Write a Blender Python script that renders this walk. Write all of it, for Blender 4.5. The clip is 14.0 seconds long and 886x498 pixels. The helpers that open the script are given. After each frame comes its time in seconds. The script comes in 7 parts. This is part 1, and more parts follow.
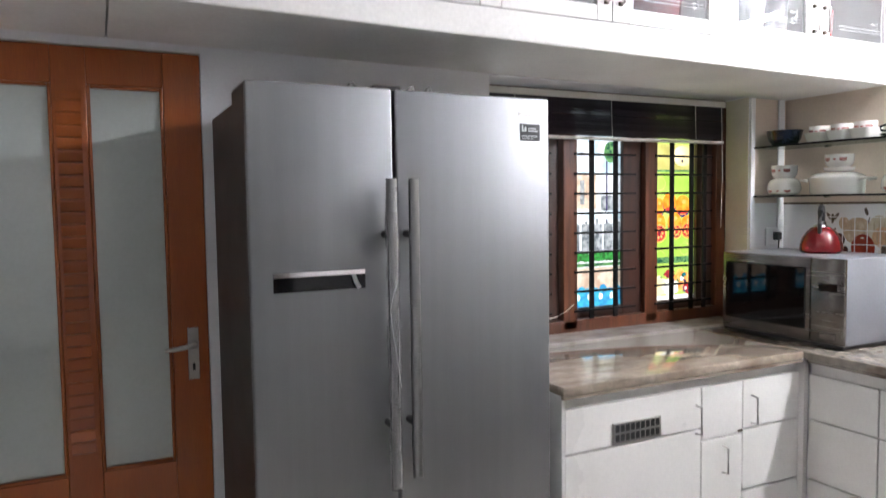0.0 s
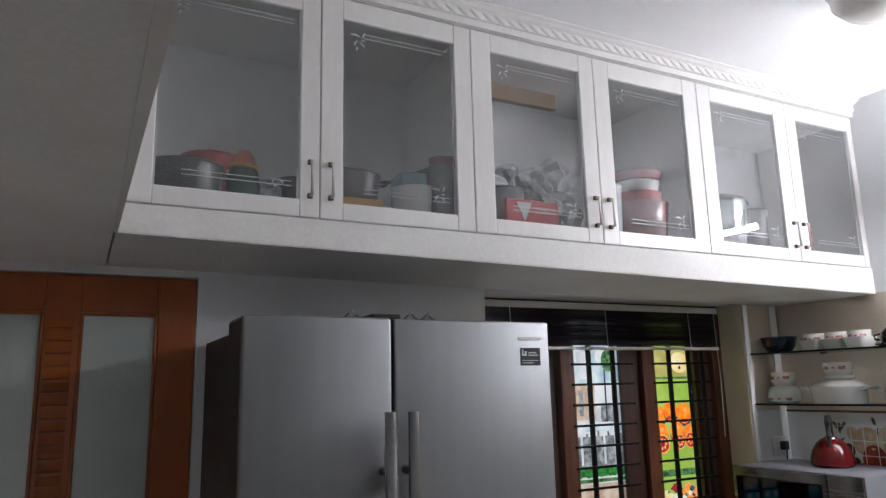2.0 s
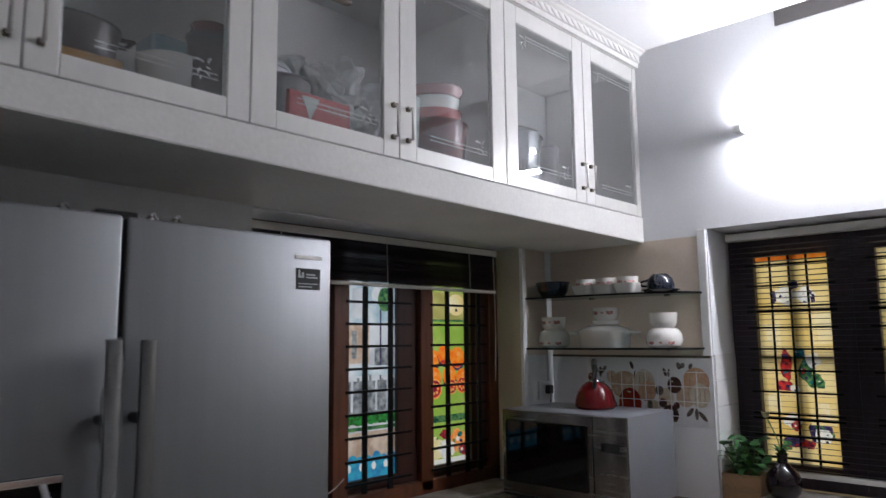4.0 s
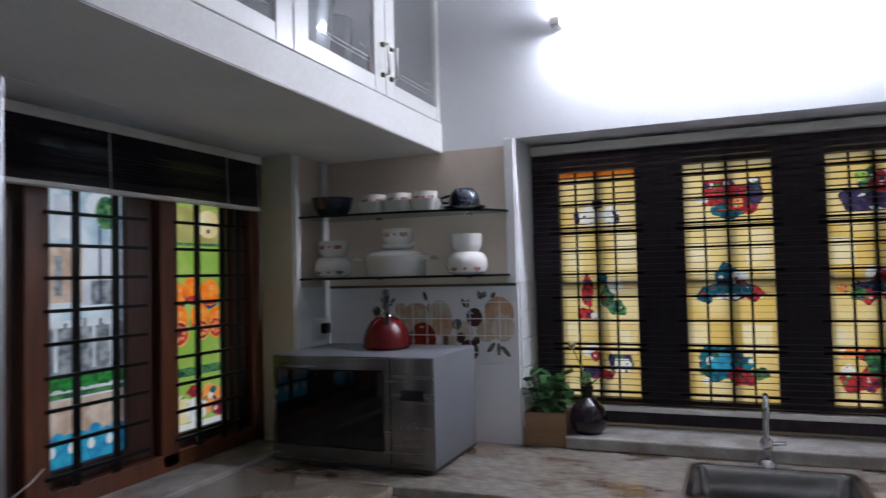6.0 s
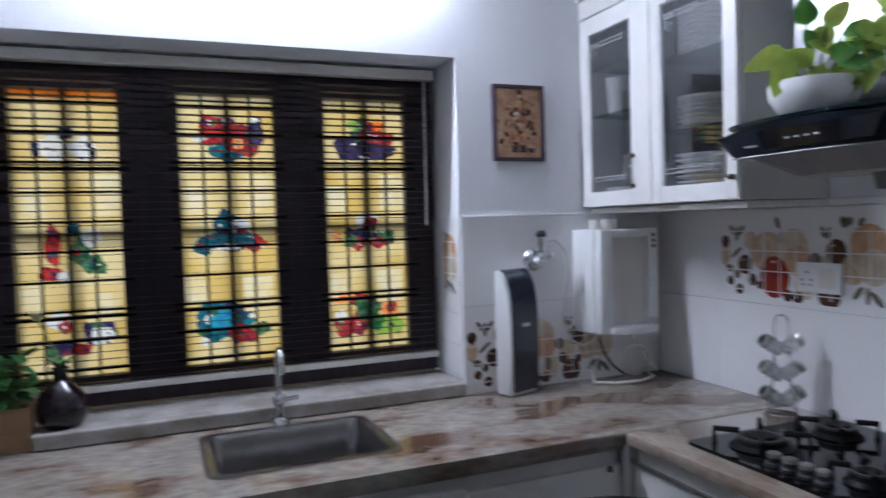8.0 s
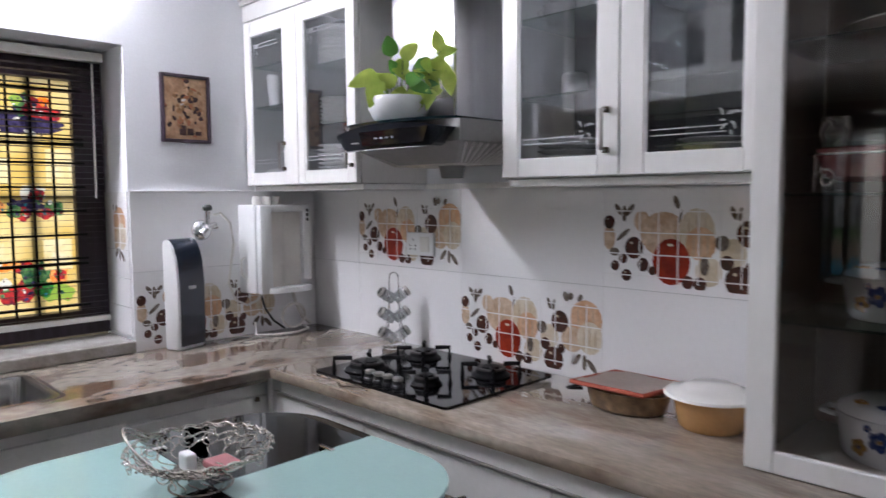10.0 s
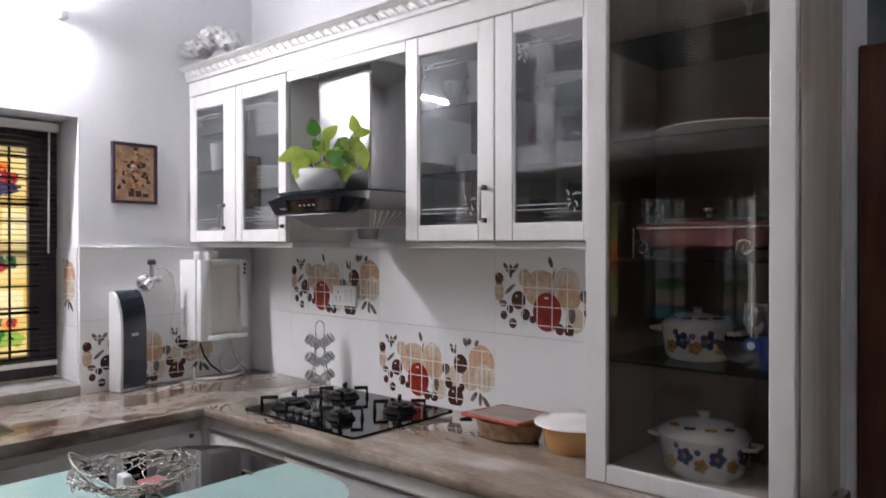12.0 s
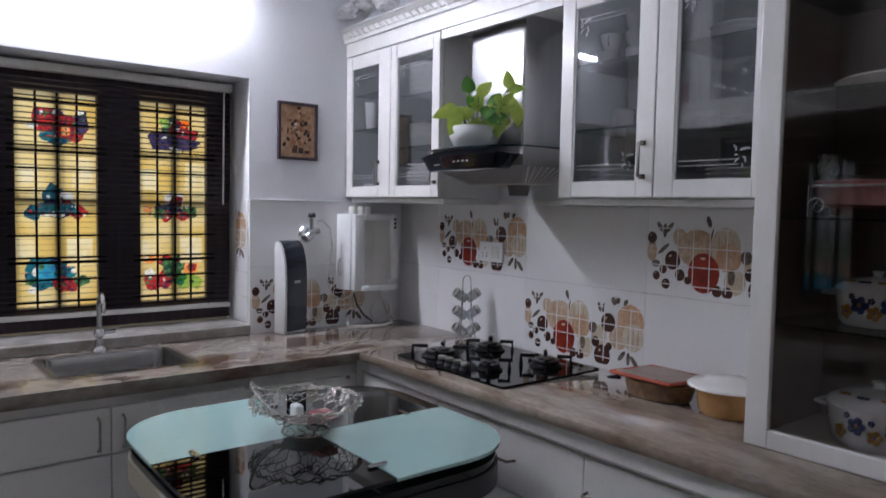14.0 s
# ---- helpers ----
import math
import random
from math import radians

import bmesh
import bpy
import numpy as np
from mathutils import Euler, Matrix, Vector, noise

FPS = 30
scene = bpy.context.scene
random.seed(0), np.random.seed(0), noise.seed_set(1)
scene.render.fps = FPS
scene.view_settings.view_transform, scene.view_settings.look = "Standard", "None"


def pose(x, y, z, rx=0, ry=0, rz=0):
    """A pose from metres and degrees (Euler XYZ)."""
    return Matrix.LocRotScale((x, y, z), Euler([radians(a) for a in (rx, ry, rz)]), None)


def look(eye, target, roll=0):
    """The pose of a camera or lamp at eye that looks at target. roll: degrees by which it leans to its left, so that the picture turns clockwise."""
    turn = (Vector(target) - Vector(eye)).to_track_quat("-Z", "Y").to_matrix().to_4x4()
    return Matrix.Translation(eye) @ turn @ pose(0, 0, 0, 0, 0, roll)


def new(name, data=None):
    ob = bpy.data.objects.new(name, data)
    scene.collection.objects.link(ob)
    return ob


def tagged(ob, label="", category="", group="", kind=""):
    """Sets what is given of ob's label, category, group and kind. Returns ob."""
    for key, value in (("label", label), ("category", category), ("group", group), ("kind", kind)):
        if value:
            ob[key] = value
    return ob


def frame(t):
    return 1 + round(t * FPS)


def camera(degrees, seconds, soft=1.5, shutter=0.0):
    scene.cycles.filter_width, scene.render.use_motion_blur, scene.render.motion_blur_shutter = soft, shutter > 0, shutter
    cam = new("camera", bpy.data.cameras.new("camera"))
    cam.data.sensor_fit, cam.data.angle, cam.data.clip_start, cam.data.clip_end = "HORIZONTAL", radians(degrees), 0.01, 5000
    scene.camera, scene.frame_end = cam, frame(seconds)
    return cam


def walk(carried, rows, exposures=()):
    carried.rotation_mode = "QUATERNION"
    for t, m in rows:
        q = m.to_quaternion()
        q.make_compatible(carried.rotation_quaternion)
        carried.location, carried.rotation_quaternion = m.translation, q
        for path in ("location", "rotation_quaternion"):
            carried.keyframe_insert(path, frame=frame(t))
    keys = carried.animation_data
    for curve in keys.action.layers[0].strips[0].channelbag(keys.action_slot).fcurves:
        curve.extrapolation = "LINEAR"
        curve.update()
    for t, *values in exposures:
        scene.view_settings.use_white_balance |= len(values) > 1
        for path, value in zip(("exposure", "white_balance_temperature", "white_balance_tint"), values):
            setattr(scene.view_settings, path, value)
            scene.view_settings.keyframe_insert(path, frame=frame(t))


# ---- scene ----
cam = camera(64.2, 14.0, 1.35, 0.5)
PATH = [
    (0, (0.063, 0.298, 1.468), (0.938, 2.092, 1.343), -0.8),
    (0.5, (0.068, 0.323, 1.505), (0.94, 2.123, 1.506), -1.5),
    (1, (0.074, 0.32, 1.547), (0.946, 2.113, 1.706), -1.0),
    (1.5, (0.058, 0.334, 1.57), (0.961, 2.092, 1.88), -1.0),
    (2, (0.046, 0.342, 1.596), (0.948, 2.085, 1.982), -1.4),
    (2.5, (0.07, 0.408, 1.596), (1.111, 2.076, 1.962), -0.8),
    (3, (0.099, 0.475, 1.574), (1.336, 2.012, 1.902), -1.2),
    (3.2, (0.114, 0.507, 1.566), (1.406, 2.0, 1.884), -1.3),
    (5.3, (0.508, 1.032, 1.505), (2.194, 2.105, 1.584), -0.9),
    (5.5, (0.55, 1.074, 1.515), (2.291, 2.057, 1.579), -1.7),
    (6, (0.643, 1.186, 1.495), (2.493, 1.944, 1.565), -1.4),
    (6.5, (0.79, 1.275, 1.475), (2.726, 1.774, 1.533), -2.0),
    (7, (0.889, 1.304, 1.467), (2.875, 1.536, 1.47), -0.4),
    (7.5, (0.955, 1.38, 1.467), (2.926, 1.039, 1.464), -2.3),
    (8, (0.985, 1.426, 1.448), (2.835, 0.669, 1.373), -1.7),
    (8.5, (0.938, 1.429, 1.427), (2.637, 0.375, 1.365), -0.7),
    (9, (0.822, 1.422, 1.438), (2.397, 0.192, 1.377), -1.0),
    (9.2, (0.754, 1.43, 1.44), (2.3, 0.164, 1.363), -0.9),
    (11.3, (0.219, 1.618, 1.44), (1.467, 0.068, 1.243), 0.1),
    (11.5, (0.191, 1.629, 1.447), (1.454, 0.084, 1.307), 0.2),
    (12, (0.159, 1.648, 1.474), (1.481, 0.147, 1.462), 0.0),
    (12.5, (0.151, 1.676, 1.478), (1.511, 0.212, 1.562), 0.7),
    (13, (0.159, 1.678, 1.478), (1.581, 0.274, 1.57), 1.4),
    (13.5, (0.167, 1.704, 1.472), (1.698, 0.417, 1.462), 1.2),
    (14, (0.18, 1.717, 1.447), (1.753, 0.487, 1.329), 1.1),
]
EXPOSURES = [(0.0, 1.25, 6600, 10), (0.5, 1.0, 6600, 10), (1.0, 0.65, 6550, 10), (1.5, 0.35, 6550, 10), (2.5, -0.05, 6500, 10), (3.0, -0.25, 6450, 10), (5.5, -0.5, 6200, 11), (7.0, -0.4, 5550, 11), (8.0, -0.2, 5600, 11), (8.5, -0.05, 5750, 11), (9.0, 0.15, 5900, 12), (11.5, 0.46, 6650, 13), (12.0, 0.35, 6600, 13), (13.0, -0.1, 6450, 13), (14.0, -0.22, 6100, 13)]
walk(cam, [(t, look(eye, target, roll)) for t, eye, target, roll in PATH], EXPOSURES)

# ---- light ----
world = bpy.data.worlds.new("daylight")
scene.world = world
world.use_nodes = True
_bg = world.node_tree.nodes["Background"]
_sky = world.node_tree.nodes.new("ShaderNodeTexSky")
_sky.sky_type, _sky.sun_disc = "NISHITA", False
_sky.sun_elevation, _sky.sun_rotation = radians(40), radians(60)
world.node_tree.links.new(_sky.outputs[0], _bg.inputs[0])
_bg.inputs[1].default_value = 0.08


def area_light(name, eye, target, wide, high, watts, colour):
    data = bpy.data.lights.new(name, "AREA")
    data.shape, data.size, data.size_y, data.energy, data.color = "RECTANGLE", wide, high, watts, colour
    ob = new(name, data)
    ob.matrix_world = look(eye, target)
    return ob


_sun = bpy.data.lights.new("sun", "SUN")
_sun.energy, _sun.angle, _sun.color = 2.0, radians(0.6), (1, 0.95, 0.87)
new("sun", _sun).matrix_world = look((8, 5, 8), (0, 0, 0))
area_light("window_daylight", (3.85, 1.2, 1.5), (3.0, 1.2, 1.42), 1.7, 1.2, 7.8, (1.0, 0.97, 0.9))
area_light("window_daylight", (2.25, 3.5, 1.5), (2.25, 2.7, 1.4), 1.6, 1.2, 9, (0.93, 0.97, 1.0))
area_light("doorway_daylight", (-0.35, -1.9, 1.3), (0.6, 1.6, 1.2), 1.0, 1.9, 1.8, (0.93, 0.96, 1.0))
TUBE = 262.0

# ---- materials ----


def mat(name, colour, rough=0.5, metal=0.0, vary=0.06, scale=6.0, fine=90.0, bump=0.02, second=None, stretch=(1, 1, 1), coat=0.0, spec=0.5, split=(0.35, 0.65), piece=0.0):
    m = bpy.data.materials.new(name)
    m.use_nodes = True
    nt = m.node_tree
    n, l = nt.nodes, nt.links
    p = n["Principled BSDF"]
    p.inputs["Roughness"].default_value = rough
    p.inputs["Metallic"].default_value = metal
    p.inputs["Coat Weight"].default_value = coat
    p.inputs["Specular IOR Level"].default_value = spec
    tc = n.new("ShaderNodeTexCoord")
    mp = n.new("ShaderNodeMapping")
    mp.inputs["Scale"].default_value = stretch
    l.new(tc.outputs["Object"], mp.inputs[0])
    big = n.new("ShaderNodeTexNoise")
    big.inputs["Scale"].default_value, big.inputs["Detail"].default_value = scale, 6
    small = n.new("ShaderNodeTexNoise")
    small.inputs["Scale"].default_value, small.inputs["Detail"].default_value = fine, 3
    l.new(mp.outputs[0], big.inputs[0])
    l.new(mp.outputs[0], small.inputs[0])
    other = second or tuple(c * (1 - vary * 2.2) for c in colour)
    ramp = n.new("ShaderNodeValToRGB")
    ramp.color_ramp.elements[0].position, ramp.color_ramp.elements[1].position = split
    ramp.color_ramp.elements[0].color, ramp.color_ramp.elements[1].color = (*other, 1), (*colour, 1)
    l.new(big.outputs[0], ramp.inputs[0])
    mix = n.new("ShaderNodeMix")
    mix.data_type, mix.blend_type = "RGBA", "MULTIPLY"
    mix.inputs[0].default_value = 1.0
    fr = n.new("ShaderNodeMapRange")
    fr.inputs[1].default_value, fr.inputs[2].default_value = 0.3, 0.7
    fr.inputs[3].default_value, fr.inputs[4].default_value = 1 - vary, 1 + vary * 0.5
    l.new(small.outputs[0], fr.inputs[0])
    comb = n.new("ShaderNodeCombineColor")
    last = fr.outputs[0]
    if piece:
        info = n.new("ShaderNodeObjectInfo")
        pr = n.new("ShaderNodeMapRange")
        pr.inputs[3].default_value, pr.inputs[4].default_value = 1 - piece, 1 + piece
        l.new(info.outputs["Random"], pr.inputs[0])
        mul = n.new("ShaderNodeMath")
        mul.operation = "MULTIPLY"
        l.new(last, mul.inputs[0])
        l.new(pr.outputs[0], mul.inputs[1])
        last = mul.outputs[0]
    for i in range(3):
        l.new(last, comb.inputs[i])
    l.new(ramp.outputs[0], mix.inputs[6])
    l.new(comb.outputs[0], mix.inputs[7])
    l.new(mix.outputs[2], p.inputs["Base Color"])
    rr = n.new("ShaderNodeMapRange")
    rr.inputs[3].default_value, rr.inputs[4].default_value = max(0.02, rough * 0.85), min(1, rough * 1.18)
    l.new(big.outputs[0], rr.inputs[0])
    l.new(rr.outputs[0], p.inputs["Roughness"])
    if bump:
        b = n.new("ShaderNodeBump")
        b.inputs["Strength"].default_value, b.inputs["Distance"].default_value = bump * 4, 0.004
        l.new(small.outputs[0], b.inputs["Height"])
        l.new(b.outputs[0], p.inputs["Normal"])
    return m


def glass(name, tint=(0.93, 0.96, 0.95), rough=0.02, gain=1.0, dust=0.0):
    m = bpy.data.materials.new(name)
    m.use_nodes = True
    n, l = m.node_tree.nodes, m.node_tree.links
    n.remove(n["Principled BSDF"])
    tr, gl, mx = n.new("ShaderNodeBsdfTransparent"), n.new("ShaderNodeBsdfGlossy"), n.new("ShaderNodeMixShader")
    tr.inputs[0].default_value = (*tint, 1)
    gl.inputs["Roughness"].default_value = rough
    lw, pw, ma = n.new("ShaderNodeLayerWeight"), n.new("ShaderNodeMath"), n.new("ShaderNodeMath")
    lw.inputs[0].default_value = 0.5
    pw.operation, ma.operation = "POWER", "MULTIPLY_ADD"
    pw.inputs[1].default_value = 4.0
    ma.inputs[1].default_value, ma.inputs[2].default_value = 0.8 * gain, 0.035 * gain
    l.new(lw.outputs["Facing"], pw.inputs[0])
    l.new(pw.outputs[0], ma.inputs[0])
    l.new(ma.outputs[0], mx.inputs[0])
    l.new(tr.outputs[0], mx.inputs[1])
    l.new(gl.outputs[0], mx.inputs[2])
    last = mx
    if dust:
        df, m2, no, mr = n.new("ShaderNodeBsdfDiffuse"), n.new("ShaderNodeMixShader"), n.new("ShaderNodeTexNoise"), n.new("ShaderNodeMapRange")
        df.inputs[0].default_value = (0.75, 0.76, 0.78, 1)
        no.inputs["Scale"].default_value, no.inputs["Detail"].default_value = 5.0, 5
        mr.inputs[1].default_value, mr.inputs[2].default_value = 0.3, 0.7
        mr.inputs[3].default_value, mr.inputs[4].default_value = dust * 0.4, dust * 1.6
        l.new(no.outputs[0], mr.inputs[0])
        l.new(mr.outputs[0], m2.inputs[0])
        l.new(mx.outputs[0], m2.inputs[1])
        l.new(df.outputs[0], m2.inputs[2])
        last = m2
    l.new(last.outputs[0], n["Material Output"].inputs[0])
    return m


def leafy(name, colour, second, through_=0.4):
    """A thin leaf: gloss above, and light that shines through."""
    m = mat(name, colour, 0.38, vary=0.12, scale=18, second=second)
    n, l = m.node_tree.nodes, m.node_tree.links
    tl, mx = n.new("ShaderNodeBsdfTranslucent"), n.new("ShaderNodeMixShader")
    tl.inputs[0].default_value = (*colour, 1)
    mx.inputs[0].default_value = through_
    l.new(n["Principled BSDF"].outputs[0], mx.inputs[1])
    l.new(tl.outputs[0], mx.inputs[2])
    l.new(mx.outputs[0], n["Material Output"].inputs[0])
    return m


def film(name, colour, second=None, scale=5.0, clear=0.0):
    """Printed translucent film stuck on window glass: daylight behind it shines through."""
    m = bpy.data.materials.new(name)
    m.use_nodes = True
    n, l = m.node_tree.nodes, m.node_tree.links
    n.remove(n["Principled BSDF"])
    tc, no, rp = n.new("ShaderNodeTexCoord"), n.new("ShaderNodeTexNoise"), n.new("ShaderNodeValToRGB")
    no.inputs["Scale"].default_value, no.inputs["Detail"].default_value = scale, 4
    l.new(tc.outputs["Object"], no.inputs[0])
    l.new(no.outputs[0], rp.inputs[0])
    rp.color_ramp.elements[0].position, rp.color_ramp.elements[1].position = 0.38, 0.62
    rp.color_ramp.elements[0].color = (*colour, 1)
    rp.color_ramp.elements[1].color = (*(second or tuple(c * 0.8 for c in colour)), 1)
    tl, gl, mx = n.new("ShaderNodeBsdfTranslucent"), n.new("ShaderNodeBsdfGlossy"), n.new("ShaderNodeMixShader")
    gl.inputs["Roughness"].default_value = 0.15
    mx.inputs[0].default_value = 0.04
    l.new(rp.outputs[0], tl.inputs[0])
    l.new(tl.outputs[0], mx.inputs[1])
    l.new(gl.outputs[0], mx.inputs[2])
    l.new(mx.outputs[0], n["Material Output"].inputs[0])
    return m


def glow(name, colour, strength):
    m = bpy.data.materials.new(name)
    m.use_nodes = True
    p = m.node_tree.nodes["Principled BSDF"]
    p.inputs["Base Color"].default_value = (0.9, 0.9, 0.9, 1)
    p.inputs["Emission Color"].default_value = (*colour, 1)
    p.inputs["Emission Strength"].default_value = strength
    return m


WALL = mat("painted_plaster", (0.81, 0.82, 0.85), 0.75, vary=0.03, scale=2.2, fine=120, bump=0.03)
BEIGE = mat("beige_paint", (0.71, 0.60, 0.50), 0.7, vary=0.04, scale=3)
CEIL = mat("ceiling_paint", (0.85, 0.85, 0.86), 0.8, vary=0.02, scale=2)
SOFFIT = mat("soffit_plaster", (0.86, 0.85, 0.83), 0.7, vary=0.05, scale=2.5)
CAB = mat("white_painted_wood", (0.80, 0.79, 0.77), 0.32, vary=0.025, scale=5, fine=60, bump=0.012, second=(0.76, 0.745, 0.73), stretch=(1, 1, 0.25), coat=0.15)
CABIN = mat("cabinet_lining", (0.82, 0.82, 0.82), 0.6, vary=0.04)
# the dimness inside the hob cabinets, put into the lining colour
SHADELINING = mat("dim_grey_lining", (0.11, 0.112, 0.118), 0.5, vary=0.06)
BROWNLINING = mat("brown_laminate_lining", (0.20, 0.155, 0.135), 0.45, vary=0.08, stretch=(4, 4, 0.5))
# white cabinet side, its brownish shade mixed into the colour
SHADEDSIDE = mat("taupe_laminate", (0.58, 0.52, 0.465), 0.22, vary=0.07, scale=4, stretch=(4, 4, 0.4), coat=0.3)
BASE = mat("white_laminate", (0.80, 0.79, 0.765), 0.28, vary=0.03, scale=3, coat=0.2)
GRANITE = mat("polished_granite", (0.35, 0.295, 0.24), 0.07, vary=0.20, scale=9, fine=70, bump=0.0015, second=(0.20, 0.145, 0.105), stretch=(0.55, 1.5, 1), coat=0.6, split=(0.32, 0.60))
GRANITE_E = mat("worn_polished_granite", (0.27, 0.238, 0.205), 0.16, vary=0.30, scale=6, fine=40, bump=0.006, second=(0.115, 0.062, 0.036), stretch=(1.2, 0.6, 1), coat=0.25, split=(0.34, 0.50))
MARBLE = mat("grey_marble", (0.37, 0.355, 0.34), 0.22, vary=0.12, scale=9, second=(0.24, 0.215, 0.19))
TILE = mat("glazed_white_tile", (0.85, 0.85, 0.86), 0.14, vary=0.015, scale=3, bump=0.004, piece=0.02)
GROUT = mat("tile_joint", (0.76, 0.755, 0.75), 0.7)
TEAK = mat("varnished_orange_teak", (0.332, 0.083, 0.0124), 0.32, vary=0.10, scale=7, fine=70, stretch=(5, 5, 0.35), second=(0.31, 0.072, 0.011), coat=0.15)
FRAMEWOOD = mat("brown_window_wood", (0.12, 0.036, 0.014), 0.4, vary=0.15, scale=8, fine=60, stretch=(5, 5, 0.5), second=(0.065, 0.02, 0.009))
SASHWOOD = mat("dark_brown_sash_wood", (0.045, 0.015, 0.008), 0.42, vary=0.15, scale=8, fine=60, stretch=(5, 5, 0.5), second=(0.026, 0.010, 0.006))
DARKWOOD = mat("dark_stained_wood", (0.052, 0.030, 0.050), 0.38, vary=0.15, scale=8, stretch=(5, 5, 0.5), second=(0.032, 0.018, 0.026))
SLAT = mat("dark_blind_slat", (0.032, 0.022, 0.033), 0.5)
IRON = mat("black_iron", (0.006, 0.006, 0.007), 0.5, vary=0.1, spec=0.14)
STEEL = mat("brushed_steel", (0.255, 0.26, 0.272), 0.45, 0.9, vary=0.028, scale=2, fine=50, bump=0.0015, stretch=(14, 14, 0.3))
SIDE = mat("dark_grey_paint", (0.036, 0.031, 0.029), 0.45, vary=0.06)
HANDLESTEEL = mat("handle_steel", (0.34, 0.34, 0.345), 0.28, 1.0, vary=0.02, scale=2, fine=50, bump=0, stretch=(14, 14, 0.3))
CHROME = mat("chrome", (0.72, 0.72, 0.73), 0.12, 1.0, vary=0.03, bump=0)
SATIN = mat("satin_nickel", (0.50, 0.48, 0.46), 0.34, 1.0, vary=0.06, bump=0.005)
BRONZE = mat("antique_bronze", (0.16, 0.13, 0.10), 0.4, 0.9, vary=0.1, bump=0.01)
BLACKGLASS = mat("black_glass", (0.006, 0.006, 0.007), 0.06, vary=0.02, bump=0, spec=0.3)
BLACKPL = mat("black_plastic", (0.018, 0.018, 0.02), 0.35, vary=0.05)
WHITEPL = mat("white_plastic", (0.78, 0.79, 0.79), 0.3, vary=0.02, coat=0.2)
CREAMPL = mat("cream_plastic", (0.70, 0.68, 0.64), 0.35, vary=0.03)
NAVY = mat("navy_enamel", (0.012, 0.018, 0.035), 0.18, vary=0.1, coat=0.4)
CHINA = mat("white_porcelain", (0.80, 0.78, 0.75), 0.15, vary=0.02, coat=0.3, bump=0.002)
ENAMEL = mat("bluish_white_enamel", (0.72, 0.76, 0.82), 0.16, vary=0.02, coat=0.3, bump=0.002)
PINKPRINT = mat("rose_print", (0.58, 0.34, 0.31), 0.25, vary=0.3, scale=90, second=(0.36, 0.14, 0.13))
REDEN = mat("red_enamel", (0.11, 0.004, 0.006), 0.2, vary=0.06, coat=0.25, spec=0.3)
RED = mat("red_plastic", (0.42, 0.03, 0.025), 0.4)
MAROON = mat("maroon_enamel", (0.16, 0.03, 0.03), 0.25, coat=0.3)
GREENGLAZE = mat("green_glaze", (0.03, 0.08, 0.045), 0.2, coat=0.4)
GREYPOT = mat("grey_aluminium", (0.38, 0.38, 0.39), 0.35, 0.8, vary=0.06)
DARKPOT = mat("dark_cookware", (0.06, 0.045, 0.045), 0.3)
TERRA = mat("orange_glazed_clay", (0.40, 0.13, 0.05), 0.35)
YELLOWCARD = mat("yellow_card", (0.45, 0.24, 0.06), 0.6)
BLUEPL = mat("pale_blue_plastic", (0.20, 0.33, 0.38), 0.4)
BROWNCLAY = mat("brown_glazed_dish", (0.26, 0.16, 0.08), 0.3, vary=0.2, scale=30, second=(0.10, 0.06, 0.03))
MUSTARD = mat("amber_ceramic", (0.50, 0.27, 0.10), 0.25, coat=0.3)
PINKDISH = mat("pink_glass_dish", (0.40, 0.16, 0.17), 0.2, coat=0.3)
CLOTH = mat("red_trimmed_cloth", (0.45, 0.10, 0.06), 0.8)
PALECLOTH = mat("pale_cloth", (0.62, 0.52, 0.46), 0.85, bump=0.05)
WOODBOX = mat("light_planter_wood", (0.34, 0.20, 0.10), 0.6, vary=0.15, stretch=(1, 1, 4))
LEAF = mat("dark_green_leaf", (0.035, 0.13, 0.03), 0.4, vary=0.25, scale=25, second=(0.02, 0.07, 0.018))
MIDLEAF = leafy("mid_green_leaf", (0.10, 0.27, 0.04), (0.06, 0.17, 0.03), 0.3)
LIME = leafy("lime_green_leaf", (0.50, 0.61, 0.12), (0.27, 0.43, 0.06))
STEM = mat("green_stem", (0.12, 0.2, 0.05), 0.5)
SOIL = mat("potting_soil", (0.03, 0.02, 0.014), 0.95, bump=0.3)
PLUM = mat("dark_plum_glass", (0.010, 0.005, 0.008), 0.12, coat=0.2)
PAPER = mat("aged_print_paper", (0.56, 0.36, 0.21), 0.5, vary=0.2, scale=22, second=(0.38, 0.20, 0.10))
INK = mat("dark_print", (0.08, 0.03, 0.025), 0.6, vary=0.3, scale=40)
OCHRE = mat("ochre_print", (0.45, 0.22, 0.09), 0.6, vary=0.2, scale=40)
PEACH = mat("peach_print", (0.68, 0.45, 0.30), 0.16, vary=0.16, scale=28, second=(0.58, 0.33, 0.19))
TAN = mat("tan_print", (0.68, 0.53, 0.40), 0.16, vary=0.16, scale=40, second=(0.52, 0.36, 0.24))
PALEPRINT = mat("pale_gourd_print", (0.70, 0.63, 0.52), 0.16, vary=0.1, scale=26, second=(0.60, 0.50, 0.36))
RIBPRINT = mat("soft_rib_print", (0.56, 0.42, 0.30), 0.16, vary=0.12, scale=40)
APPLE = mat("red_apple_print", (0.36, 0.04, 0.018), 0.16, vary=0.15, scale=20, second=(0.20, 0.022, 0.015))
BERRY = mat("dark_berry_print", (0.10, 0.035, 0.025), 0.16, vary=0.2, scale=50, second=(0.055, 0.03, 0.025))
LEAFPRINT = mat("grey_leaf_print", (0.22, 0.19, 0.17), 0.16, vary=0.2, scale=60, second=(0.10, 0.07, 0.05))
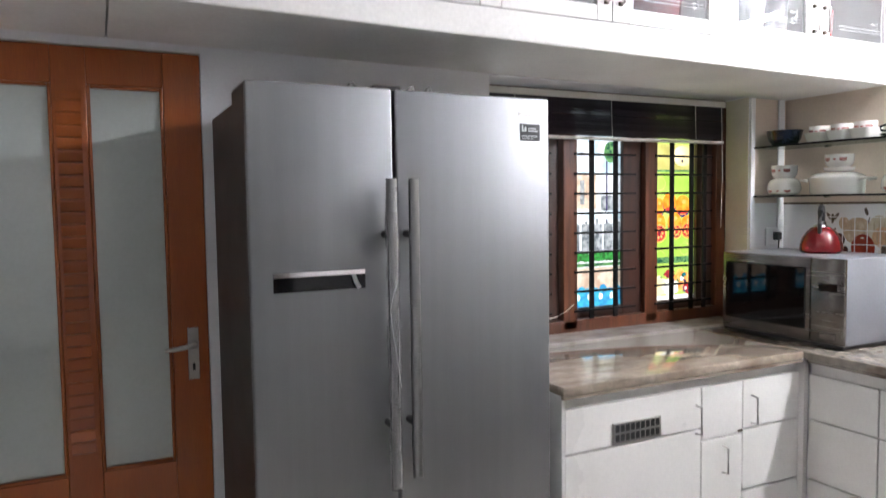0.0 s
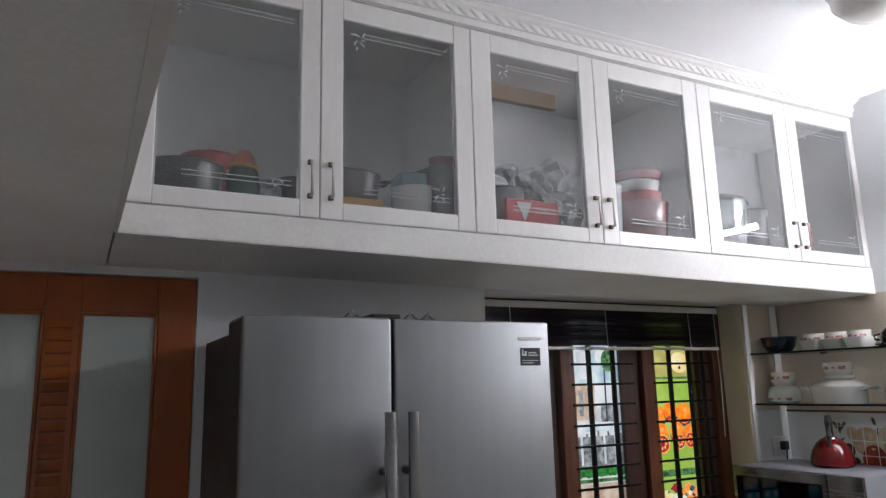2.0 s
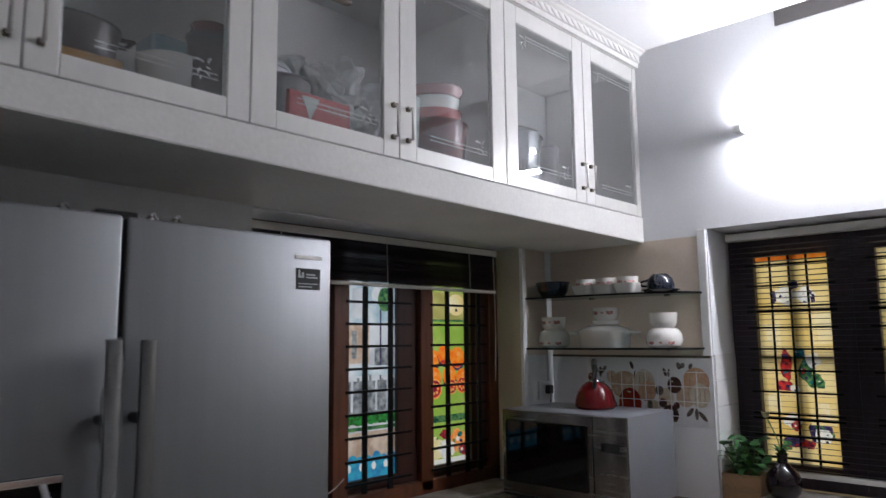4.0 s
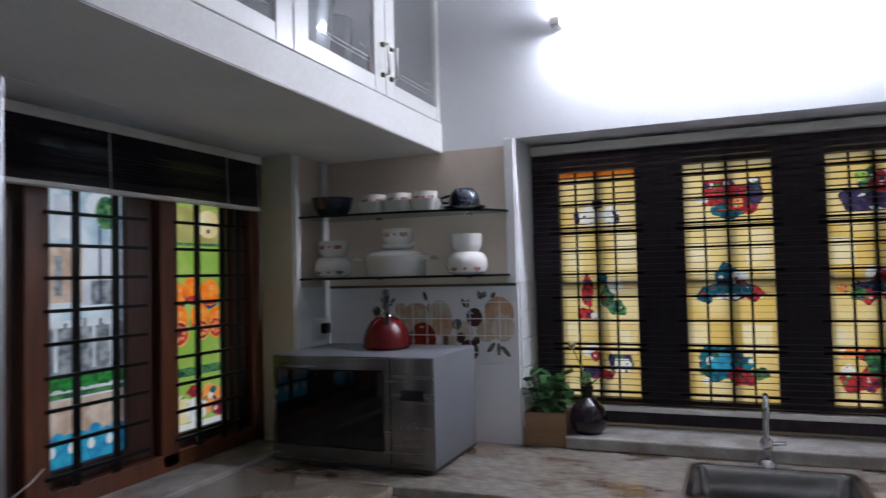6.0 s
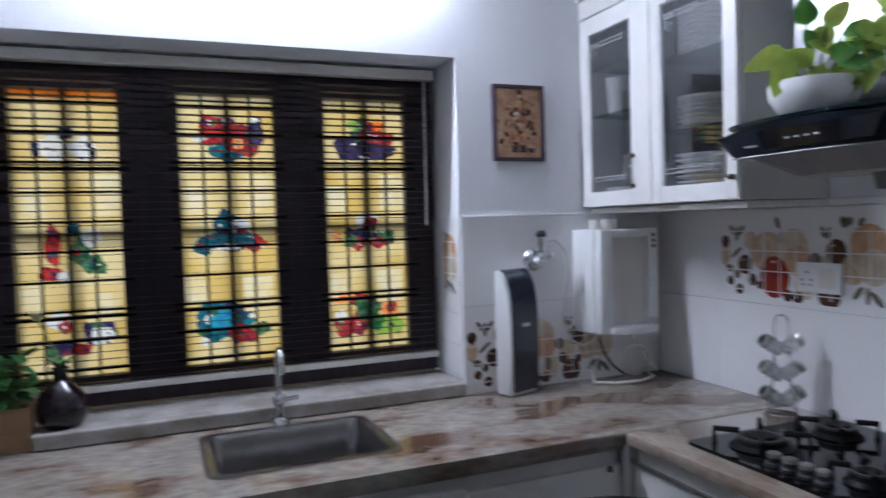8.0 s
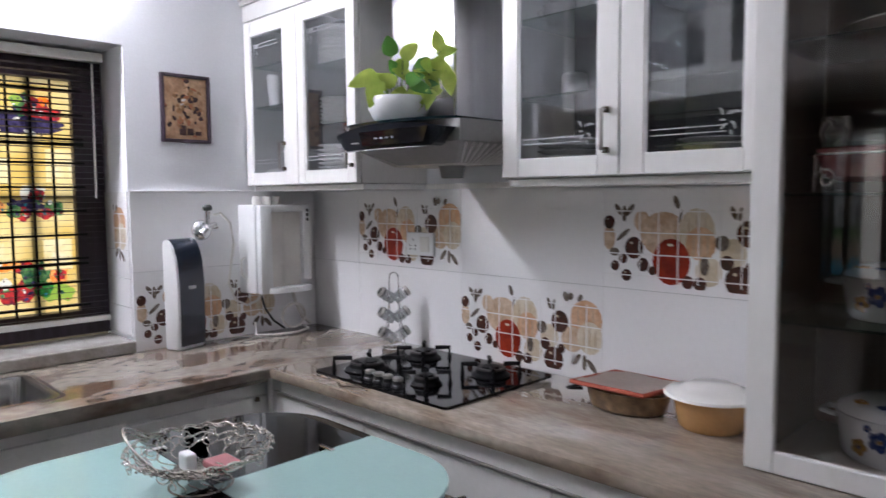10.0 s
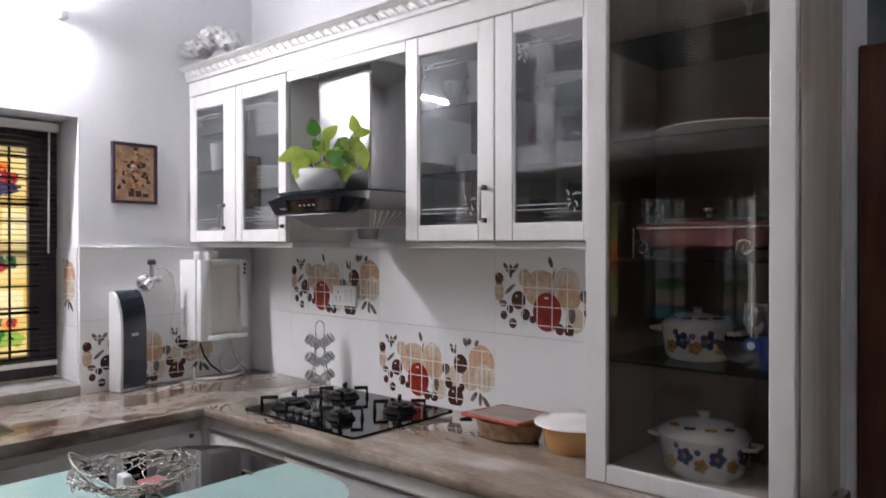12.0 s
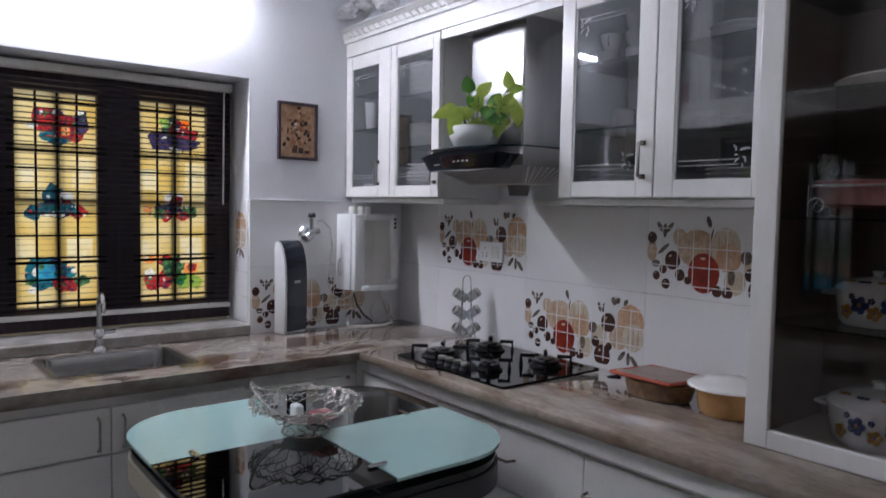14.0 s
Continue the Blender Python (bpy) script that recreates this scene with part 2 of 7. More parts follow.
GREYTRIM = mat("white_trim_paint", (0.80, 0.80, 0.80), 0.4, vary=0.03)
FLOORTILE = mat("floor_tile", (0.68, 0.63, 0.57), 0.2, vary=0.06, scale=3, piece=0.04)
BLUEWALL = mat("pale_blue_plaster", (0.50, 0.54, 0.62), 0.8, vary=0.04)
CREAMEDGE = mat("cream_edging", (0.58, 0.53, 0.42), 0.4, vary=0.05)
PLASTIC_WRAP = mat("clear_wrap", (0.62, 0.63, 0.64), 0.2, vary=0.1, scale=40, bump=0.1)
CRUMPLE = mat("crumpled_white_bag", (0.72, 0.72, 0.72), 0.5, vary=0.12, scale=30, bump=0.2)
PANE = glass("clear_glass", (0.90, 0.915, 0.92), 0.02, 1.3, 0.038)
SMOKE = glass("smoked_glass", (0.86, 0.83, 0.80), 0.02, 0.95)
CLEAR = glass("clean_glass", (0.86, 0.88, 0.90), 0.015, 2.6, 0.010)
SHELFGLASS = glass("green_edge_glass", (0.55, 0.68, 0.64), 0.03)
TINTGLASS = glass("dark_clear_glass", (0.10, 0.12, 0.13), 0.02, 1.3)
FROST_DOOR = mat("frosted_door_glass", (0.52, 0.57, 0.55), 0.18, vary=0.03, scale=3, coat=0.4)
MINT = mat("frosted_mint_glass", (0.36, 0.54, 0.51), 0.22, vary=0.02, scale=4, bump=0.004, coat=0.5)
ETCH = mat("etched_frost", (0.52, 0.54, 0.55), 0.6, vary=0.05)

# ---- building helpers ----
ORIGIN = {}


def thing(name, x, y, z, label, category, group="", kind=""):
    ob = new(name)
    ob.location = (x, y, z)
    ob.empty_display_size = 0.05
    ORIGIN[ob.name] = Matrix.Translation((x, y, z))
    return tagged(ob, label, category, group, kind)


def part(name, bm, material, parent=None, label="", smooth=False):
    me = bpy.data.meshes.new(name)
    bmesh.ops.recalc_face_normals(bm, faces=bm.faces)
    bm.to_mesh(me)
    bm.free()
    me.materials.append(material)
    if smooth:
        me.polygons.foreach_set("use_smooth", [True] * len(me.polygons))
        if smooth != "all":
            me.set_sharp_from_angle(angle=radians(38))
    ob = new(name, me)
    if parent is not None:
        ob.parent = parent
        ob.matrix_parent_inverse = ORIGIN.get(parent.name, Matrix()).inverted()
    if label:
        ob["label"] = label
    return ob


def setting(name, bm, material, label, category, smooth=False):
    return tagged(part(name, bm, material, None, "", smooth), label, category, "", "structure")


def box(x0, x1, y0, y1, z0, z1, bev=0.0, bm=None, seg=2):
    out = bm or bmesh.new()
    m = Matrix.LocRotScale(((x0 + x1) / 2, (y0 + y1) / 2, (z0 + z1) / 2), None, (abs(x1 - x0), abs(y1 - y0), abs(z1 - z0)))
    got = bmesh.ops.create_cube(out, size=1, matrix=m)
    if bev:
        es = list({e for v in got["verts"] for e in v.link_edges})
        bmesh.ops.bevel(out, geom=es, offset=bev, segments=seg, affect="EDGES", profile=0.5)
    return out


def prism(pts, lo, hi, axis="z", bm=None, bev=0.0):
    out = bm or bmesh.new()

    def at(p, h):
        return {"z": (p[0], p[1], h), "y": (p[0], h, p[1]), "x": (h, p[0], p[1])}[axis]
    a = [out.verts.new(at(p, lo)) for p in pts]
    b = [out.verts.new(at(p, hi)) for p in pts]
    k = len(pts)
    out.faces.new(a)
    out.faces.new(b)
    for i in range(k):
        out.faces.new((a[i], a[(i + 1) % k], b[(i + 1) % k], b[i]))
    if bev:
        es = [e for v in a + b for e in v.link_edges if (v.co - e.other_vert(v).co).length > bev * 3]
        bmesh.ops.bevel(out, geom=list(set(es)), offset=bev, segments=2, affect="EDGES", profile=0.5)
    return out


def lathe(profile, x, y, z, seg=28, bm=None, sx=1.0, sy=1.0):
    out = bm or bmesh.new()
    rings = []
    for r, h in profile:
        if r < 1e-5:
            rings.append([out.verts.new((x, y, z + h))])
        else:
            rings.append([out.verts.new((x + sx * r * math.cos(6.28318 * i / seg), y + sy * r * math.sin(6.28318 * i / seg), z + h)) for i in range(seg)])
    for a, b in zip(rings, rings[1:]):
        for i in range(seg):
            j = (i + 1) % seg
            if len(a) == 1 and len(b) == 1:
                continue
            if len(a) == 1:
                out.faces.new((a[0], b[i], b[j]))
            elif len(b) == 1:
                out.faces.new((a[i], a[j], b[0]))
            else:
                out.faces.new((a[i], a[j], b[j], b[i]))
    return out


def tube(pts, r, seg=8, bm=None, closed=False):
    out = bm or bmesh.new()
    pts = [Vector(p) for p in pts]
    k = len(pts)
    rings = []
    up = Vector((0.13, 0.21, 0.97))
    for i, p in enumerate(pts):
        a = pts[(i - 1) % k] if closed or i > 0 else p
        b = pts[(i + 1) % k] if closed or i < k - 1 else p
        d = (b - a).normalized()
        u = d.cross(up)
        if u.length < 0.05:
            u = d.cross(Vector((1, 0, 0)))
        u.normalize()
        w = d.cross(u)
        rad = r[i] if isinstance(r, (list, tuple)) else r
        rings.append([out.verts.new(p + rad * (math.cos(6.28318 * j / seg) * u + math.sin(6.28318 * j / seg) * w)) for j in range(seg)])
    for a, b in list(zip(rings, rings[1:])) + ([(rings[-1], rings[0])] if closed else []):
        for j in range(seg):
            out.faces.new((a[j], a[(j + 1) % seg], b[(j + 1) % seg], b[j]))
    if not closed:
        out.faces.new(rings[0])
        out.faces.new(rings[-1])
    return out


def rod(a, b, r, seg=10, bm=None):
    return tube([a, b], r, seg, bm)


def arc(cx, cy, r, a0, a1, n):
    return [(cx + r * math.cos(radians(a0 + (a1 - a0) * i / n)), cy + r * math.sin(radians(a0 + (a1 - a0) * i / n))) for i in range(n + 1)]


def round_rect(x0, x1, y0, y1, r, n=6):
    rs = r if isinstance(r, (list, tuple)) else (r,) * 4
    return (arc(x1 - rs[0], y1 - rs[0], rs[0], 0, 90, n) + arc(x0 + rs[1], y1 - rs[1], rs[1], 90, 180, n)
            + arc(x0 + rs[2], y0 + rs[2], rs[2], 180, 270, n) + arc(x1 - rs[3], y0 + rs[3], rs[3], 270, 360, n))


def blob(u, v, ru, rv, n=16, turn=0.0):
    c, s = math.cos(turn), math.sin(turn)
    out = []
    for i in range(n):
        a = 6.28318 * i / n
        p, q = ru * math.cos(a), rv * math.sin(a)
        out.append((u + c * p - s * q, v + s * p + c * q))
    return out
from mathutils.geometry import delaunay_2d_cdt

# ---- structure ----
XE, YN, YS, ZC, CT = 3.10, 2.69, -0.30, 2.83, 0.88
XW = -1.7

floor = setting("floor", box(XW - 0.2, 3.6, -2.6, 3.0, -0.1, -0.004), GROUT, "tiled kitchen floor with pale joints", "floor")
setting("ceiling", box(XW - 0.2, 3.45, -2.6, 3.1, ZC, ZC + 0.12), CEIL, "smooth white painted ceiling", "ceiling")

# east wall, with the wide window opening
bm = bmesh.new()
box(XE, XE + 0.25, 1.90, 2.94, 0, ZC, bm=bm)
box(XE, XE + 0.25, -0.55, 0.50, 0, ZC, bm=bm)
box(XE, XE + 0.25, 0.50, 1.90, 0, 0.87, bm=bm)
box(XE, XE + 0.25, 0.50, 1.90, 1.98, ZC, bm=bm)
wall_east = setting("wall_east", bm, WALL, "pale grey-white plaster wall round the wide window", "wall")
# north wall, with the splayed window opening and the door opening
bm = bmesh.new()
box(XW, -0.38, YN, YN + 0.25, 0, ZC, bm=bm)
box(-0.38, 0.376, YN, YN + 0.25, 1.96, ZC, bm=bm)
box(0.376, 1.437, YN, YN + 0.25, 0, ZC, bm=bm)
for lo, hi in ((0, 0.86), (1.962, ZC)):
    prism([(1.437, YN), (2.852, YN), (2.905, YN + 0.25), (1.437, YN + 0.25)], lo, hi, bm=bm)
prism([(2.852, YN), (XE, YN), (XE, YN + 0.25), (2.905, YN + 0.25)], 0, ZC, bm=bm)
wall_north = setting("wall_north", bm, WALL, "white plaster wall with a door and a window", "wall")
bm = box(0.56, XE, YS - 0.23, YS, 0, ZC)
wall_south = setting("wall_south", bm, WALL, "white plaster wall behind the hob", "wall")
bm = bmesh.new()
box(XW - 0.15, XW, -2.5, YN + 0.25, 0, ZC, bm=bm)
setting("wall_west", bm, WALL, "plain white plaster wall", "wall")
bm = bmesh.new()
box(XW, XE, -2.55, -2.4, 0, ZC, bm=bm)
box(XE - 0.1, XE, -2.4, YS - 0.25, 0, ZC, bm=bm)
setting("wall_beyond", bm, BLUEWALL, "pale blue-grey wall of the next room", "wall")

# soffit over the fridge and window, falling slightly towards the east
bm = bmesh.new()
x0, x1 = 0.11, XE
v = []
for x in (x0, x1):
    zb = 1.986 - 0.012 * x
    for y, z in ((2.185, zb), (YN, zb), (YN, 2.062), (2.185, 2.062)):
        v.append(bm.verts.new((x, y, z)))
for q in ((0, 1, 2, 3), (4, 5, 6, 7), (0, 1, 5, 4), (1, 2, 6, 5), (2, 3, 7, 6), (3, 0, 4, 7)):
    bm.faces.new([v[i] for i in q])
bmesh.ops.bevel(bm, geom=list(bm.edges), offset=0.003, segments=2, affect="EDGES")
setting("soffit", bm, SOFFIT, "white plastered soffit slab under the high cabinets", "soffit")

# cream paint on the splayed side of the window opening
setting("trim", prism([(2.849, 2.692), (2.8515, 2.692), (2.8868, 2.857), (2.8843, 2.857)], 0.895, 1.955), mat("cream_jamb_paint", (0.66, 0.62, 0.52), 0.7, vary=0.04, scale=4), "cream painted window jamb", "trim")

# beige paint panels above the tiles in the corner
bm = bmesh.new()
box(XE - 0.003, XE, 1.94, YN, 1.455, 1.955, bm=bm)
box(2.882, XE - 0.003, YN - 0.003, YN, 1.455, 1.955, bm=bm)
setting("trim", bm, BEIGE, "beige painted wall panel behind the glass shelves", "trim")
bm = bmesh.new()
box(XE - 0.014, XE, 1.903, 1.94, 1.455, 1.98, 0.004, bm)
box(2.853, 2.882, YN - 0.012, YN, 1.20, 1.955, 0.003, bm)
setting("trim", bm, GREYTRIM, "white vertical trim strip at the window edge", "trim")

# ---- wall tiles ----


def tile(parent, axis, a0, a1, z0, z1, plane, depth):
    g = 0.0006
    if axis == "x":
        bm = box(a0 + g, a1 - g, plane, plane + depth, z0 + g, z1 - g)
    else:
        bm = box(plane - depth, plane, a0 + g, a1 - g, z0 + g, z1 - g)
    return part("tile", bm, TILE, parent)


# ---- crown moulding with a carved wave ----


def crown(x0, x1, yf, z0, z1, label, out):
    """A stepped cornice along x, its face at yf, standing out to the side given."""
    h = z1 - z0
    steps = [(0, 0), (0.012, 0), (0.012, 0.30), (0.020, 0.34), (0.020, 0.72), (0.034, 0.80), (0.040, 0.88), (0.052, 0.94), (0.052, 1.0), (0, 1.0)]
    ob = setting("trim", prism([(yf + out * a, z0 + b * h) for a, b in steps], x0, x1, "x"), CAB, label, "trim")
    bm = bmesh.new()
    n = int((x1 - x0) / 0.046)
    for i in range(n):
        c = x0 + 0.023 + i * 0.046
        m = Matrix.Translation((c, yf + out * 0.020, z0 + 0.53 * h)) @ Matrix.Rotation(radians(34 * -out), 4, "Y") @ Matrix.Diagonal((0.029, 0.0065, 0.0095, 1))
        bmesh.ops.create_icosphere(bm, subdivisions=2, radius=1, matrix=m)
    part("carved_wave", bm, CAB, ob, "", True)
    return ob


crown(0.10, XE, 2.188, 2.755, 2.828, "white cornice with a carved wave under the ceiling", -1)
crown(1.068, XE, 0.027, 2.195, 2.250, "white carved wave cornice on top of the hob cabinets", 1)

# ---- north door ----
door = thing("door_1", 0, YN, 0, "varnished orange wooden door with two tall frosted panes", "door", "", "structure")
DY0, DY1 = 2.692, 2.73
bm = bmesh.new()
for a, b in ((-0.375, -0.264), (-0.047, 0.047), (0.262, 0.374)):
    box(a, b, DY0, DY1, 0.02, 1.955, 0.003, bm)
for a, b in ((-0.264, -0.047), (0.047, 0.262)):
    box(a, b, DY0, DY1, 1.843, 1.955, 0.003, bm)
    box(a, b, DY0, DY1, 0.02, 0.655, 0.003, bm)
leaf = part("door_leaf", bm, TEAK, door)
for a, b in ((-0.264, -0.047), (0.047, 0.262)):
    part("pane", box(a, b, DY0 + 0.014, DY0 + 0.020, 0.655, 1.843), FROST_DOOR, door, "grey-green frosted glass pane")
    bm = bmesh.new()
    box(a, a + 0.010, DY0 + 0.002, DY0 + 0.014, 0.655, 1.843, 0.003, bm)
    box(b - 0.010, b, DY0 + 0.002, DY0 + 0.014, 0.655, 1.843, 0.003, bm)
    box(a + 0.01, b - 0.01, DY0 + 0.002, DY0 + 0.014, 1.833, 1.843, 0.003, bm)
    box(a + 0.01, b - 0.01, DY0 + 0.002, DY0 + 0.014, 0.655, 0.665, 0.003, bm)
    part("glazing_bead", bm, TEAK, door)
for i in range(30):
    z = 0.72 + i * 0.037
    bm = prism([(DY0 + 0.002, z), (DY0 - 0.0075, z + 0.004), (DY0 - 0.0005, z + 0.031), (DY0 + 0.002, z + 0.031)], -0.036, 0.030, "x")
    part("louvre_slat", bm, TEAK, door)
plate = part("lock_plate", box(0.308, 0.342, DY0 - 0.005, DY0, 0.915, 1.083, 0.002), SATIN, door, "long steel lock plate")
part("lever_handle", tube([(0.325, DY0 - 0.004, 1.03), (0.325, DY0 - 0.045, 1.03), (0.31, DY0 - 0.05, 1.03), (0.235, DY0 - 0.05, 1.022)], [0.009, 0.009, 0.008, 0.006]), SATIN, door)
part("keyhole", box(0.321, 0.329, DY0 - 0.0065, DY0 - 0.005, 0.945, 0.968), BLACKPL, plate)

# ---- north window ----
win = thing("window_1", 2.25, YN + 0.2, 0.88, "brown wooden window with iron bars and bright printed film", "window", "", "structure")
FY = 2.895
bm = bmesh.new()
for a, b in ((1.437, 1.50), (1.905, 1.98), (2.372, 2.446), (2.825, 2.903)):
    box(a, b, FY - 0.035, FY + 0.045, 0.90, 1.96, 0.004, bm)
box(1.437, 2.903, FY - 0.035, FY + 0.045, 0.86, 0.945, 0.004, bm)
box(1.437, 2.903, FY - 0.03, FY + 0.045, 1.925, 1.975, 0.004, bm)
part("window_frame", bm, FRAMEWOOD, win)
for a, b in ((1.60, 1.79), (1.98, 2.262), (2.446, 2.725)):
    bm = bmesh.new()
    box(b, b + 0.11, FY - 0.005, FY + 0.035, 0.945, 1.925, 0.003, bm)
    box(a, b, FY - 0.005, FY + 0.035, 0.945, 0.99, 0.003, bm)
    box(a, b, FY - 0.005, FY + 0.035, 1.885, 1.925, 0.003, bm)
    part("sash", bm, SASHWOOD, win)

F_WHITE = film("white_film", (0.56, 0.57, 0.59), (0.38, 0.39, 0.42), 7)
F_SKY = film("pale_grey_film", (0.26, 0.36, 0.42), (0.52, 0.56, 0.58), 10)
F_BEIGE = film("beige_house_film", (0.34, 0.24, 0.18), (0.50, 0.40, 0.32), 20)
F_BLUE = film("blue_film", (0.03, 0.17, 0.34), (0.04, 0.30, 0.42), 40)
F_GREY = film("grey_film", (0.08, 0.09, 0.10), (0.26, 0.27, 0.28), 40)
F_GREEN = film("green_film", (0.03, 0.20, 0.04), (0.02, 0.08, 0.02), 60)
F_LIME = film("lime_film", (0.22, 0.36, 0.05), (0.33, 0.44, 0.10), 5)
F_ORANGE = film("orange_film", (0.75, 0.14, 0.01), (0.75, 0.26, 0.03), 30)
F_FLESH = film("citrus_flesh_film", (0.75, 0.36, 0.12), (0.78, 0.20, 0.03), 60)
F_RED = film("red_film", (0.50, 0.035, 0.03), (0.10, 0.015, 0.03), 55)
F_YELLOW = film("yellow_film", (0.60, 0.42, 0.12), (0.68, 0.56, 0.28), 5)
F_AMBER = film("amber_film", (0.66, 0.50, 0.20), (0.70, 0.62, 0.38), 8)
F_CREAM = film("pale_yellow_film", (0.66, 0.54, 0.27), (0.70, 0.62, 0.42), 12)
F_TEAL = film("teal_film", (0.015, 0.15, 0.19), (0.015, 0.045, 0.08), 50)
F_NAVY = film("violet_film", (0.05, 0.04, 0.11), (0.015, 0.012, 0.035), 50)
F_PALE = film("cream_film", (0.72, 0.68, 0.58), (0.60, 0.62, 0.62), 40)
F_DULL = film("dull_olive_film", (0.30, 0.27, 0.08), (0.44, 0.40, 0.14), 9)
F_DGREEN = film("dark_green_film", (0.012, 0.055, 0.03), (0.10, 0.22, 0.08), 60)


def print_on(parent, axis, plane, ground, shapes, label):
    """One printed sheet: the outlines are cut into the sheet's plane, the later ones on top, each in its own film."""
    pts, faces, films = [], [], [ground[0]]
    for material, outline in [ground] + shapes:
        faces.append(list(range(len(pts), len(pts) + len(outline))))
        pts += [Vector(p) for p in outline]
        if material not in films:
            films.append(material)
    order = [films.index(m) for m, _ in [ground] + shapes]
    vs, _, fs, _, _, ids = delaunay_2d_cdt(pts, [], faces, 1, 1e-5)
    bm = bmesh.new()
    bv = [bm.verts.new((p[0], plane, p[1]) if axis == "y" else (plane, p[0], p[1])) for p in vs]
    for f, own in zip(fs, ids):
        if 0 in own:
            bm.faces.new([bv[i] for i in f]).material_index = order[max(own)]
    ob = part("pane", bm, films[0], parent, label)
    for m in films[1:]:
        ob.data.materials.append(m)
    return ob


def slab(a0, a1, z0, z1):
    return [(a0, z0), (a1, z0), (a1, z1), (a0, z1)]


def speckle(shapes, seed):
    """Break the plain patches of a print up with smaller dabs of its own and darker inks."""
    r_, out = random.Random(seed), []
    for material, outline in shapes:
        us, zs = [p[0] for p in outline], [p[1] for p in outline]
        cu, cz, hu, hz = (min(us) + max(us)) / 2, (min(zs) + max(zs)) / 2, (max(us) - min(us)) / 2, (max(zs) - min(zs)) / 2
        wob = [1 + 0.16 * math.sin(i * 1.9 + cu * 90) for i in range(len(outline))]
        out.append((material, [(cu + (u - cu) * w, cz + (z - cz) * w) for (u, z), w in zip(outline, wob)]))
        for _ in range(int(4 + 1400 * hu * hz)):
            a_, q = r_.random() * 6.28, r_.random() ** 0.5 * 0.92
            ink = r_.choice((material, F_NAVY, F_DGREEN, F_TEAL, F_PALE, F_RED, material, F_NAVY)) if material is not F_PALE else r_.choice((F_PALE, F_NAVY, F_WHITE))
            out.append((ink, blob(cu + hu * q * math.cos(a_), cz + hz * q * math.sin(a_), r_.uniform(0.12, 0.32) * hu, r_.uniform(0.10, 0.30) * hz, 7, r_.random() * 3)))
    return out


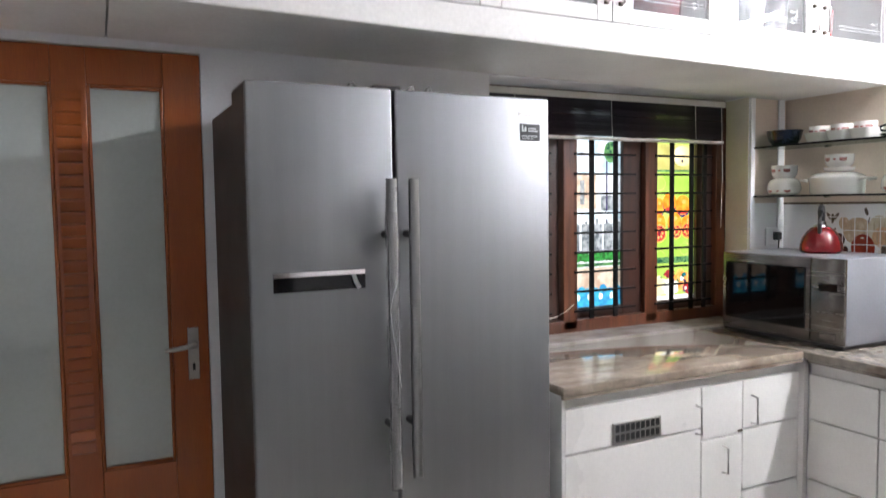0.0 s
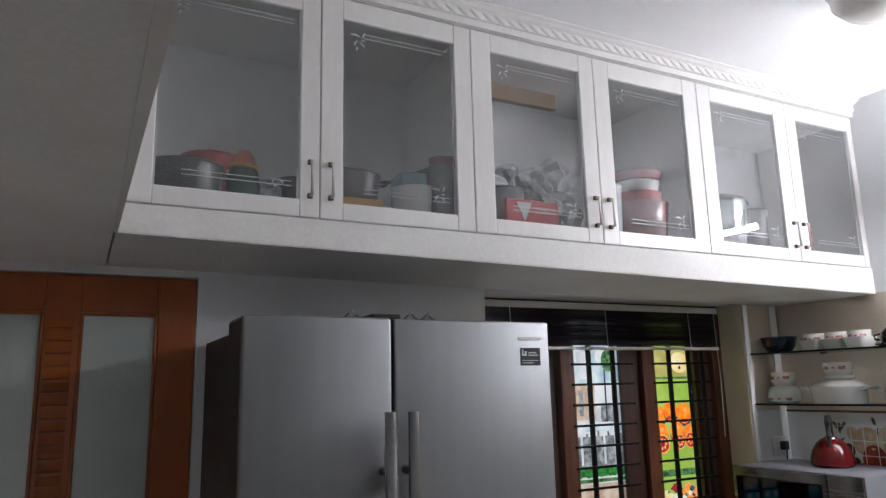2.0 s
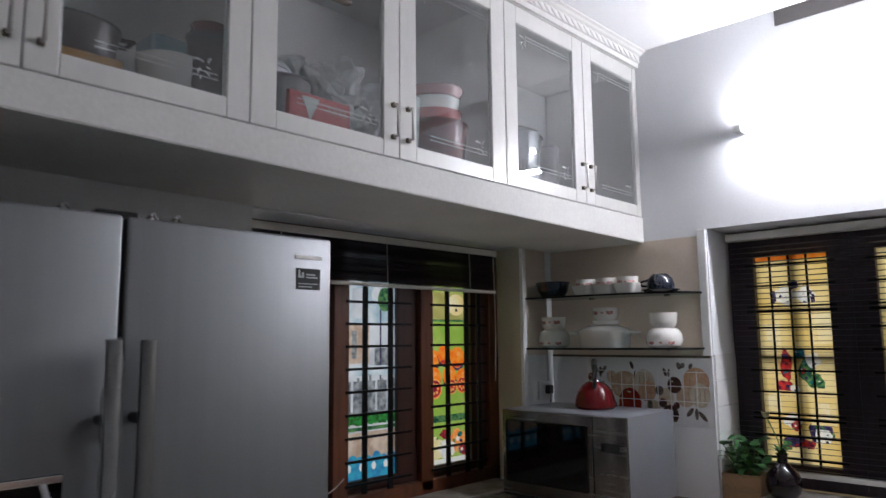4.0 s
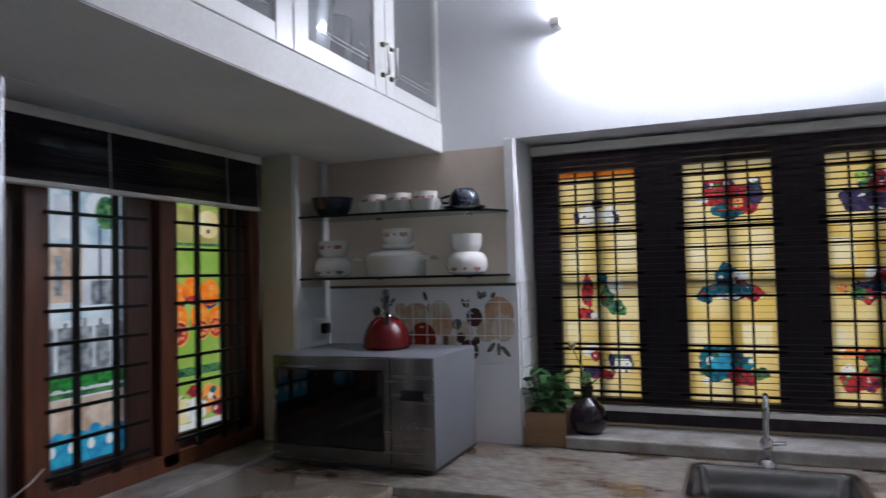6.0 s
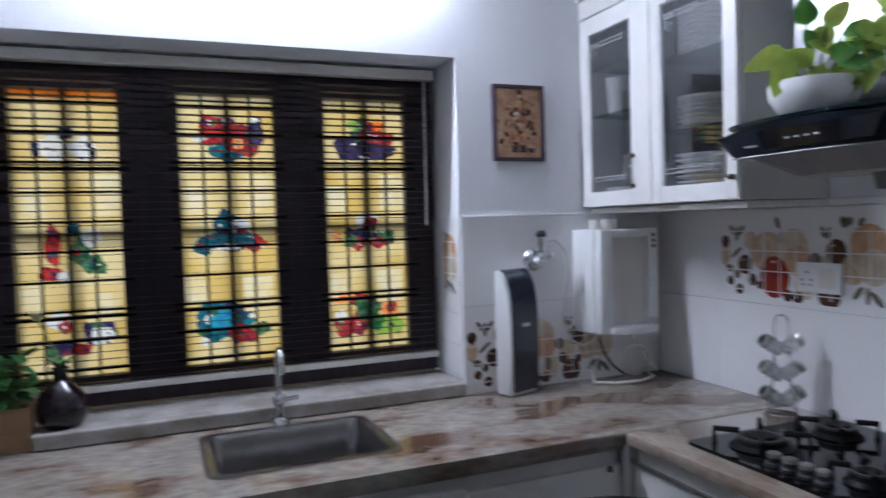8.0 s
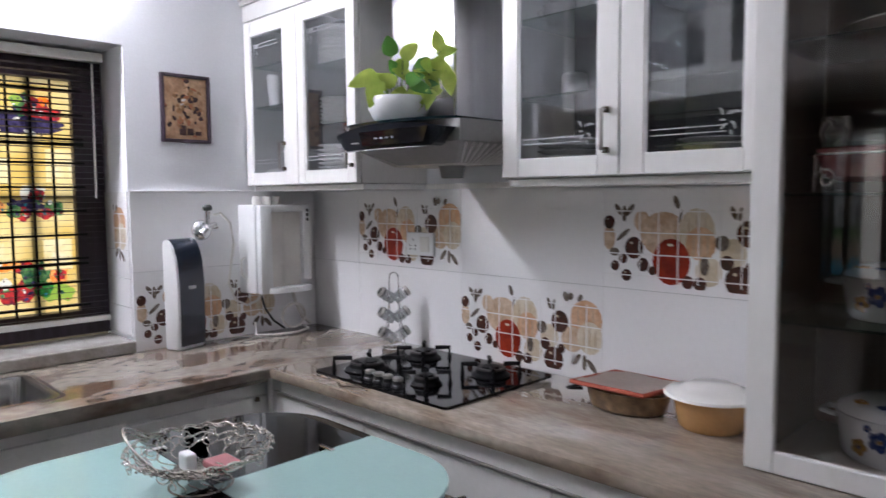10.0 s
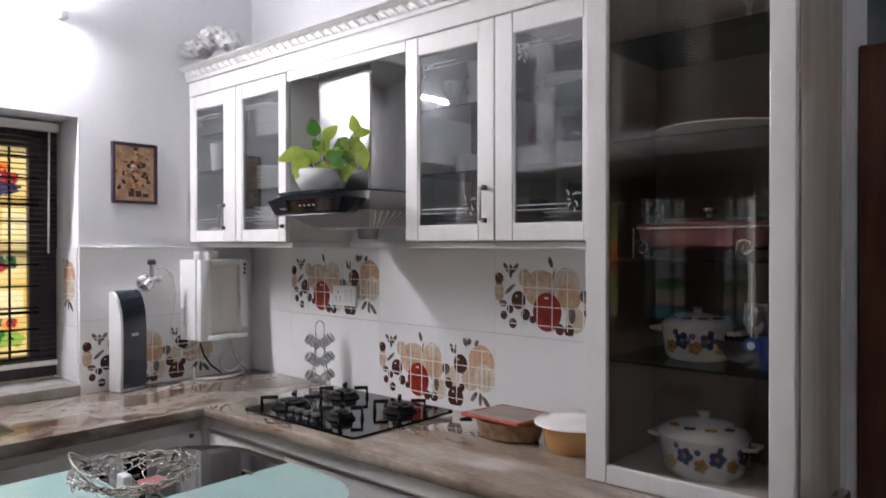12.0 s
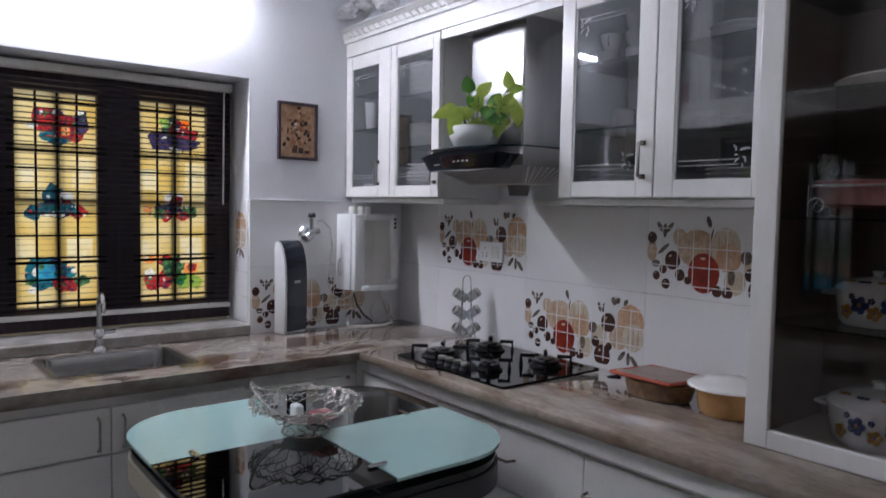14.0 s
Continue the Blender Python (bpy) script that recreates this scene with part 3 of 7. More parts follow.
PY = FY + 0.012
rnd = random.Random(4)
for k, (a, b) in enumerate(((1.60, 1.79), (1.98, 2.262), (2.446, 2.725))):
    sh = []
    if k < 2:
        sh += [(F_SKY, slab(a, b, 1.60, 1.885)), (F_WHITE, slab(a + 0.05, a + 0.11, 1.62, 1.74)), (F_WHITE, blob(b - 0.08, 1.72, 0.05, 0.04))]
        sh += [(F_BEIGE, slab(a + 0.02, a + 0.5 * (b - a), 1.44, 1.60)), (F_GREY, slab(a + 0.05, a + 0.075, 1.46, 1.57)), (F_GREY, slab(a + 0.6 * (b - a), a + 0.9 * (b - a), 1.43, 1.50)), (F_NAVY, slab(a + 0.7 * (b - a), a + 0.73 * (b - a), 1.37, 1.66)), (F_DGREEN, blob(a + 0.8 * (b - a), 1.70, 0.04, 0.05)), (F_BEIGE, slab(a, b, 1.045, 1.17))]
        sh += [(F_GREY, slab(a, b, 1.235, 1.37)), (F_SKY, slab(a, b, 1.39, 1.43))]
        for j in range(9):
            u = a + 0.015 + j * (b - a - 0.03) / 8
            sh.append((F_WHITE if j % 2 else F_GREY, slab(u, u + 0.012, 1.25, 1.36 + 0.04 * rnd.random())))
        for j in range(12):
            sh.append((F_GREEN, blob(a + (b - a) * (j + 0.5) / 12, 1.215 + 0.008 * rnd.random(), 0.022, 0.022, 9)))
        sh.append((F_DGREEN, slab(a, b, 1.175, 1.19)))
        sh.append((F_BLUE, slab(a, b, 0.99, 1.035)))
        for j in range(7):
            sh.append((F_BLUE, blob(a + (b - a) * (j + 0.5) / 7, 1.04 + 0.02 * rnd.random(), 0.026, 0.034, 10, rnd.random())))
        for j in range(4):
            sh.append((F_PALE, blob(a + (b - a) * (j + 0.6) / 4.4, 1.035, 0.012, 0.016, 9)))
    else:
        sh += [(F_DULL, slab(a, b, 1.62, 1.745)), (F_AMBER, blob(a + 0.2, 1.69, 0.06, 0.05)), (F_DULL, blob(a + 0.07, 1.68, 0.055, 0.05)), (F_DGREEN, slab(a, b, 1.612, 1.622)), (F_NAVY, blob(a + 0.2, 1.665, 0.008, 0.008))]
        for u, z in ((0.06, 1.555), (0.06, 1.20), (0.22, 1.235)):
            sh += [(F_DULL, blob(a + u, z, 0.034, 0.032)), (F_LIME, blob(a + u, z, 0.030, 0.029))]
        for u, z, r in ((0.045, 1.445, 0.042), (0.12, 1.465, 0.045), (0.205, 1.45, 0.048), (0.05, 1.365, 0.045), (0.15, 1.37, 0.045), (0.235, 1.36, 0.04)):
            sh += [(F_NAVY, blob(a + u, z - 0.012, r, r)), (F_ORANGE, blob(a + u, z, min(r, u, b - a - u), r)), (F_RED, blob(a + u, z - r * 0.72, r * 0.6, r * 0.18)), (F_FLESH, blob(a + u + 0.008, z + r * 0.35, r * 0.3, r * 0.22))]
        for u, z, r in ((0.055, 1.315, 0.045), (0.165, 1.32, 0.035), (0.235, 1.325, 0.038)):
            sh += [(F_FLESH, blob(a + u, z, min(r, u, b - a - u), r)), (F_RED, blob(a + u, z, min(r, u, b - a - u) * 0.84, r * 0.84))]
            for q in range(7):
                an = q * 0.898
                sh.append((F_FLESH, blob(a + u + 0.45 * r * math.cos(an), z + 0.45 * r * math.sin(an), 0.008, 0.006, 7, an)))
        sh.append((F_DGREEN, slab(a, b, 1.168, 1.198)))
        sh += speckle([(F_AMBER, blob(a + 0.06, 1.055, 0.055, 0.05)), (F_FLESH, blob(a + 0.2, 1.08, 0.06, 0.05)), (F_PALE, blob(a + 0.13, 1.05, 0.05, 0.04)), (F_RED, blob(a + 0.12, 1.115, 0.035, 0.02)), (F_RED, blob(a + 0.24, 1.04, 0.03, 0.03))], 8)
        sh.append((F_PALE, slab(a, b, 0.99, 1.01)))
    print_on(win, "y", PY, (F_LIME if k == 2 else F_WHITE, slab(a, b, 0.99, 1.885)), sh, "brightly printed film on window glass")
for i in range(11):
    z = 0.985 + i * 0.0872
    for a, b in ((1.57, 1.83), (1.955, 2.30), (2.42, 2.78)):
        part("grille_bar", box(a, b, FY - 0.052, FY - 0.044, z - 0.005, z + 0.005), IRON, win)
for a in (1.66, 1.74, 2.055, 2.19, 2.53, 2.655, 2.74):
    part("grille_bar", box(a - 0.012, a + 0.012, FY - 0.043, FY - 0.036, 0.945, 1.93), IRON, win)
ledge = setting("window_sill", box(1.437, 2.85, YN - 0.012, FY - 0.036, 0.87, 0.892, 0.004), MARBLE, "pale marble sill under the barred window", "sill")

# raised blind on the north window
blind = thing("venetian_blind", 2.25, 2.83, 1.95, "dark venetian blind pulled up under its white headrail", "blind")
part("headrail", box(1.45, 2.82, 2.80, 2.835, 1.918, 1.946, 0.003), CREAMPL, blind, "white metal headrail")
for i in (k for k in range(15) if k != 8):
    z = 1.772 + i * 0.0100
    bm = box(1.455, 2.812, 2.803, 2.833, -0.0006, 0.0006)
    bmesh.ops.rotate(bm, verts=bm.verts, cent=(2.2, 2.818, 0), matrix=Matrix.Rotation(radians(-28 + 4 * math.sin(i * 2.1)), 3, "X"))
    bmesh.ops.translate(bm, verts=bm.verts, vec=(0, 0, z))
    part("slat", bm, SLAT, blind)
part("bottom_rail", box(1.455, 2.812, 2.802, 2.834, 1.744, 1.757, 0.003), CREAMPL, blind, "cream bottom rail")
for a in (1.62, 2.12, 2.62):
    part("cord", rod((a, 2.80, 1.925), (a + 0.006, 2.80, 1.75), 0.0016, 6), CREAMPL, blind)
part("pull_cord", tube([(2.79, 2.80, 1.93), (2.795, 2.795, 1.6), (2.79, 2.797, 1.34)], 0.0014, 6), CREAMPL, blind)

wc = thing("cable", 1.88, 2.84, 0.98, "thin white cable sagging across the window frame", "cable")
part("flex", tube([(1.70, 2.845, 0.96), (1.78, 2.835, 0.962), (1.85, 2.835, 0.972), (1.91, 2.845, 0.992), (1.955, 2.856, 1.015)], 0.0018, 6), CREAMPL, wc, "", True)

# ---- east window ----
win2 = thing("window_2", XE + 0.23, 1.2, 0.93, "dark wooden window with iron bars and yellow fruit film", "window", "", "structure")
WX = 3.315
panes = ((1.513, 1.798), (1.053, 1.343), (0.607, 0.888))
bm = bmesh.new()
box(WX, WX + 0.06, 0.50, 1.90, 1.868, 1.985, 0.003, bm)
box(WX, WX + 0.06, 0.50, 1.90, 0.93, 1.021, 0.003, bm)
for a, b in ((0.50, 0.607), (0.888, 1.053), (1.343, 1.513), (1.798, 1.90)):
    box(WX, WX + 0.06, a, b, 1.021, 1.868, 0.003, bm)
part("window_frame", bm, DARKWOOD, win2)
bm = bmesh.new()
for a, b in ((0.972, 0.976), (1.428, 1.432)):
    box(WX - 0.004, WX + 0.002, a, b, 0.95, 1.97, bm=bm)
part("sash_joint", bm, BLACKPL, win2)
PX = WX + 0.03
for a, b in panes:
    m = (a + b) / 2
    bm = bmesh.new()
    box(PX + 0.012, PX + 0.03, m - 0.012, m + 0.012, 1.0, 1.9, bm=bm)
    box(PX + 0.012, PX + 0.03, a - 0.05, b + 0.05, 1.435, 1.462, bm=bm)
    part("outer_bar", bm, IRON, win2)
    for z in (1.021 + 0.0872 * i for i in range(0, 10)):
        part("grille_bar", box(WX - 0.016, WX - 0.008, a - 0.03, b + 0.03, z + 0.02, z + 0.028), IRON, win2)
    for z in (1.195, 1.63):
        part("grille_bar", box(WX - 0.016, WX - 0.008, a - 0.03, b + 0.03, z, z + 0.012), IRON, win2)
    for f in (0.24, 0.5, 0.74):
        u = b + (a - b) * f
        part("grille_bar", box(WX - 0.008, WX - 0.002, u - 0.004, u + 0.004, 1.02, 1.87), IRON, win2)


def motif(a, b, z, kind):
    w = b - a
    m = (a + b) / 2

    def e(du, dz, r, rz=None, turn=0.0):
        return blob(m - du * w, z + dz, r, rz or r, 14, turn)
    if kind == "garlic":
        return [(F_PALE, e(-0.12, 0, 0.042, 0.036)), (F_PALE, e(0.16, 0, 0.036, 0.034)), (F_NAVY, e(0.0, 0.045, 0.022, 0.02)), (F_NAVY, e(-0.28, -0.005, 0.012, 0.028)), (F_PALE, e(-0.1, 0.005, 0.028, 0.026)), (F_NAVY, e(0.26, -0.015, 0.008, 0.02))]
    if kind == "chilli":
        return [(F_RED, e(-0.16, 0.03, 0.022, 0.065)), (F_RED, e(-0.2, -0.055, 0.032, 0.022)), (F_DGREEN, e(0.1, 0.01, 0.026, 0.05)), (F_DGREEN, e(0.2, -0.03, 0.036, 0.028)), (F_PALE, e(-0.06, -0.065, 0.018)), (F_TEAL, e(0.03, 0.075, 0.022, 0.02)), (F_PALE, e(0.2, 0.05, 0.03, 0.028)), (F_DGREEN, e(0.28, -0.045, 0.018))]
    if kind == "plums":
        return [(F_PALE, e(-0.12, 0.05, 0.035, 0.03)), (F_RED, e(-0.08, 0.03, 0.02)), (F_NAVY, e(0.24, 0.01, 0.05, 0.04)), (F_PALE, e(0.26, -0.005, 0.032, 0.03)), (F_NAVY, e(-0.1, -0.03, 0.045, 0.022)), (F_RED, e(0.06, -0.04, 0.03, 0.018)), (F_DGREEN, e(-0.22, -0.05, 0.02))]
    if kind == "tomato":
        return [(F_RED, e(-0.12, 0.02, 0.055, 0.05)), (F_TEAL, e(0.02, -0.045, 0.06, 0.03)), (F_RED, e(0.2, -0.01, 0.058, 0.05)), (F_RED, e(0.02, 0.02, 0.04)), (F_NAVY, e(0.32, 0.02, 0.026, 0.05)), (F_FLESH, e(0.12, -0.02, 0.018)), (F_PALE, e(0.3, 0.06, 0.016, 0.01)), (F_PALE, e(-0.28, -0.005, 0.02, 0.012))]
    if kind == "grapes":
        out = [(F_TEAL, e(-0.04, 0.05, 0.035, 0.045)), (F_NAVY, e(-0.02, -0.005, 0.085, 0.034)), (F_TEAL, e(-0.28, -0.02, 0.03)), (F_RED, e(0.26, -0.015, 0.035, 0.028)), (F_PALE, e(0.12, 0.04, 0.03, 0.024)), (F_RED, e(0.12, 0.012, 0.022))]
        return out + [(F_PALE, e(-0.12 + 0.09 * i, -0.025, 0.012)) for i in range(3)] + [(F_TEAL, e(-0.2 + 0.1 * i, 0.0, 0.02)) for i in range(5)]
    if kind == "cabbage":
        return [(F_TEAL, e(-0.14, 0.015, 0.072, 0.068)), (F_BLUE, e(-0.08, 0.02, 0.05, 0.045)), (F_TEAL, e(0.1, 0.025, 0.04)), (F_RED, e(0.05, -0.03, 0.032)), (F_RED, e(0.16, -0.035, 0.03)), (F_DGREEN, e(0.3, -0.02, 0.03, 0.022)), (F_PALE, e(-0.3, -0.05, 0.014))]
    if kind == "basket":
        return [(F_NAVY, e(0, -0.03, 0.115, 0.042)), (F_DGREEN, e(-0.05, 0.035, 0.035, 0.04)), (F_RED, e(0.1, 0.02, 0.04)), (F_RED, e(0.28, 0.005, 0.035, 0.024)), (F_NAVY, e(0.1, -0.035, 0.09, 0.024)), (F_LIME, e(-0.12, 0.05, 0.02)), (F_ORANGE, e(0.2, 0.05, 0.018))]
    if kind == "aubergine":
        return [(F_PALE, e(0.02, 0.045, 0.045, 0.03)), (F_RED, e(0.06, 0.035, 0.028)), (F_NAVY, e(-0.06, 0, 0.06, 0.024)), (F_DGREEN, e(0.26, -0.012, 0.035, 0.03)), (F_RED, e(-0.1, -0.03, 0.026)), (F_RED, e(0.16, -0.03, 0.03, 0.02)), (F_DGREEN, e(-0.2, -0.02, 0.024)), (F_FLESH, e(-0.36, 0.0, 0.018))]
    return [(F_RED, e(-0.28, -0.04, 0.045, 0.034)), (F_RED, e(-0.12, -0.03, 0.04)), (F_RED, e(-0.1, 0.05, 0.035, 0.028)), (F_DGREEN, e(-0.02, 0.02, 0.042)), (F_DGREEN, e(0.14, 0.045, 0.045, 0.035)), (F_LIME, e(0.2, -0.04, 0.05, 0.035)), (F_GREEN, e(0.1, -0.03, 0.03)), (F_FLESH, e(0.28, 0.02, 0.032)), (F_RED, e(0.3, 0.02, 0.02)), (F_FLESH, e(-0.3, 0.06, 0.04, 0.014, -0.3)), (F_PALE, e(-0.34, 0.0, 0.02)), (F_LIME, e(0.36, -0.05, 0.03))]


for (a, b), kinds in zip(panes, (("garlic", "chilli", "plums"), ("tomato", "grapes", "cabbage"), ("basket", "aubergine", "salad"))):
    sh = []
    for z, k in zip((1.72 + (0.02 if a < 1.4 else -0.02), 1.385 if a > 1.4 else 1.415, 1.14), kinds):
        sh += speckle(motif(a, b, z, k), int(a * 100 + z * 50))
    for du, z, r in ((0.14, 1.56, 0.04), (0.22, 1.235, 0.038), (0.85, 1.54, 0.03), (0.9, 1.26, 0.03)):
        sh.append((F_AMBER, slab(max(a, a + du * (b - a) - r * 1.3), min(b, a + du * (b - a) + r * 1.2), z - r * 1.5, z + r * 1.5)))
        sh.append((F_CREAM, slab(a + du * (b - a) - r * 0.7, a + du * (b - a) + r * 0.5, z - r, z + r * 0.8)))
    sh.append((F_ORANGE if a > 1.4 else F_AMBER, slab(a, b, 1.846, 1.868)))
    print_on(win2, "x", PX, (F_YELLOW, slab(a, b, 1.021, 1.868)), sh, "yellow fruit-printed film on window glass")
setting("window_sill", box(3.0895, WX - 0.002, 1.744, 1.898, 0.8705, 0.8805, 0.002), MARBLE, "low grey stone ledge in the window corner", "sill")
sill = setting("window_sill", box(XE - 0.030, WX - 0.002, 0.502, 1.742, 0.882, 0.925, 0.006), MARBLE, "raised grey stone sill behind the sink", "sill")

blind2 = thing("venetian_blind", 3.27, 1.2, 1.97, "dark lowered venetian blind with open slats", "blind")
part("headrail", box(3.245, 3.285, 0.515, 1.885, 1.935, 1.968, 0.003), CREAMPL, blind2, "pale grey metal headrail")
sl = box(3.256, 3.281, 0.52, 1.88, -0.0005, 0.0005)
bmesh.ops.rotate(sl, verts=sl.verts, cent=(3.268, 1.2, 0), matrix=Matrix.Rotation(radians(4), 3, "Y"))
first = part("slat", sl, SLAT, blind2)
for i in range(42):
    z = 1.012 + i * 0.0218
    ob = first if i == 0 else new("slat", first.data)
    if i:
        ob.parent = blind2
        ob.matrix_parent_inverse = first.matrix_parent_inverse
    ob.location = (0, 0, z)
part("bottom_rail", box(3.255, 3.283, 0.52, 1.88, 0.983, 1.003, 0.003), CREAMPL, blind2, "pale bottom rail")
for a in (0.62, 1.2, 1.78):
    part("cord", rod((3.254, a, 1.935), (3.254, a, 1.0), 0.0012, 6), BLACKPL, blind2)
part("tilt_wand", rod((3.245, 0.555, 1.93), (3.243, 0.56, 1.44), 0.004, 6), CREAMPL, blind2)

# ---- tiles on the walls ----
south_joints = (0.56, 1.055, 1.63, 2.205, 2.78, XE - 0.002)
for a0, a1 in zip(south_joints, south_joints[1:]):
    for z0, z1 in ((CT, 1.17), (1.17, 1.46)):
        tile(wall_south, "x", a0, a1, z0, z1, YS, 0.008)
for a0, a1 in ((-0.29, -0.09), (-0.09, 0.50)):
    for z0, z1 in ((CT, 1.17), (1.17, 1.46)):
        tile(wall_east, "y", a0, a1, z0, z1, XE, 0.010)
for a0, a1 in ((1.902, 2.49), (2.49, 2.68)):
    for z0, z1 in ((CT, 1.165), (1.165, 1.452)):
        tile(wall_east, "y", a0, a1, z0, z1, XE, 0.010)
for z0, z1 in ((CT, 1.165), (1.165, 1.452)):
    part("tile", box(2.884, XE - 0.012, YN - 0.008, YN, z0 + 0.001, z1 - 0.001), TILE, wall_north)
for i in range(5):
    z = 0.937 + 0.105 * i
    part("tile", box(XE + 0.001, WX - 0.003, 0.50, 0.506, z + 0.001, z + 0.104), TILE, wall_east)
    part("tile", box(XE + 0.001, WX - 0.003, 1.894, 1.90, z + 0.001, z + 0.104), TILE, wall_east)

FRUIT = [(TAN, 0.21, 0.72, 0.024, 0.030), (TAN, 0.03, 0.52, 0.020, 0.035), (TAN, 0.325, 0.58, 0.070, 0.062), (PALEPRINT, 0.49, 0.62, 0.050, 0.062), (PEACH, 0.51, 0.49, 0.042, 0.045), (PEACH, 0.894, 0.665, 0.058, 0.062),
         (TAN, 0.81, 0.41, 0.040, 0.040), (PALEPRINT, 0.92, 0.455, 0.045, 0.050), (PALEPRINT, 0.66, 0.40, 0.035, 0.040), (PALEPRINT, 0.55, 0.20, 0.036, 0.040), (APPLE, 0.366, 0.28, 0.055, 0.064)]
FRUIT += [(BERRY, u, v, r, r * 1.08) for u, v, r in ((0.17, 0.415, 0.029), (0.73, 0.61, 0.032), (0.065, 0.20, 0.014), (0.11, 0.29, 0.014), (0.13, 0.10, 0.016), (0.22, 0.23, 0.018), (0.69, 0.12, 0.037), (0.634, 0.305, 0.018), (0.51, 0.06, 0.018), (0.45, 0.07, 0.017), (0.74, 0.27, 0.014), (0.03, 0.70, 0.018), (0.27, 0.17, 0.012))]
FRUIT += [(LEAFPRINT, 0.61, 0.51, 0.019, 0.021), (LEAFPRINT, 0.53, 0.26, 0.012, 0.026), (LEAFPRINT, 0.06, 0.36, 0.016, 0.012)]
LEAVES = [(0.085, 0.84, 0.022, 0.008, 2.2), (0.115, 0.80, 0.024, 0.008, 1.57), (0.145, 0.84, 0.022, 0.008, 0.9), (0.39, 0.93, 0.019, 0.008, 1.9), (0.41, 0.77, 0.022, 0.003, 1.3), (0.77, 0.93, 0.016, 0.010, 1.9), (0.80, 0.94, 0.012, 0.010, 1.2), (0.86, 0.93, 0.013, 0.008, 1.0),
          (0.66, 0.82, 0.019, 0.007, 1.9), (0.69, 0.81, 0.018, 0.006, 1.4), (0.84, 0.17, 0.024, 0.009, 0.9), (0.89, 0.15, 0.024, 0.008, 1.57), (0.935, 0.12, 0.026, 0.009, 2.3), (0.11, 0.56, 0.028, 0.007, 0.7)]


def decor(parent, axis, a0, a1, z0, z1, plane, skip=0.0):
    """A fruit print on a tile, cut by a raised white mosaic grid. u runs from a0 to a1, beginning at skip; the part beyond the tile is clipped."""
    w, h = 0.574, z1 - z0
    sgn = 1 if a1 > a0 else -1
    lim = abs(a1 - a0)
    groups = {}
    for i, (m, u, v, ru, rv) in enumerate(FRUIT):
        groups.setdefault(m.name, (m, []))[1].append((i, blob(u * w - skip, z0 + v * h, ru, rv, 16)))
    groups.setdefault(LEAFPRINT.name, (LEAFPRINT, []))
    for j, (u, v, ru, rv, t) in enumerate(LEAVES):
        groups[LEAFPRINT.name][1].append((40 + j, blob(u * w - skip, z0 + v * h, ru, rv, 10, t)))
    for i, (m, u, v, ru, rv) in enumerate(FRUIT):
        if m in (TAN, PEACH, PALEPRINT) and ru > 0.04:
            for k in (-0.45, 0.0, 0.45):
                groups.setdefault("ribs", (RIBPRINT, []))[1].append((i + 0.3, blob(u * w - skip + ru * k, z0 + v * h - 0.004, 0.0022, rv * (0.78 - 0.5 * k * k), 10)))
        if m is APPLE:
            groups.setdefault("shine", (PALEPRINT, []))[1].append((i + 0.3, blob(u * w - skip - ru * 0.05, z0 + v * h + rv * 0.72, 0.010, 0.004, 8)))
        if m is BERRY and ru > 0.013:
            groups.setdefault("shine", (PALEPRINT, []))[1].append((i + 0.3, blob(u * w - skip - ru * 0.3, z0 + v * h + rv * 0.45, ru * 0.16, rv * 0.12, 7)))
    for m, outlines in groups.values():
        bm = bmesh.new()
        for i, o in outlines:
            o = [(min(max(p[0], 0.0), lim), min(max(p[1], z0), z1)) for p in o]
            d = 0.0004 + 0.00002 * i
            vs = []
            for p in o:
                a = a0 + sgn * p[0]
                q = (a, plane + d, p[1]) if axis == "x" else (plane - d, a, p[1])
                vs.append(bm.verts.new(q))
            if max(p[0] for p in o) - min(p[0] for p in o) > 0.002:
                bm.faces.new(vs)
        part("fruit_print", bm, m, parent)
    bm = bmesh.new()
    t, d = 0.0016, 0.0014
    n = 10
    for i in range(1, n):
        u = i * w / n - skip
        if 0.004 < u < lim:
            a = a0 + sgn * u
            if axis == "x":
                box(a - t, a + t, plane, plane + d, z0 + 0.012, z1 - 0.035, bm=bm)
            else:
                box(plane - d, plane, a - t, a + t, z0 + 0.02, z1 - 0.035, bm=bm)
    for f in (0.10, 0.345, 0.59, 0.83):
        z = z0 + f * h
        if axis == "x":
            box(min(a0, a1), max(a0, a1), plane, plane + d, z - t, z + t, bm=bm)
        else:
            box(plane - d, plane, min(a0, a1), max(a0, a1), z - t, z + t, bm=bm)
    part("mosaic_grid", bm, TILE, parent)


decor(wall_south, "x", 2.775, 2.207, 1.185, 1.435, YS + 0.008)
decor(wall_south, "x", 2.203, 1.632, 0.895, 1.145, YS + 0.008)
decor(wall_south, "x", 1.628, 1.07, 1.185, 1.435, YS + 0.008)
decor(wall_east, "y", 0.49, -0.095, 0.89, 1.14, XE - 0.010)
decor(wall_east, "y", 2.49, 1.915, 1.18, 1.43, XE - 0.010)
decor(wall_east, "x", 3.23, 3.118, 1.20, 1.42, 0.506, 0.46)
setting("trim", box(XE - 0.014, XE - 0.0005, -0.288, 0.50, 1.4605, 1.468, 0.002), GREYTRIM, "white cap strip along the tile top", "trim")

# ---- countertops ----


def counter_slab(name, bm, material, label):
    return tagged(part(name, bm, material, None, "", True), label, "worktop")


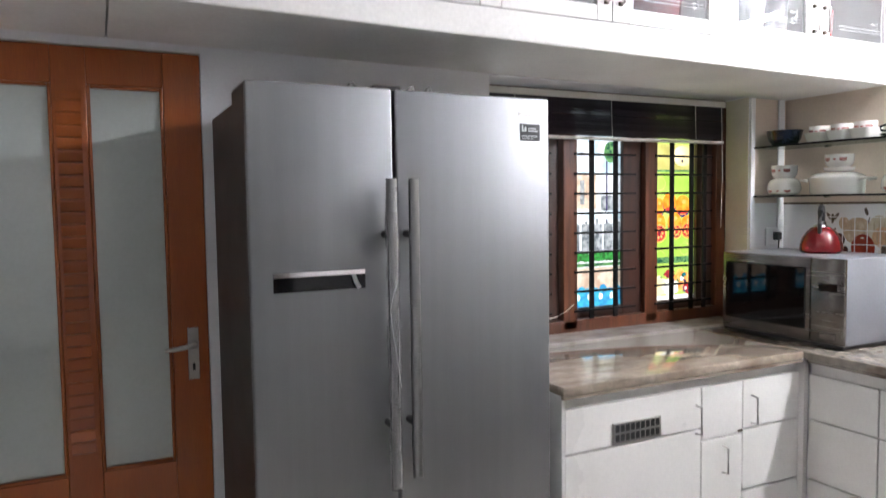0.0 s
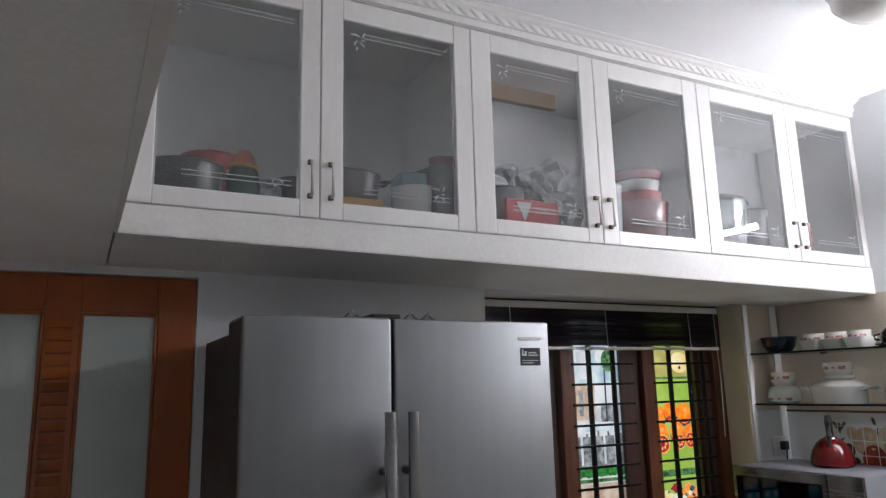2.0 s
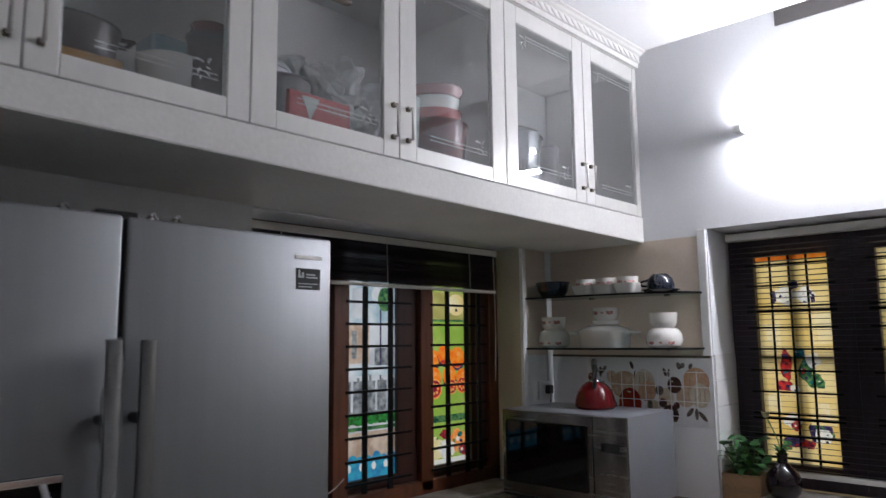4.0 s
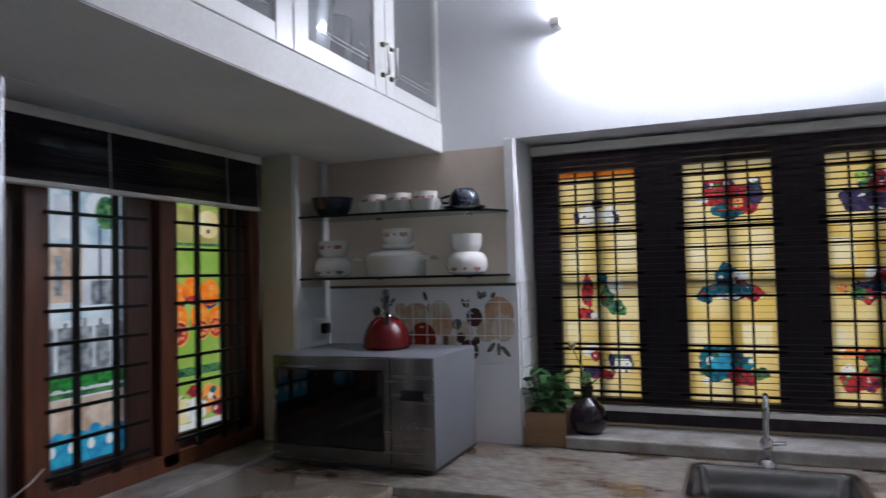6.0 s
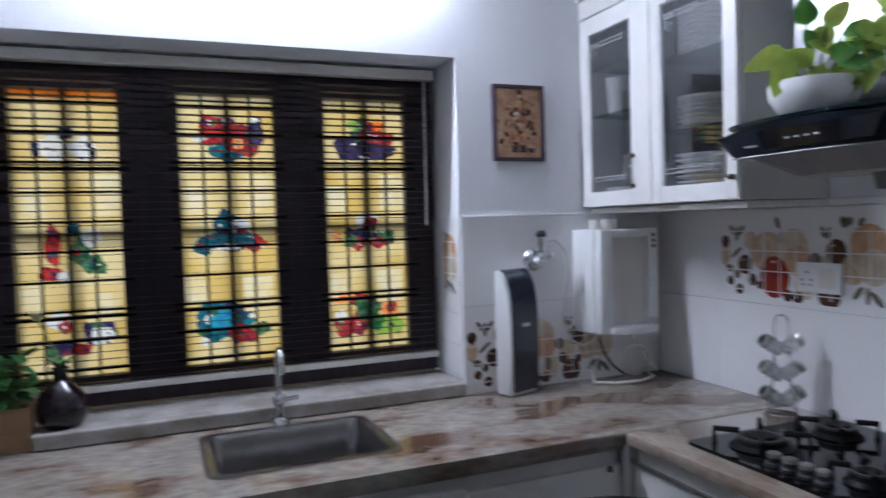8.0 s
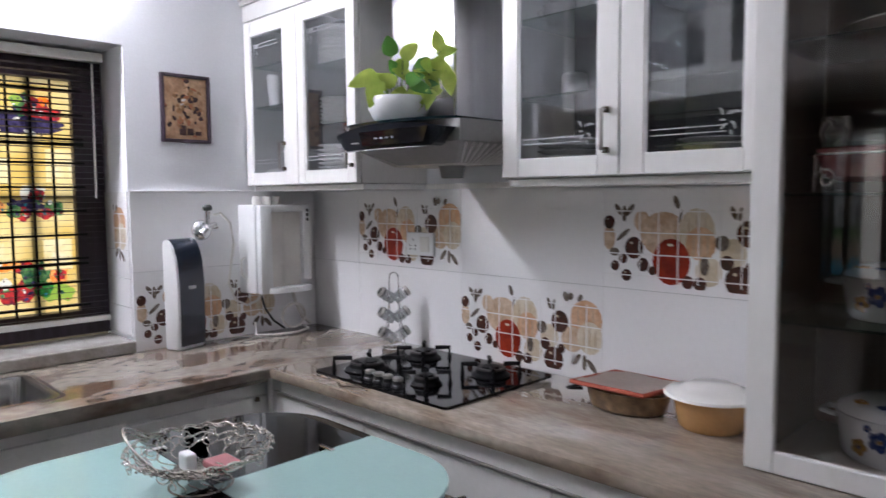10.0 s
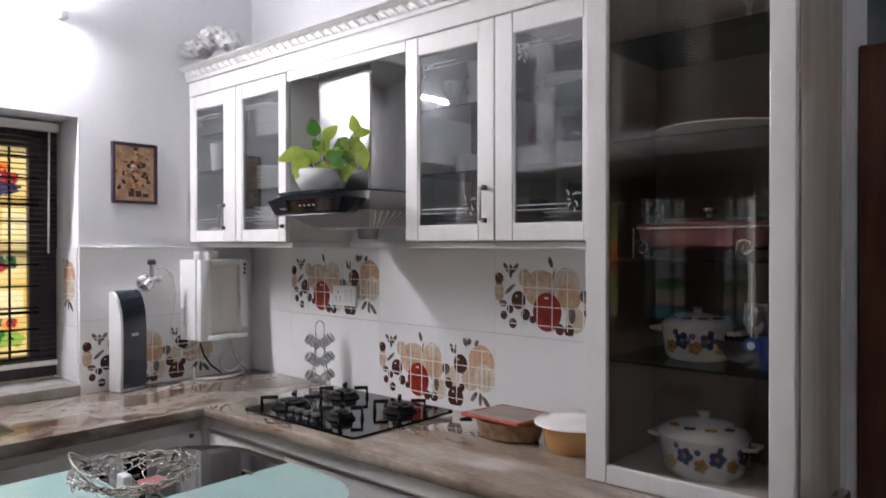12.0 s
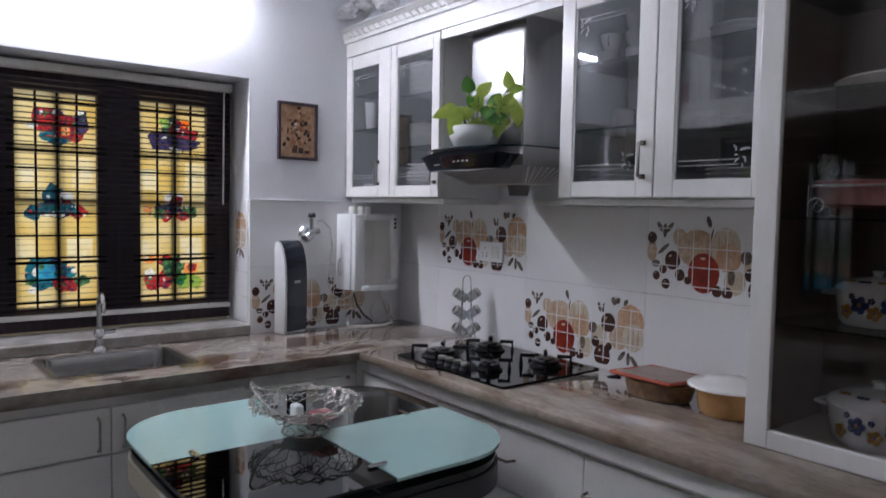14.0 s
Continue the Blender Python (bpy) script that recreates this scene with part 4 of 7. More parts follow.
def nosing(slab_, a, b, material):
    """A slim second layer of stone glued under the front edge."""
    d = Vector((b[0] - a[0], b[1] - a[1], 0)).normalized()
    back = Vector((d.y, -d.x, 0)) * 0.016
    bm_ = prism([(a[0], a[1]), (b[0], b[1]), (b[0] + back.x, b[1] + back.y), (a[0] + back.x, a[1] + back.y)], CT - 0.044, CT - 0.0345)
    part("edge_nosing", bm_, material, slab_, "", True)


bm = prism([(1.376, 2.127), (2.515, 2.127), (2.515, YN - 0.013), (1.376, YN - 0.013)], CT - 0.034, CT, bev=0.008)
nosing(counter_slab("countertop", bm, GRANITE, "polished beige granite worktop beside the fridge"), (2.513, 2.131), (1.38, 2.131), GRANITE)
# the sink run: one slab with the basin's hole
SX0, SX1, SY0, SY1 = 2.665, 3.005, 0.885, 1.315
bm = bmesh.new()
xs, ys = (2.517, SX0, SX1, XE - 0.011), (YS + 0.009, SY0, SY1, YN - 0.013)
grid = {}
for z in (CT - 0.034, CT):
    for i, x in enumerate(xs):
        for j, y in enumerate(ys):
            grid[i, j, z] = bm.verts.new((x, y, z))
for z in (CT - 0.034, CT):
    for i in range(3):
        for j in range(3):
            if (i, j) != (1, 1):
                bm.faces.new([grid[i, j, z], grid[i + 1, j, z], grid[i + 1, j + 1, z], grid[i, j + 1, z]])
lo, hi = CT - 0.034, CT


def side(p, q):
    bm.faces.new([grid[(*p, lo)], grid[(*q, lo)], grid[(*q, hi)], grid[(*p, hi)]])


for k in range(3):
    side((k, 0), (k + 1, 0))
    side((k, 3), (k + 1, 3))
    side((0, k), (0, k + 1))
    side((3, k), (3, k + 1))
for p, q in (((1, 1), (2, 1)), ((2, 1), (2, 2)), ((2, 2), (1, 2)), ((1, 2), (1, 1))):
    side(p, q)
front = [e for e in bm.edges if all(abs(v.co.x - 2.517) < 1e-4 for v in e.verts) and abs(e.verts[0].co.z - e.verts[1].co.z) < 1e-4]
bmesh.ops.bevel(bm, geom=front, offset=0.012, segments=3, affect="EDGES", profile=0.5)
nosing(counter_slab("countertop", bm, GRANITE_E, "worn beige and rust granite worktop round the sink"), (2.521, 0.30), (2.521, 2.12), GRANITE_E)
bm = prism([(0.545, YS + 0.009), (2.515, YS + 0.009), (2.515, 0.297), (0.545, 0.27)], CT - 0.034, CT + 0.001, bev=0.009)
counter_slab("countertop", bm, GRANITE, "polished beige-brown granite worktop under the hob")

# ---- base cabinets ----


def handle_v(x, y, z0, z1, nx, ny, parent, label="satin metal bar handle", r=0.0042, out=0.028):
    """An upright bow handle standing off along (nx, ny)."""
    bm = tube([(x, y, z0), (x + nx * out, y + ny * out, z0 + 0.004), (x + nx * out, y + ny * out, z1 - 0.004), (x, y, z1)], r, 8)
    return part("handle", bm, SATIN, parent, label, True)


def handle_h(a0, a1, axis, plane, z, sgn, parent, r=0.0045, out=0.028):
    pts = [(a0, 0), (a0 + (a1 - a0) * 0.06, out), (a1 - (a1 - a0) * 0.06, out), (a1, 0)]
    bm = tube([(p, plane + sgn * d, z) if axis == "x" else (plane + sgn * d, p, z) for p, d in pts], r, 8)
    return part("handle", bm, BRONZE, parent, "dark bow handle", True)


def base_unit(axis, a0, a1, face, back, fronts, label, group, top=0.845):
    """A cabinet unit under a worktop. axis: the way its front runs; fronts: (a0, a1, z0, z1) of each door or drawer."""
    sgn = 1 if face > back else -1
    mid = (a0 + a1) / 2
    t = thing("base_cabinet", *((mid, (face + back) / 2, 0) if axis == "x" else ((face + back) / 2, mid, 0)), label, "cabinet", group)
    f = face - sgn * 0.02
    lo_, hi_ = min(f, back), max(f, back)
    bm = box(a0, a1, lo_, hi_, 0.08, top) if axis == "x" else box(lo_, hi_, a0, a1, 0.08, top)
    part("carcass", bm, BASE, t)
    if top < 0.8:
        part("front_rail", box(f, f + 0.02, a0, a1, top, 0.845), BASE, t)
    lo2, hi2 = min(f - sgn * 0.05, back), max(f - sgn * 0.05, back)
    part("plinth", box(a0, a1, lo2, hi2, 0, 0.08) if axis == "x" else box(lo2, hi2, a0, a1, 0, 0.08), SIDE, t)
    made = []
    for b0, b1, z0, z1 in fronts:
        lo_, hi_ = min(f, face), max(f, face)
        g = 0.0022
        bm = box(b0 + g, b1 - g, lo_, hi_, z0 + g, z1 - g, 0.003) if axis == "x" else box(lo_, hi_, b0 + g, b1 - g, z0 + g, z1 - g, 0.003)
        made.append(part("drawer_front" if z1 - z0 < 0.25 else "door", bm, BASE, t))
    return t, made


NF, EF, SF = 2.152, 2.545, 0.272
t, fr = base_unit("x", 1.398, 2.0, NF, YN - 0.02, [(1.398, 2.0, 0.645, 0.798), (1.398, 2.0, 0.09, 0.643)], "white kitchen base cabinet with a vented drawer front", "base cabinets")
handle_v(1.973, NF, 0.63, 0.735, 0, -1, fr[0])
vent = part("vent_grille", box(1.592, 1.804, NF - 0.006, NF, 0.652, 0.724, 0.002), SATIN, t, "grey metal vent grille")
for i in range(9):
    for zz in (0.660, 0.692):
        part("vent_slot", box(1.602 + i * 0.022, 1.618 + i * 0.022, NF - 0.0068, NF - 0.0055, zz, zz + 0.024), BLACKPL, vent)
t, fr = base_unit("x", 2.0, 2.21, NF, YN - 0.02, [(2.0, 2.21, 0.598, 0.798), (2.0, 2.21, 0.09, 0.596)], "narrow white kitchen base cabinet with drawer and door", "base cabinets")
handle_v(2.107, NF, 0.463, 0.565, 0, -1, fr[1])
part("hinge", box(2.185, 2.206, NF - 0.004, NF, 0.603, 0.612), BRONZE, t)
t, fr = base_unit("x", 2.21, 2.523, NF, YN - 0.02, [(2.21, 2.523, 0.610, 0.798), (2.21, 2.523, 0.372, 0.608), (2.21, 2.523, 0.09, 0.370)], "white corner base cabinet with plain drawers", "base cabinets")
handle_v(2.257, NF, 0.627, 0.733, 0, -1, fr[0])
for a0, a1, fl in ((1.85, 2.13, "a"), (1.50, 1.85, "b"), (1.183, 1.50, "c"), (0.741, 1.183, "d"), (0.285, 0.741, "e")):
    fronts = [(a0, a1, 0.61 if fl in "ab" else 0.648, 0.788), (a0, a1, 0.37, 0.608 if fl in "ab" else 0.646), (a0, a1, 0.09, 0.368)]
    if fl in "cd":
        fronts = [(a0, a1, 0.648, 0.80), (a0, a1, 0.09, 0.646)]
    t, fr = base_unit("y", a0, a1, EF, XE - 0.02, fronts, "white laminate base cabinet under the sink worktop", "base cabinets", 0.70 if fl in "bcd" else 0.845)
    if fl == "c":
        handle_v(EF, 1.222, 0.665, 0.768, -1, 0, fr[0])
    if fl == "d":
        handle_v(EF, 1.148, 0.665, 0.768, -1, 0, fr[0])
    if fl == "e":
        part("knob", lathe([(0, 0), (0.009, 0), (0.007, 0.012), (0, 0.014)], EF - 0.008, 0.33, 0.775, 10), BRONZE, fr[0])
for k, (a0, a1) in enumerate(((2.055, 2.515), (1.40, 2.055), (1.07, 1.40), (0.56, 1.07))):
    t, fr = base_unit("x", a0, a1, SF, YS + 0.02, [(a0, a1, 0.60, 0.795), (a0, a1, 0.34, 0.598), (a0, a1, 0.09, 0.338)], "white laminate drawer cabinet under the hob worktop", "base cabinets")
    part("edge_rail", box(a0, a1, SF, SF + 0.010, 0.797, 0.806, 0.003), SATIN, t, "satin grip rail over the drawers")
    if k == 1:
        handle_h(1.30 + 0.36, 1.40 + 0.40, "x", SF, 0.70, 1, fr[0])
    if k == 2:
        handle_h(1.29, 1.385, "x", SF, 0.695, 1, fr[0])

# ---- glazed wall cabinets ----


def cab_door(parent, x0, x1, z0, z1, yf, out, gx0, gx1, gz0, gz1, handle_x=None, hz=(0, 0), glassmat=None):
    """A framed glass door facing along out (+1: towards +y). The frame is one mesh with a mitred bead; glass and handle are under it."""
    a, b = (yf - 0.02, yf) if out > 0 else (yf, yf + 0.02)
    g = 0.0018
    bm = bmesh.new()
    k0, k1 = (a + 0.001, a + 0.007) if out > 0 else (b - 0.007, b - 0.001)
    ring = []
    for y in (k0, k1):
        for u0, u1, w0, w1 in ((x0 + 0.008, x1 - 0.008, z0 + 0.008, z1 - 0.008), (gx0 + 0.0005, gx1 - 0.0005, gz0 + 0.0005, gz1 - 0.0005)):
            ring.append([bm.verts.new(p) for p in ((u0, y, w0), (u1, y, w0), (u1, y, w1), (u0, y, w1))])
    for p, q in ((0, 1), (2, 3), (0, 2), (1, 3)):
        for i in range(4):
            bm.faces.new((ring[p][i], ring[p][(i + 1) % 4], ring[q][(i + 1) % 4], ring[q][i]))
    d = part("door", bm, CAB, parent)
    part("stile", box(x0 + g, gx0, a, b, z0 + g, z1 - g, 0.003), CAB, d)
    part("stile", box(gx1, x1 - g, a, b, z0 + g, z1 - g, 0.003), CAB, d)
    part("rail", box(gx0 + 0.0004, gx1 - 0.0004, a + 0.0006, b - 0.0006, z0 + g, gz0, 0.003), CAB, d)
    part("rail", box(gx0 + 0.0004, gx1 - 0.0004, a + 0.0006, b - 0.0006, gz1, z1 - g, 0.003), CAB, d)
    m = (a + b) / 2
    p = part("glass_pane", box(gx0 - 0.001, gx1 + 0.001, m - 0.002, m + 0.002, gz0 - 0.001, gz1 + 0.001), glassmat or PANE, d, "clear glass pane")
    p.visible_shadow = False
    bm = bmesh.new()
    for q0, q1 in ((gx0, gx0 + 0.006), (gx1 - 0.006, gx1)):
        box(q0, q1, m + 0.003, m + 0.006, gz0, gz1, bm=bm)
    part("glazing_bead", bm, CABIN, d)
    # etched lines and corner sprays on the glass
    face = m + out * 0.0035
    w = gx1 - gx0
    for zz in (gz0 + 0.035, gz0 + 0.048, gz1 - 0.035, gz1 - 0.048):
        part("etched_line", box(gx0 + 0.18 * w, gx1 - 0.06 * w, face - 0.0004, face + 0.0004, zz, zz + 0.0022), ETCH, d)
    for cx, cz in ((gx0 + 0.14 * w if out < 0 else gx1 - 0.14 * w, gz1 - 0.055), (gx1 - 0.16 * w if out < 0 else gx0 + 0.16 * w, gz0 + 0.06)):
        bm = bmesh.new()
        for i in range(11):
            ang = i * 0.571 + 0.3 * math.sin(i * 2.3)
            far = 0.012 + 0.012 * (i % 3) / 2
            o = blob(cx + far * math.cos(ang), cz + far * 1.2 * math.sin(ang), 0.0065, 0.0024, 8, ang + 0.6 * (i % 2))
            bm.faces.new([bm.verts.new((q[0], face + 0.00002 * i, q[1])) for q in o])
        part("etched_spray", bm, ETCH, d)
    if handle_x is not None:
        y0 = yf
        h = part("handle", tube([(handle_x, y0, hz[0]), (handle_x, y0 + out * 0.026, hz[0]), (handle_x, y0 + out * 0.026, hz[1]), (handle_x, y0, hz[1])], 0.0052, 8), SATIN, d, "satin nickel bar handle", True)
        for zz in hz:
            part("handle_foot", box(handle_x - 0.007, handle_x + 0.007, min(y0, y0 + out * 0.012), max(y0, y0 + out * 0.012), zz - 0.007, zz + 0.007, 0.002), BRONZE, d)
    return d


YC = 2.188
edges = (0.118, 0.619, 1.120, 1.622, 2.133, 2.645, 3.098)
panes_n = ((0.184, 0.562), (0.686, 1.058), (1.195, 1.559), (1.692, 2.058), (2.203, 2.572), (2.712, 3.062))
for u in range(3):
    x0, x1 = edges[2 * u], edges[2 * u + 2]
    t = thing("wall_cabinet", (x0 + x1) / 2, 2.44, 2.062, "white glazed high cabinet crowded with pots and pans", "cabinet", "high cabinets")
    part("side_board", box(x0, x0 + 0.016, YC + 0.022, YN - 0.002, 2.063, 2.753), CAB, t)
    part("side_board", box(x1 - 0.016, x1 - 0.0005, YC + 0.022, YN - 0.002, 2.063, 2.753), CAB, t)
    part("bottom_board", box(x0 + 0.016, x1 - 0.016, YC + 0.022, YN - 0.002, 2.063, 2.112), CAB, t)
    part("top_board", box(x0 + 0.016, x1 - 0.016, YC + 0.022, YN - 0.002, 2.737, 2.753), CAB, t)
    part("back_panel", box(x0 + 0.016, x1 - 0.016, YN - 0.012, YN - 0.003, 2.112, 2.737), CABIN, t)
    for k in range(2):
        i = 2 * u + k
        hx = edges[2 * u + 1] + (-0.030 if k == 0 else 0.030)
        cab_door(t, edges[i], edges[i + 1], 2.064, 2.751, YC, -1, *panes_n[i], 2.116, 2.684, hx, (2.125, 2.222))
bm = box(0.11, XE, 2.19, YN, 2.7545, 2.8285)
setting("trim", bm, CAB, "white frieze board between cabinets and ceiling", "trim")

YH = 0.026
hob_cabs = (((3.098, 2.728, 2.383), ((2.82, 3.05), (2.43, 2.685)), (2.812, 2.403)), ((1.750, 1.391, 1.078), ((1.45, 1.695), (1.10, 1.328)), (1.424, None)))
for (xr, xm, xl), gl, hs in hob_cabs:
    t = thing("wall_cabinet", (xr + xl) / 2, -0.14, 1.483, "white glazed wall cabinet holding crockery over the hob worktop", "cabinet", "hob cabinets")
    part("side_board", box(xl, xl + 0.016, YS + 0.001, YH - 0.022, 1.484, 2.128), CAB, t)
    part("side_board", box(xr - 0.016, xr, YS + 0.001, YH - 0.022, 1.484, 2.128), CAB, t)
    part("bottom_board", box(xl + 0.016, xr - 0.016, YS + 0.001, YH - 0.022, 1.484, 1.50), CAB, t)
    part("top_board", box(xl + 0.016, xr - 0.016, YS + 0.001, YH - 0.022, 2.113, 2.128), CAB, t)
    # back and divider are coloured dark to give the interior its shade
    part("back_panel", box(xl + 0.016, xr - 0.016, YS + 0.002, YS + 0.010, 1.50, 2.113), SHADELINING, t)
    part("divider", box(xm - 0.008, xm + 0.008, YS + 0.011, YH - 0.03, 1.501, 2.112), SHADELINING, t)
    for s0, s1, zz in ((xm + 0.009, xr - 0.017, 1.80 if xr > 2.5 else 1.70), (xm + 0.009, xr - 0.017, 1.96 if xr > 2.5 else 1.905), (xl + 0.017, xm - 0.009, 1.70), (xl + 0.017, xm - 0.009, 1.915)):
        p = part("glass_shelf", box(s0, s1, YS + 0.012, YH - 0.04, zz - 0.006, zz), SHELFGLASS, t, "glass inner shelf")
        p.visible_shadow = False
    for (d0, d1), (g0, g1), h in zip(((xm, xr), (xl, xm)), gl, hs):
        cab_door(t, d0, d1, 1.484, 2.130, YH, 1, g0, g1, 1.535, 2.068, h, (1.545, 1.64), CLEAR)
t = setting("trim", box(1.078, XE, YH - 0.02, YH + 0.001, 2.132, 2.194, 0.002), CAB, "white frieze board above the hob cabinets", "trim")
bm = box(1.078, XE, YS + 0.001, YH - 0.022, 2.130, 2.194)
setting("trim", bm, CAB, "white top boards of the hob cabinets", "trim")
setting("trim", box(1.752, 2.381, YH - 0.018, YH - 0.002, 2.094, 2.131, 0.002), CAB, "white rail over the extractor bay", "trim")
for x0, x1, y1 in ((1.078, 1.749, YH - 0.03), (1.750, 2.382, YS + 0.014), (2.383, XE - 0.01, YH - 0.03)):
    setting("trim", box(x0, x1, YS + 0.009, y1, 1.463, 1.482, 0.002), SOFFIT, "grey light rail beneath the hob cabinets", "trim")

# ---- tall glazed cabinet standing on the worktop ----
TX0, TX1, TY = 0.576, 1.067, 0.072
tall = thing("display_cabinet", 0.826, -0.1, CT, "tall white display cabinet with a smoked glass door", "cabinet")
part("side_board", box(TX0, TX0 + 0.018, YS + 0.001, TY - 0.022, CT + 0.002, 2.34, 0.002), CAB, tall)
part("side_board", box(TX1 - 0.018, TX1, YS + 0.001, TY - 0.022, CT + 0.002, 2.34, 0.002), CAB, tall)
part("bottom_board", box(TX0 + 0.018, TX1 - 0.018, YS + 0.001, TY - 0.022, CT + 0.002, CT + 0.022), CAB, tall)
part("top_board", box(TX0 + 0.018, TX1 - 0.018, YS + 0.001, TY - 0.022, 2.32, 2.34), CAB, tall)
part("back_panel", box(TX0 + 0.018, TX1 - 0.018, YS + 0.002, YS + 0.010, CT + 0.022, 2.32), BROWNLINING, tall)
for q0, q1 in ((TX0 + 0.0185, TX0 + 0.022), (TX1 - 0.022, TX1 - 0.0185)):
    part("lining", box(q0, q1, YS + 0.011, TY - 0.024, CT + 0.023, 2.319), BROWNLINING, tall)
# thin sheet over the white side board that carries the shaded tone
part("side_panel", box(TX0 - 0.006, TX0 - 0.0005, YS + 0.001, TY - 0.021, CT + 0.002, 2.34, 0.001), SHADEDSIDE, tall, "white side panel, coloured taupe for its shade")
td = part("door", box(0.620, 1.019, TY - 0.0215, TY - 0.0205, CT + 0.004, 0.926), CAB, tall)
part("stile", box(TX0, 0.629, TY - 0.02, TY, CT + 0.003, 2.34, 0.003), CAB, td)
part("stile", box(1.010, TX1, TY - 0.02, TY, CT + 0.003, 2.34, 0.003), CAB, td)
part("rail", box(0.6295, 1.0095, TY - 0.02, TY - 0.0005, CT + 0.003, 0.928, 0.003), CAB, td)
part("rail", box(0.6295, 1.0095, TY - 0.02, TY - 0.0005, 2.28, 2.34, 0.003), CAB, td)
p = part("glass_pane", box(0.628, 1.011, TY - 0.014, TY - 0.010, 0.927, 2.281), SMOKE, td, "smoked glass pane")
p.visible_shadow = False
for z in (1.185, 1.44, 1.735, 1.98):
    p = part("glass_shelf", box(TX0 + 0.019, TX1 - 0.019, YS + 0.012, TY - 0.04, z - 0.006, z), SHELFGLASS, tall, "dark-edged glass shelf")
    p.visible_shadow = False

# ---- refrigerator ----
FX0, FX1, FS = 0.40, 1.305, 0.797
fr = thing("refrigerator", 0.85, 2.4, 0, "large brushed steel side-by-side refrigerator with bar handles", "refrigerator")
part("body", box(FX0 + 0.004, FX1 - 0.004, 2.285, 2.672, 0.03, 1.752, 0.006), SIDE, fr, "dark grey painted casing")
bm = bmesh.new()
for x in (0.45, 1.25):
    for y in (2.32, 2.63):
        lathe([(0, 0), (0.02, 0), (0.018, 0.03), (0, 0.03)], x, y, 0, 12, bm)
part("foot", bm, BLACKPL, fr)
dl = part("freezer_door", box(FX0, FS - 0.004, 2.097, 2.275, 0.06, 1.785, 0.008, None, 3), STEEL, fr, "brushed steel freezer door", True)
dr = part("fridge_door", box(FS + 0.004, FX1, 2.097, 2.275, 0.06, 1.783, 0.008, None, 3), STEEL, fr, "brushed steel fridge door", True)
part("seal", box(FS - 0.02, FS + 0.02, 2.16, 2.28, 0.06, 1.77), BLACKPL, fr)
part("door_side", box(FX0 - 0.0008, FX0 + 0.001, 2.112, 2.27, 0.07, 1.775), SIDE, dl, "dark door edge")
for d, x in ((dl, 0.764), (dr, 0.828)):
    h = part("bar_handle", rod((x, 2.042, 0.722 if d is dr else 0.705), (x, 2.042, 1.538), 0.0145, 16), HANDLESTEEL, d, "long tubular steel handle", True)
    for z in (0.87, 1.39):
        part("standoff", rod((x, 2.042, z), (x, 2.098, z), 0.011, 10), BLACKPL, h, "", True)
WRAP = glass("loose_clear_film", (0.86, 0.87, 0.88), 0.12, 2.6, 0.16)
wr = [(0.764 + 0.0025 * math.sin(i * 0.9), 2.042 - 0.0015 * math.cos(i * 1.7), 0.695 + i * 0.0217) for i in range(40)]
part("handle_wrap", tube(wr, [0.0165 + 0.0022 * math.sin(i * 0.45) + 0.001 * math.sin(i * 2.1) for i in range(40)], 12), WRAP, fr, "loose clear film wrapped round the handle", "all").visible_shadow = False
part("strap", tube([(0.776, 2.024, 0.98), (0.768, 2.022, 1.03), (0.755, 2.022, 1.12), (0.748, 2.024, 1.19), (0.756, 2.022, 1.23), (0.772, 2.024, 1.27)], 0.0016, 6), PLASTIC_WRAP, fr)
disp = part("dispenser", box(0.458, 0.706, 2.0955, 2.099, 1.247, 1.300, 0.001), BLACKGLASS, dl, "narrow black water dispenser slot")
part("dispenser_lip", box(0.459, 0.705, 2.092, 2.0957, 1.286, 1.299, 0.001), CHROME, disp)
part("spout", tube([(0.672, 2.094, 1.285), (0.676, 2.085, 1.266), (0.684, 2.08, 1.25)], 0.006, 8), PLASTIC_WRAP, disp)
stk = part("sticker", box(1.20, 1.27, 2.0962, 2.0972, 1.655, 1.706), BLACKPL, dr, "small black sticker with pale marks")
for b in ((1.206, 1.222, 1.683, 1.688), (1.206, 1.211, 1.683, 1.702), (1.216, 1.222, 1.683, 1.696), (1.228, 1.262, 1.683, 1.686), (1.228, 1.255, 1.690, 1.693), (1.206, 1.262, 1.668, 1.670), (1.206, 1.245, 1.661, 1.663)):
    part("mark", box(b[0], b[1], 2.0956, 2.0963, b[2], b[3]), ETCH, stk)
part("badge", box(1.195, 1.274, 2.0964, 2.0972, 1.728, 1.738, 0.001), SATIN, dr, "grey brand strip")
part("top_hinge", box(0.755, 0.84, 2.14, 2.30, 1.784, 1.80, 0.004), BLACKPL, fr)
for x in (0.72, 0.90, 0.955):
    ob = thing("loose_clip", x, 2.2, 1.786, "small grey loop lying on the refrigerator top", "clip", "clutter on fridge")
    pts = [(x + 0.028 * math.cos(a * 0.35), 2.2 + 0.03 * math.sin(a * 0.7), 1.7885 + 0.022 * abs(math.sin(a * 0.35))) for a in range(10)]
    part("loop", tube(pts, 0.0035, 6), GREYPOT, ob)

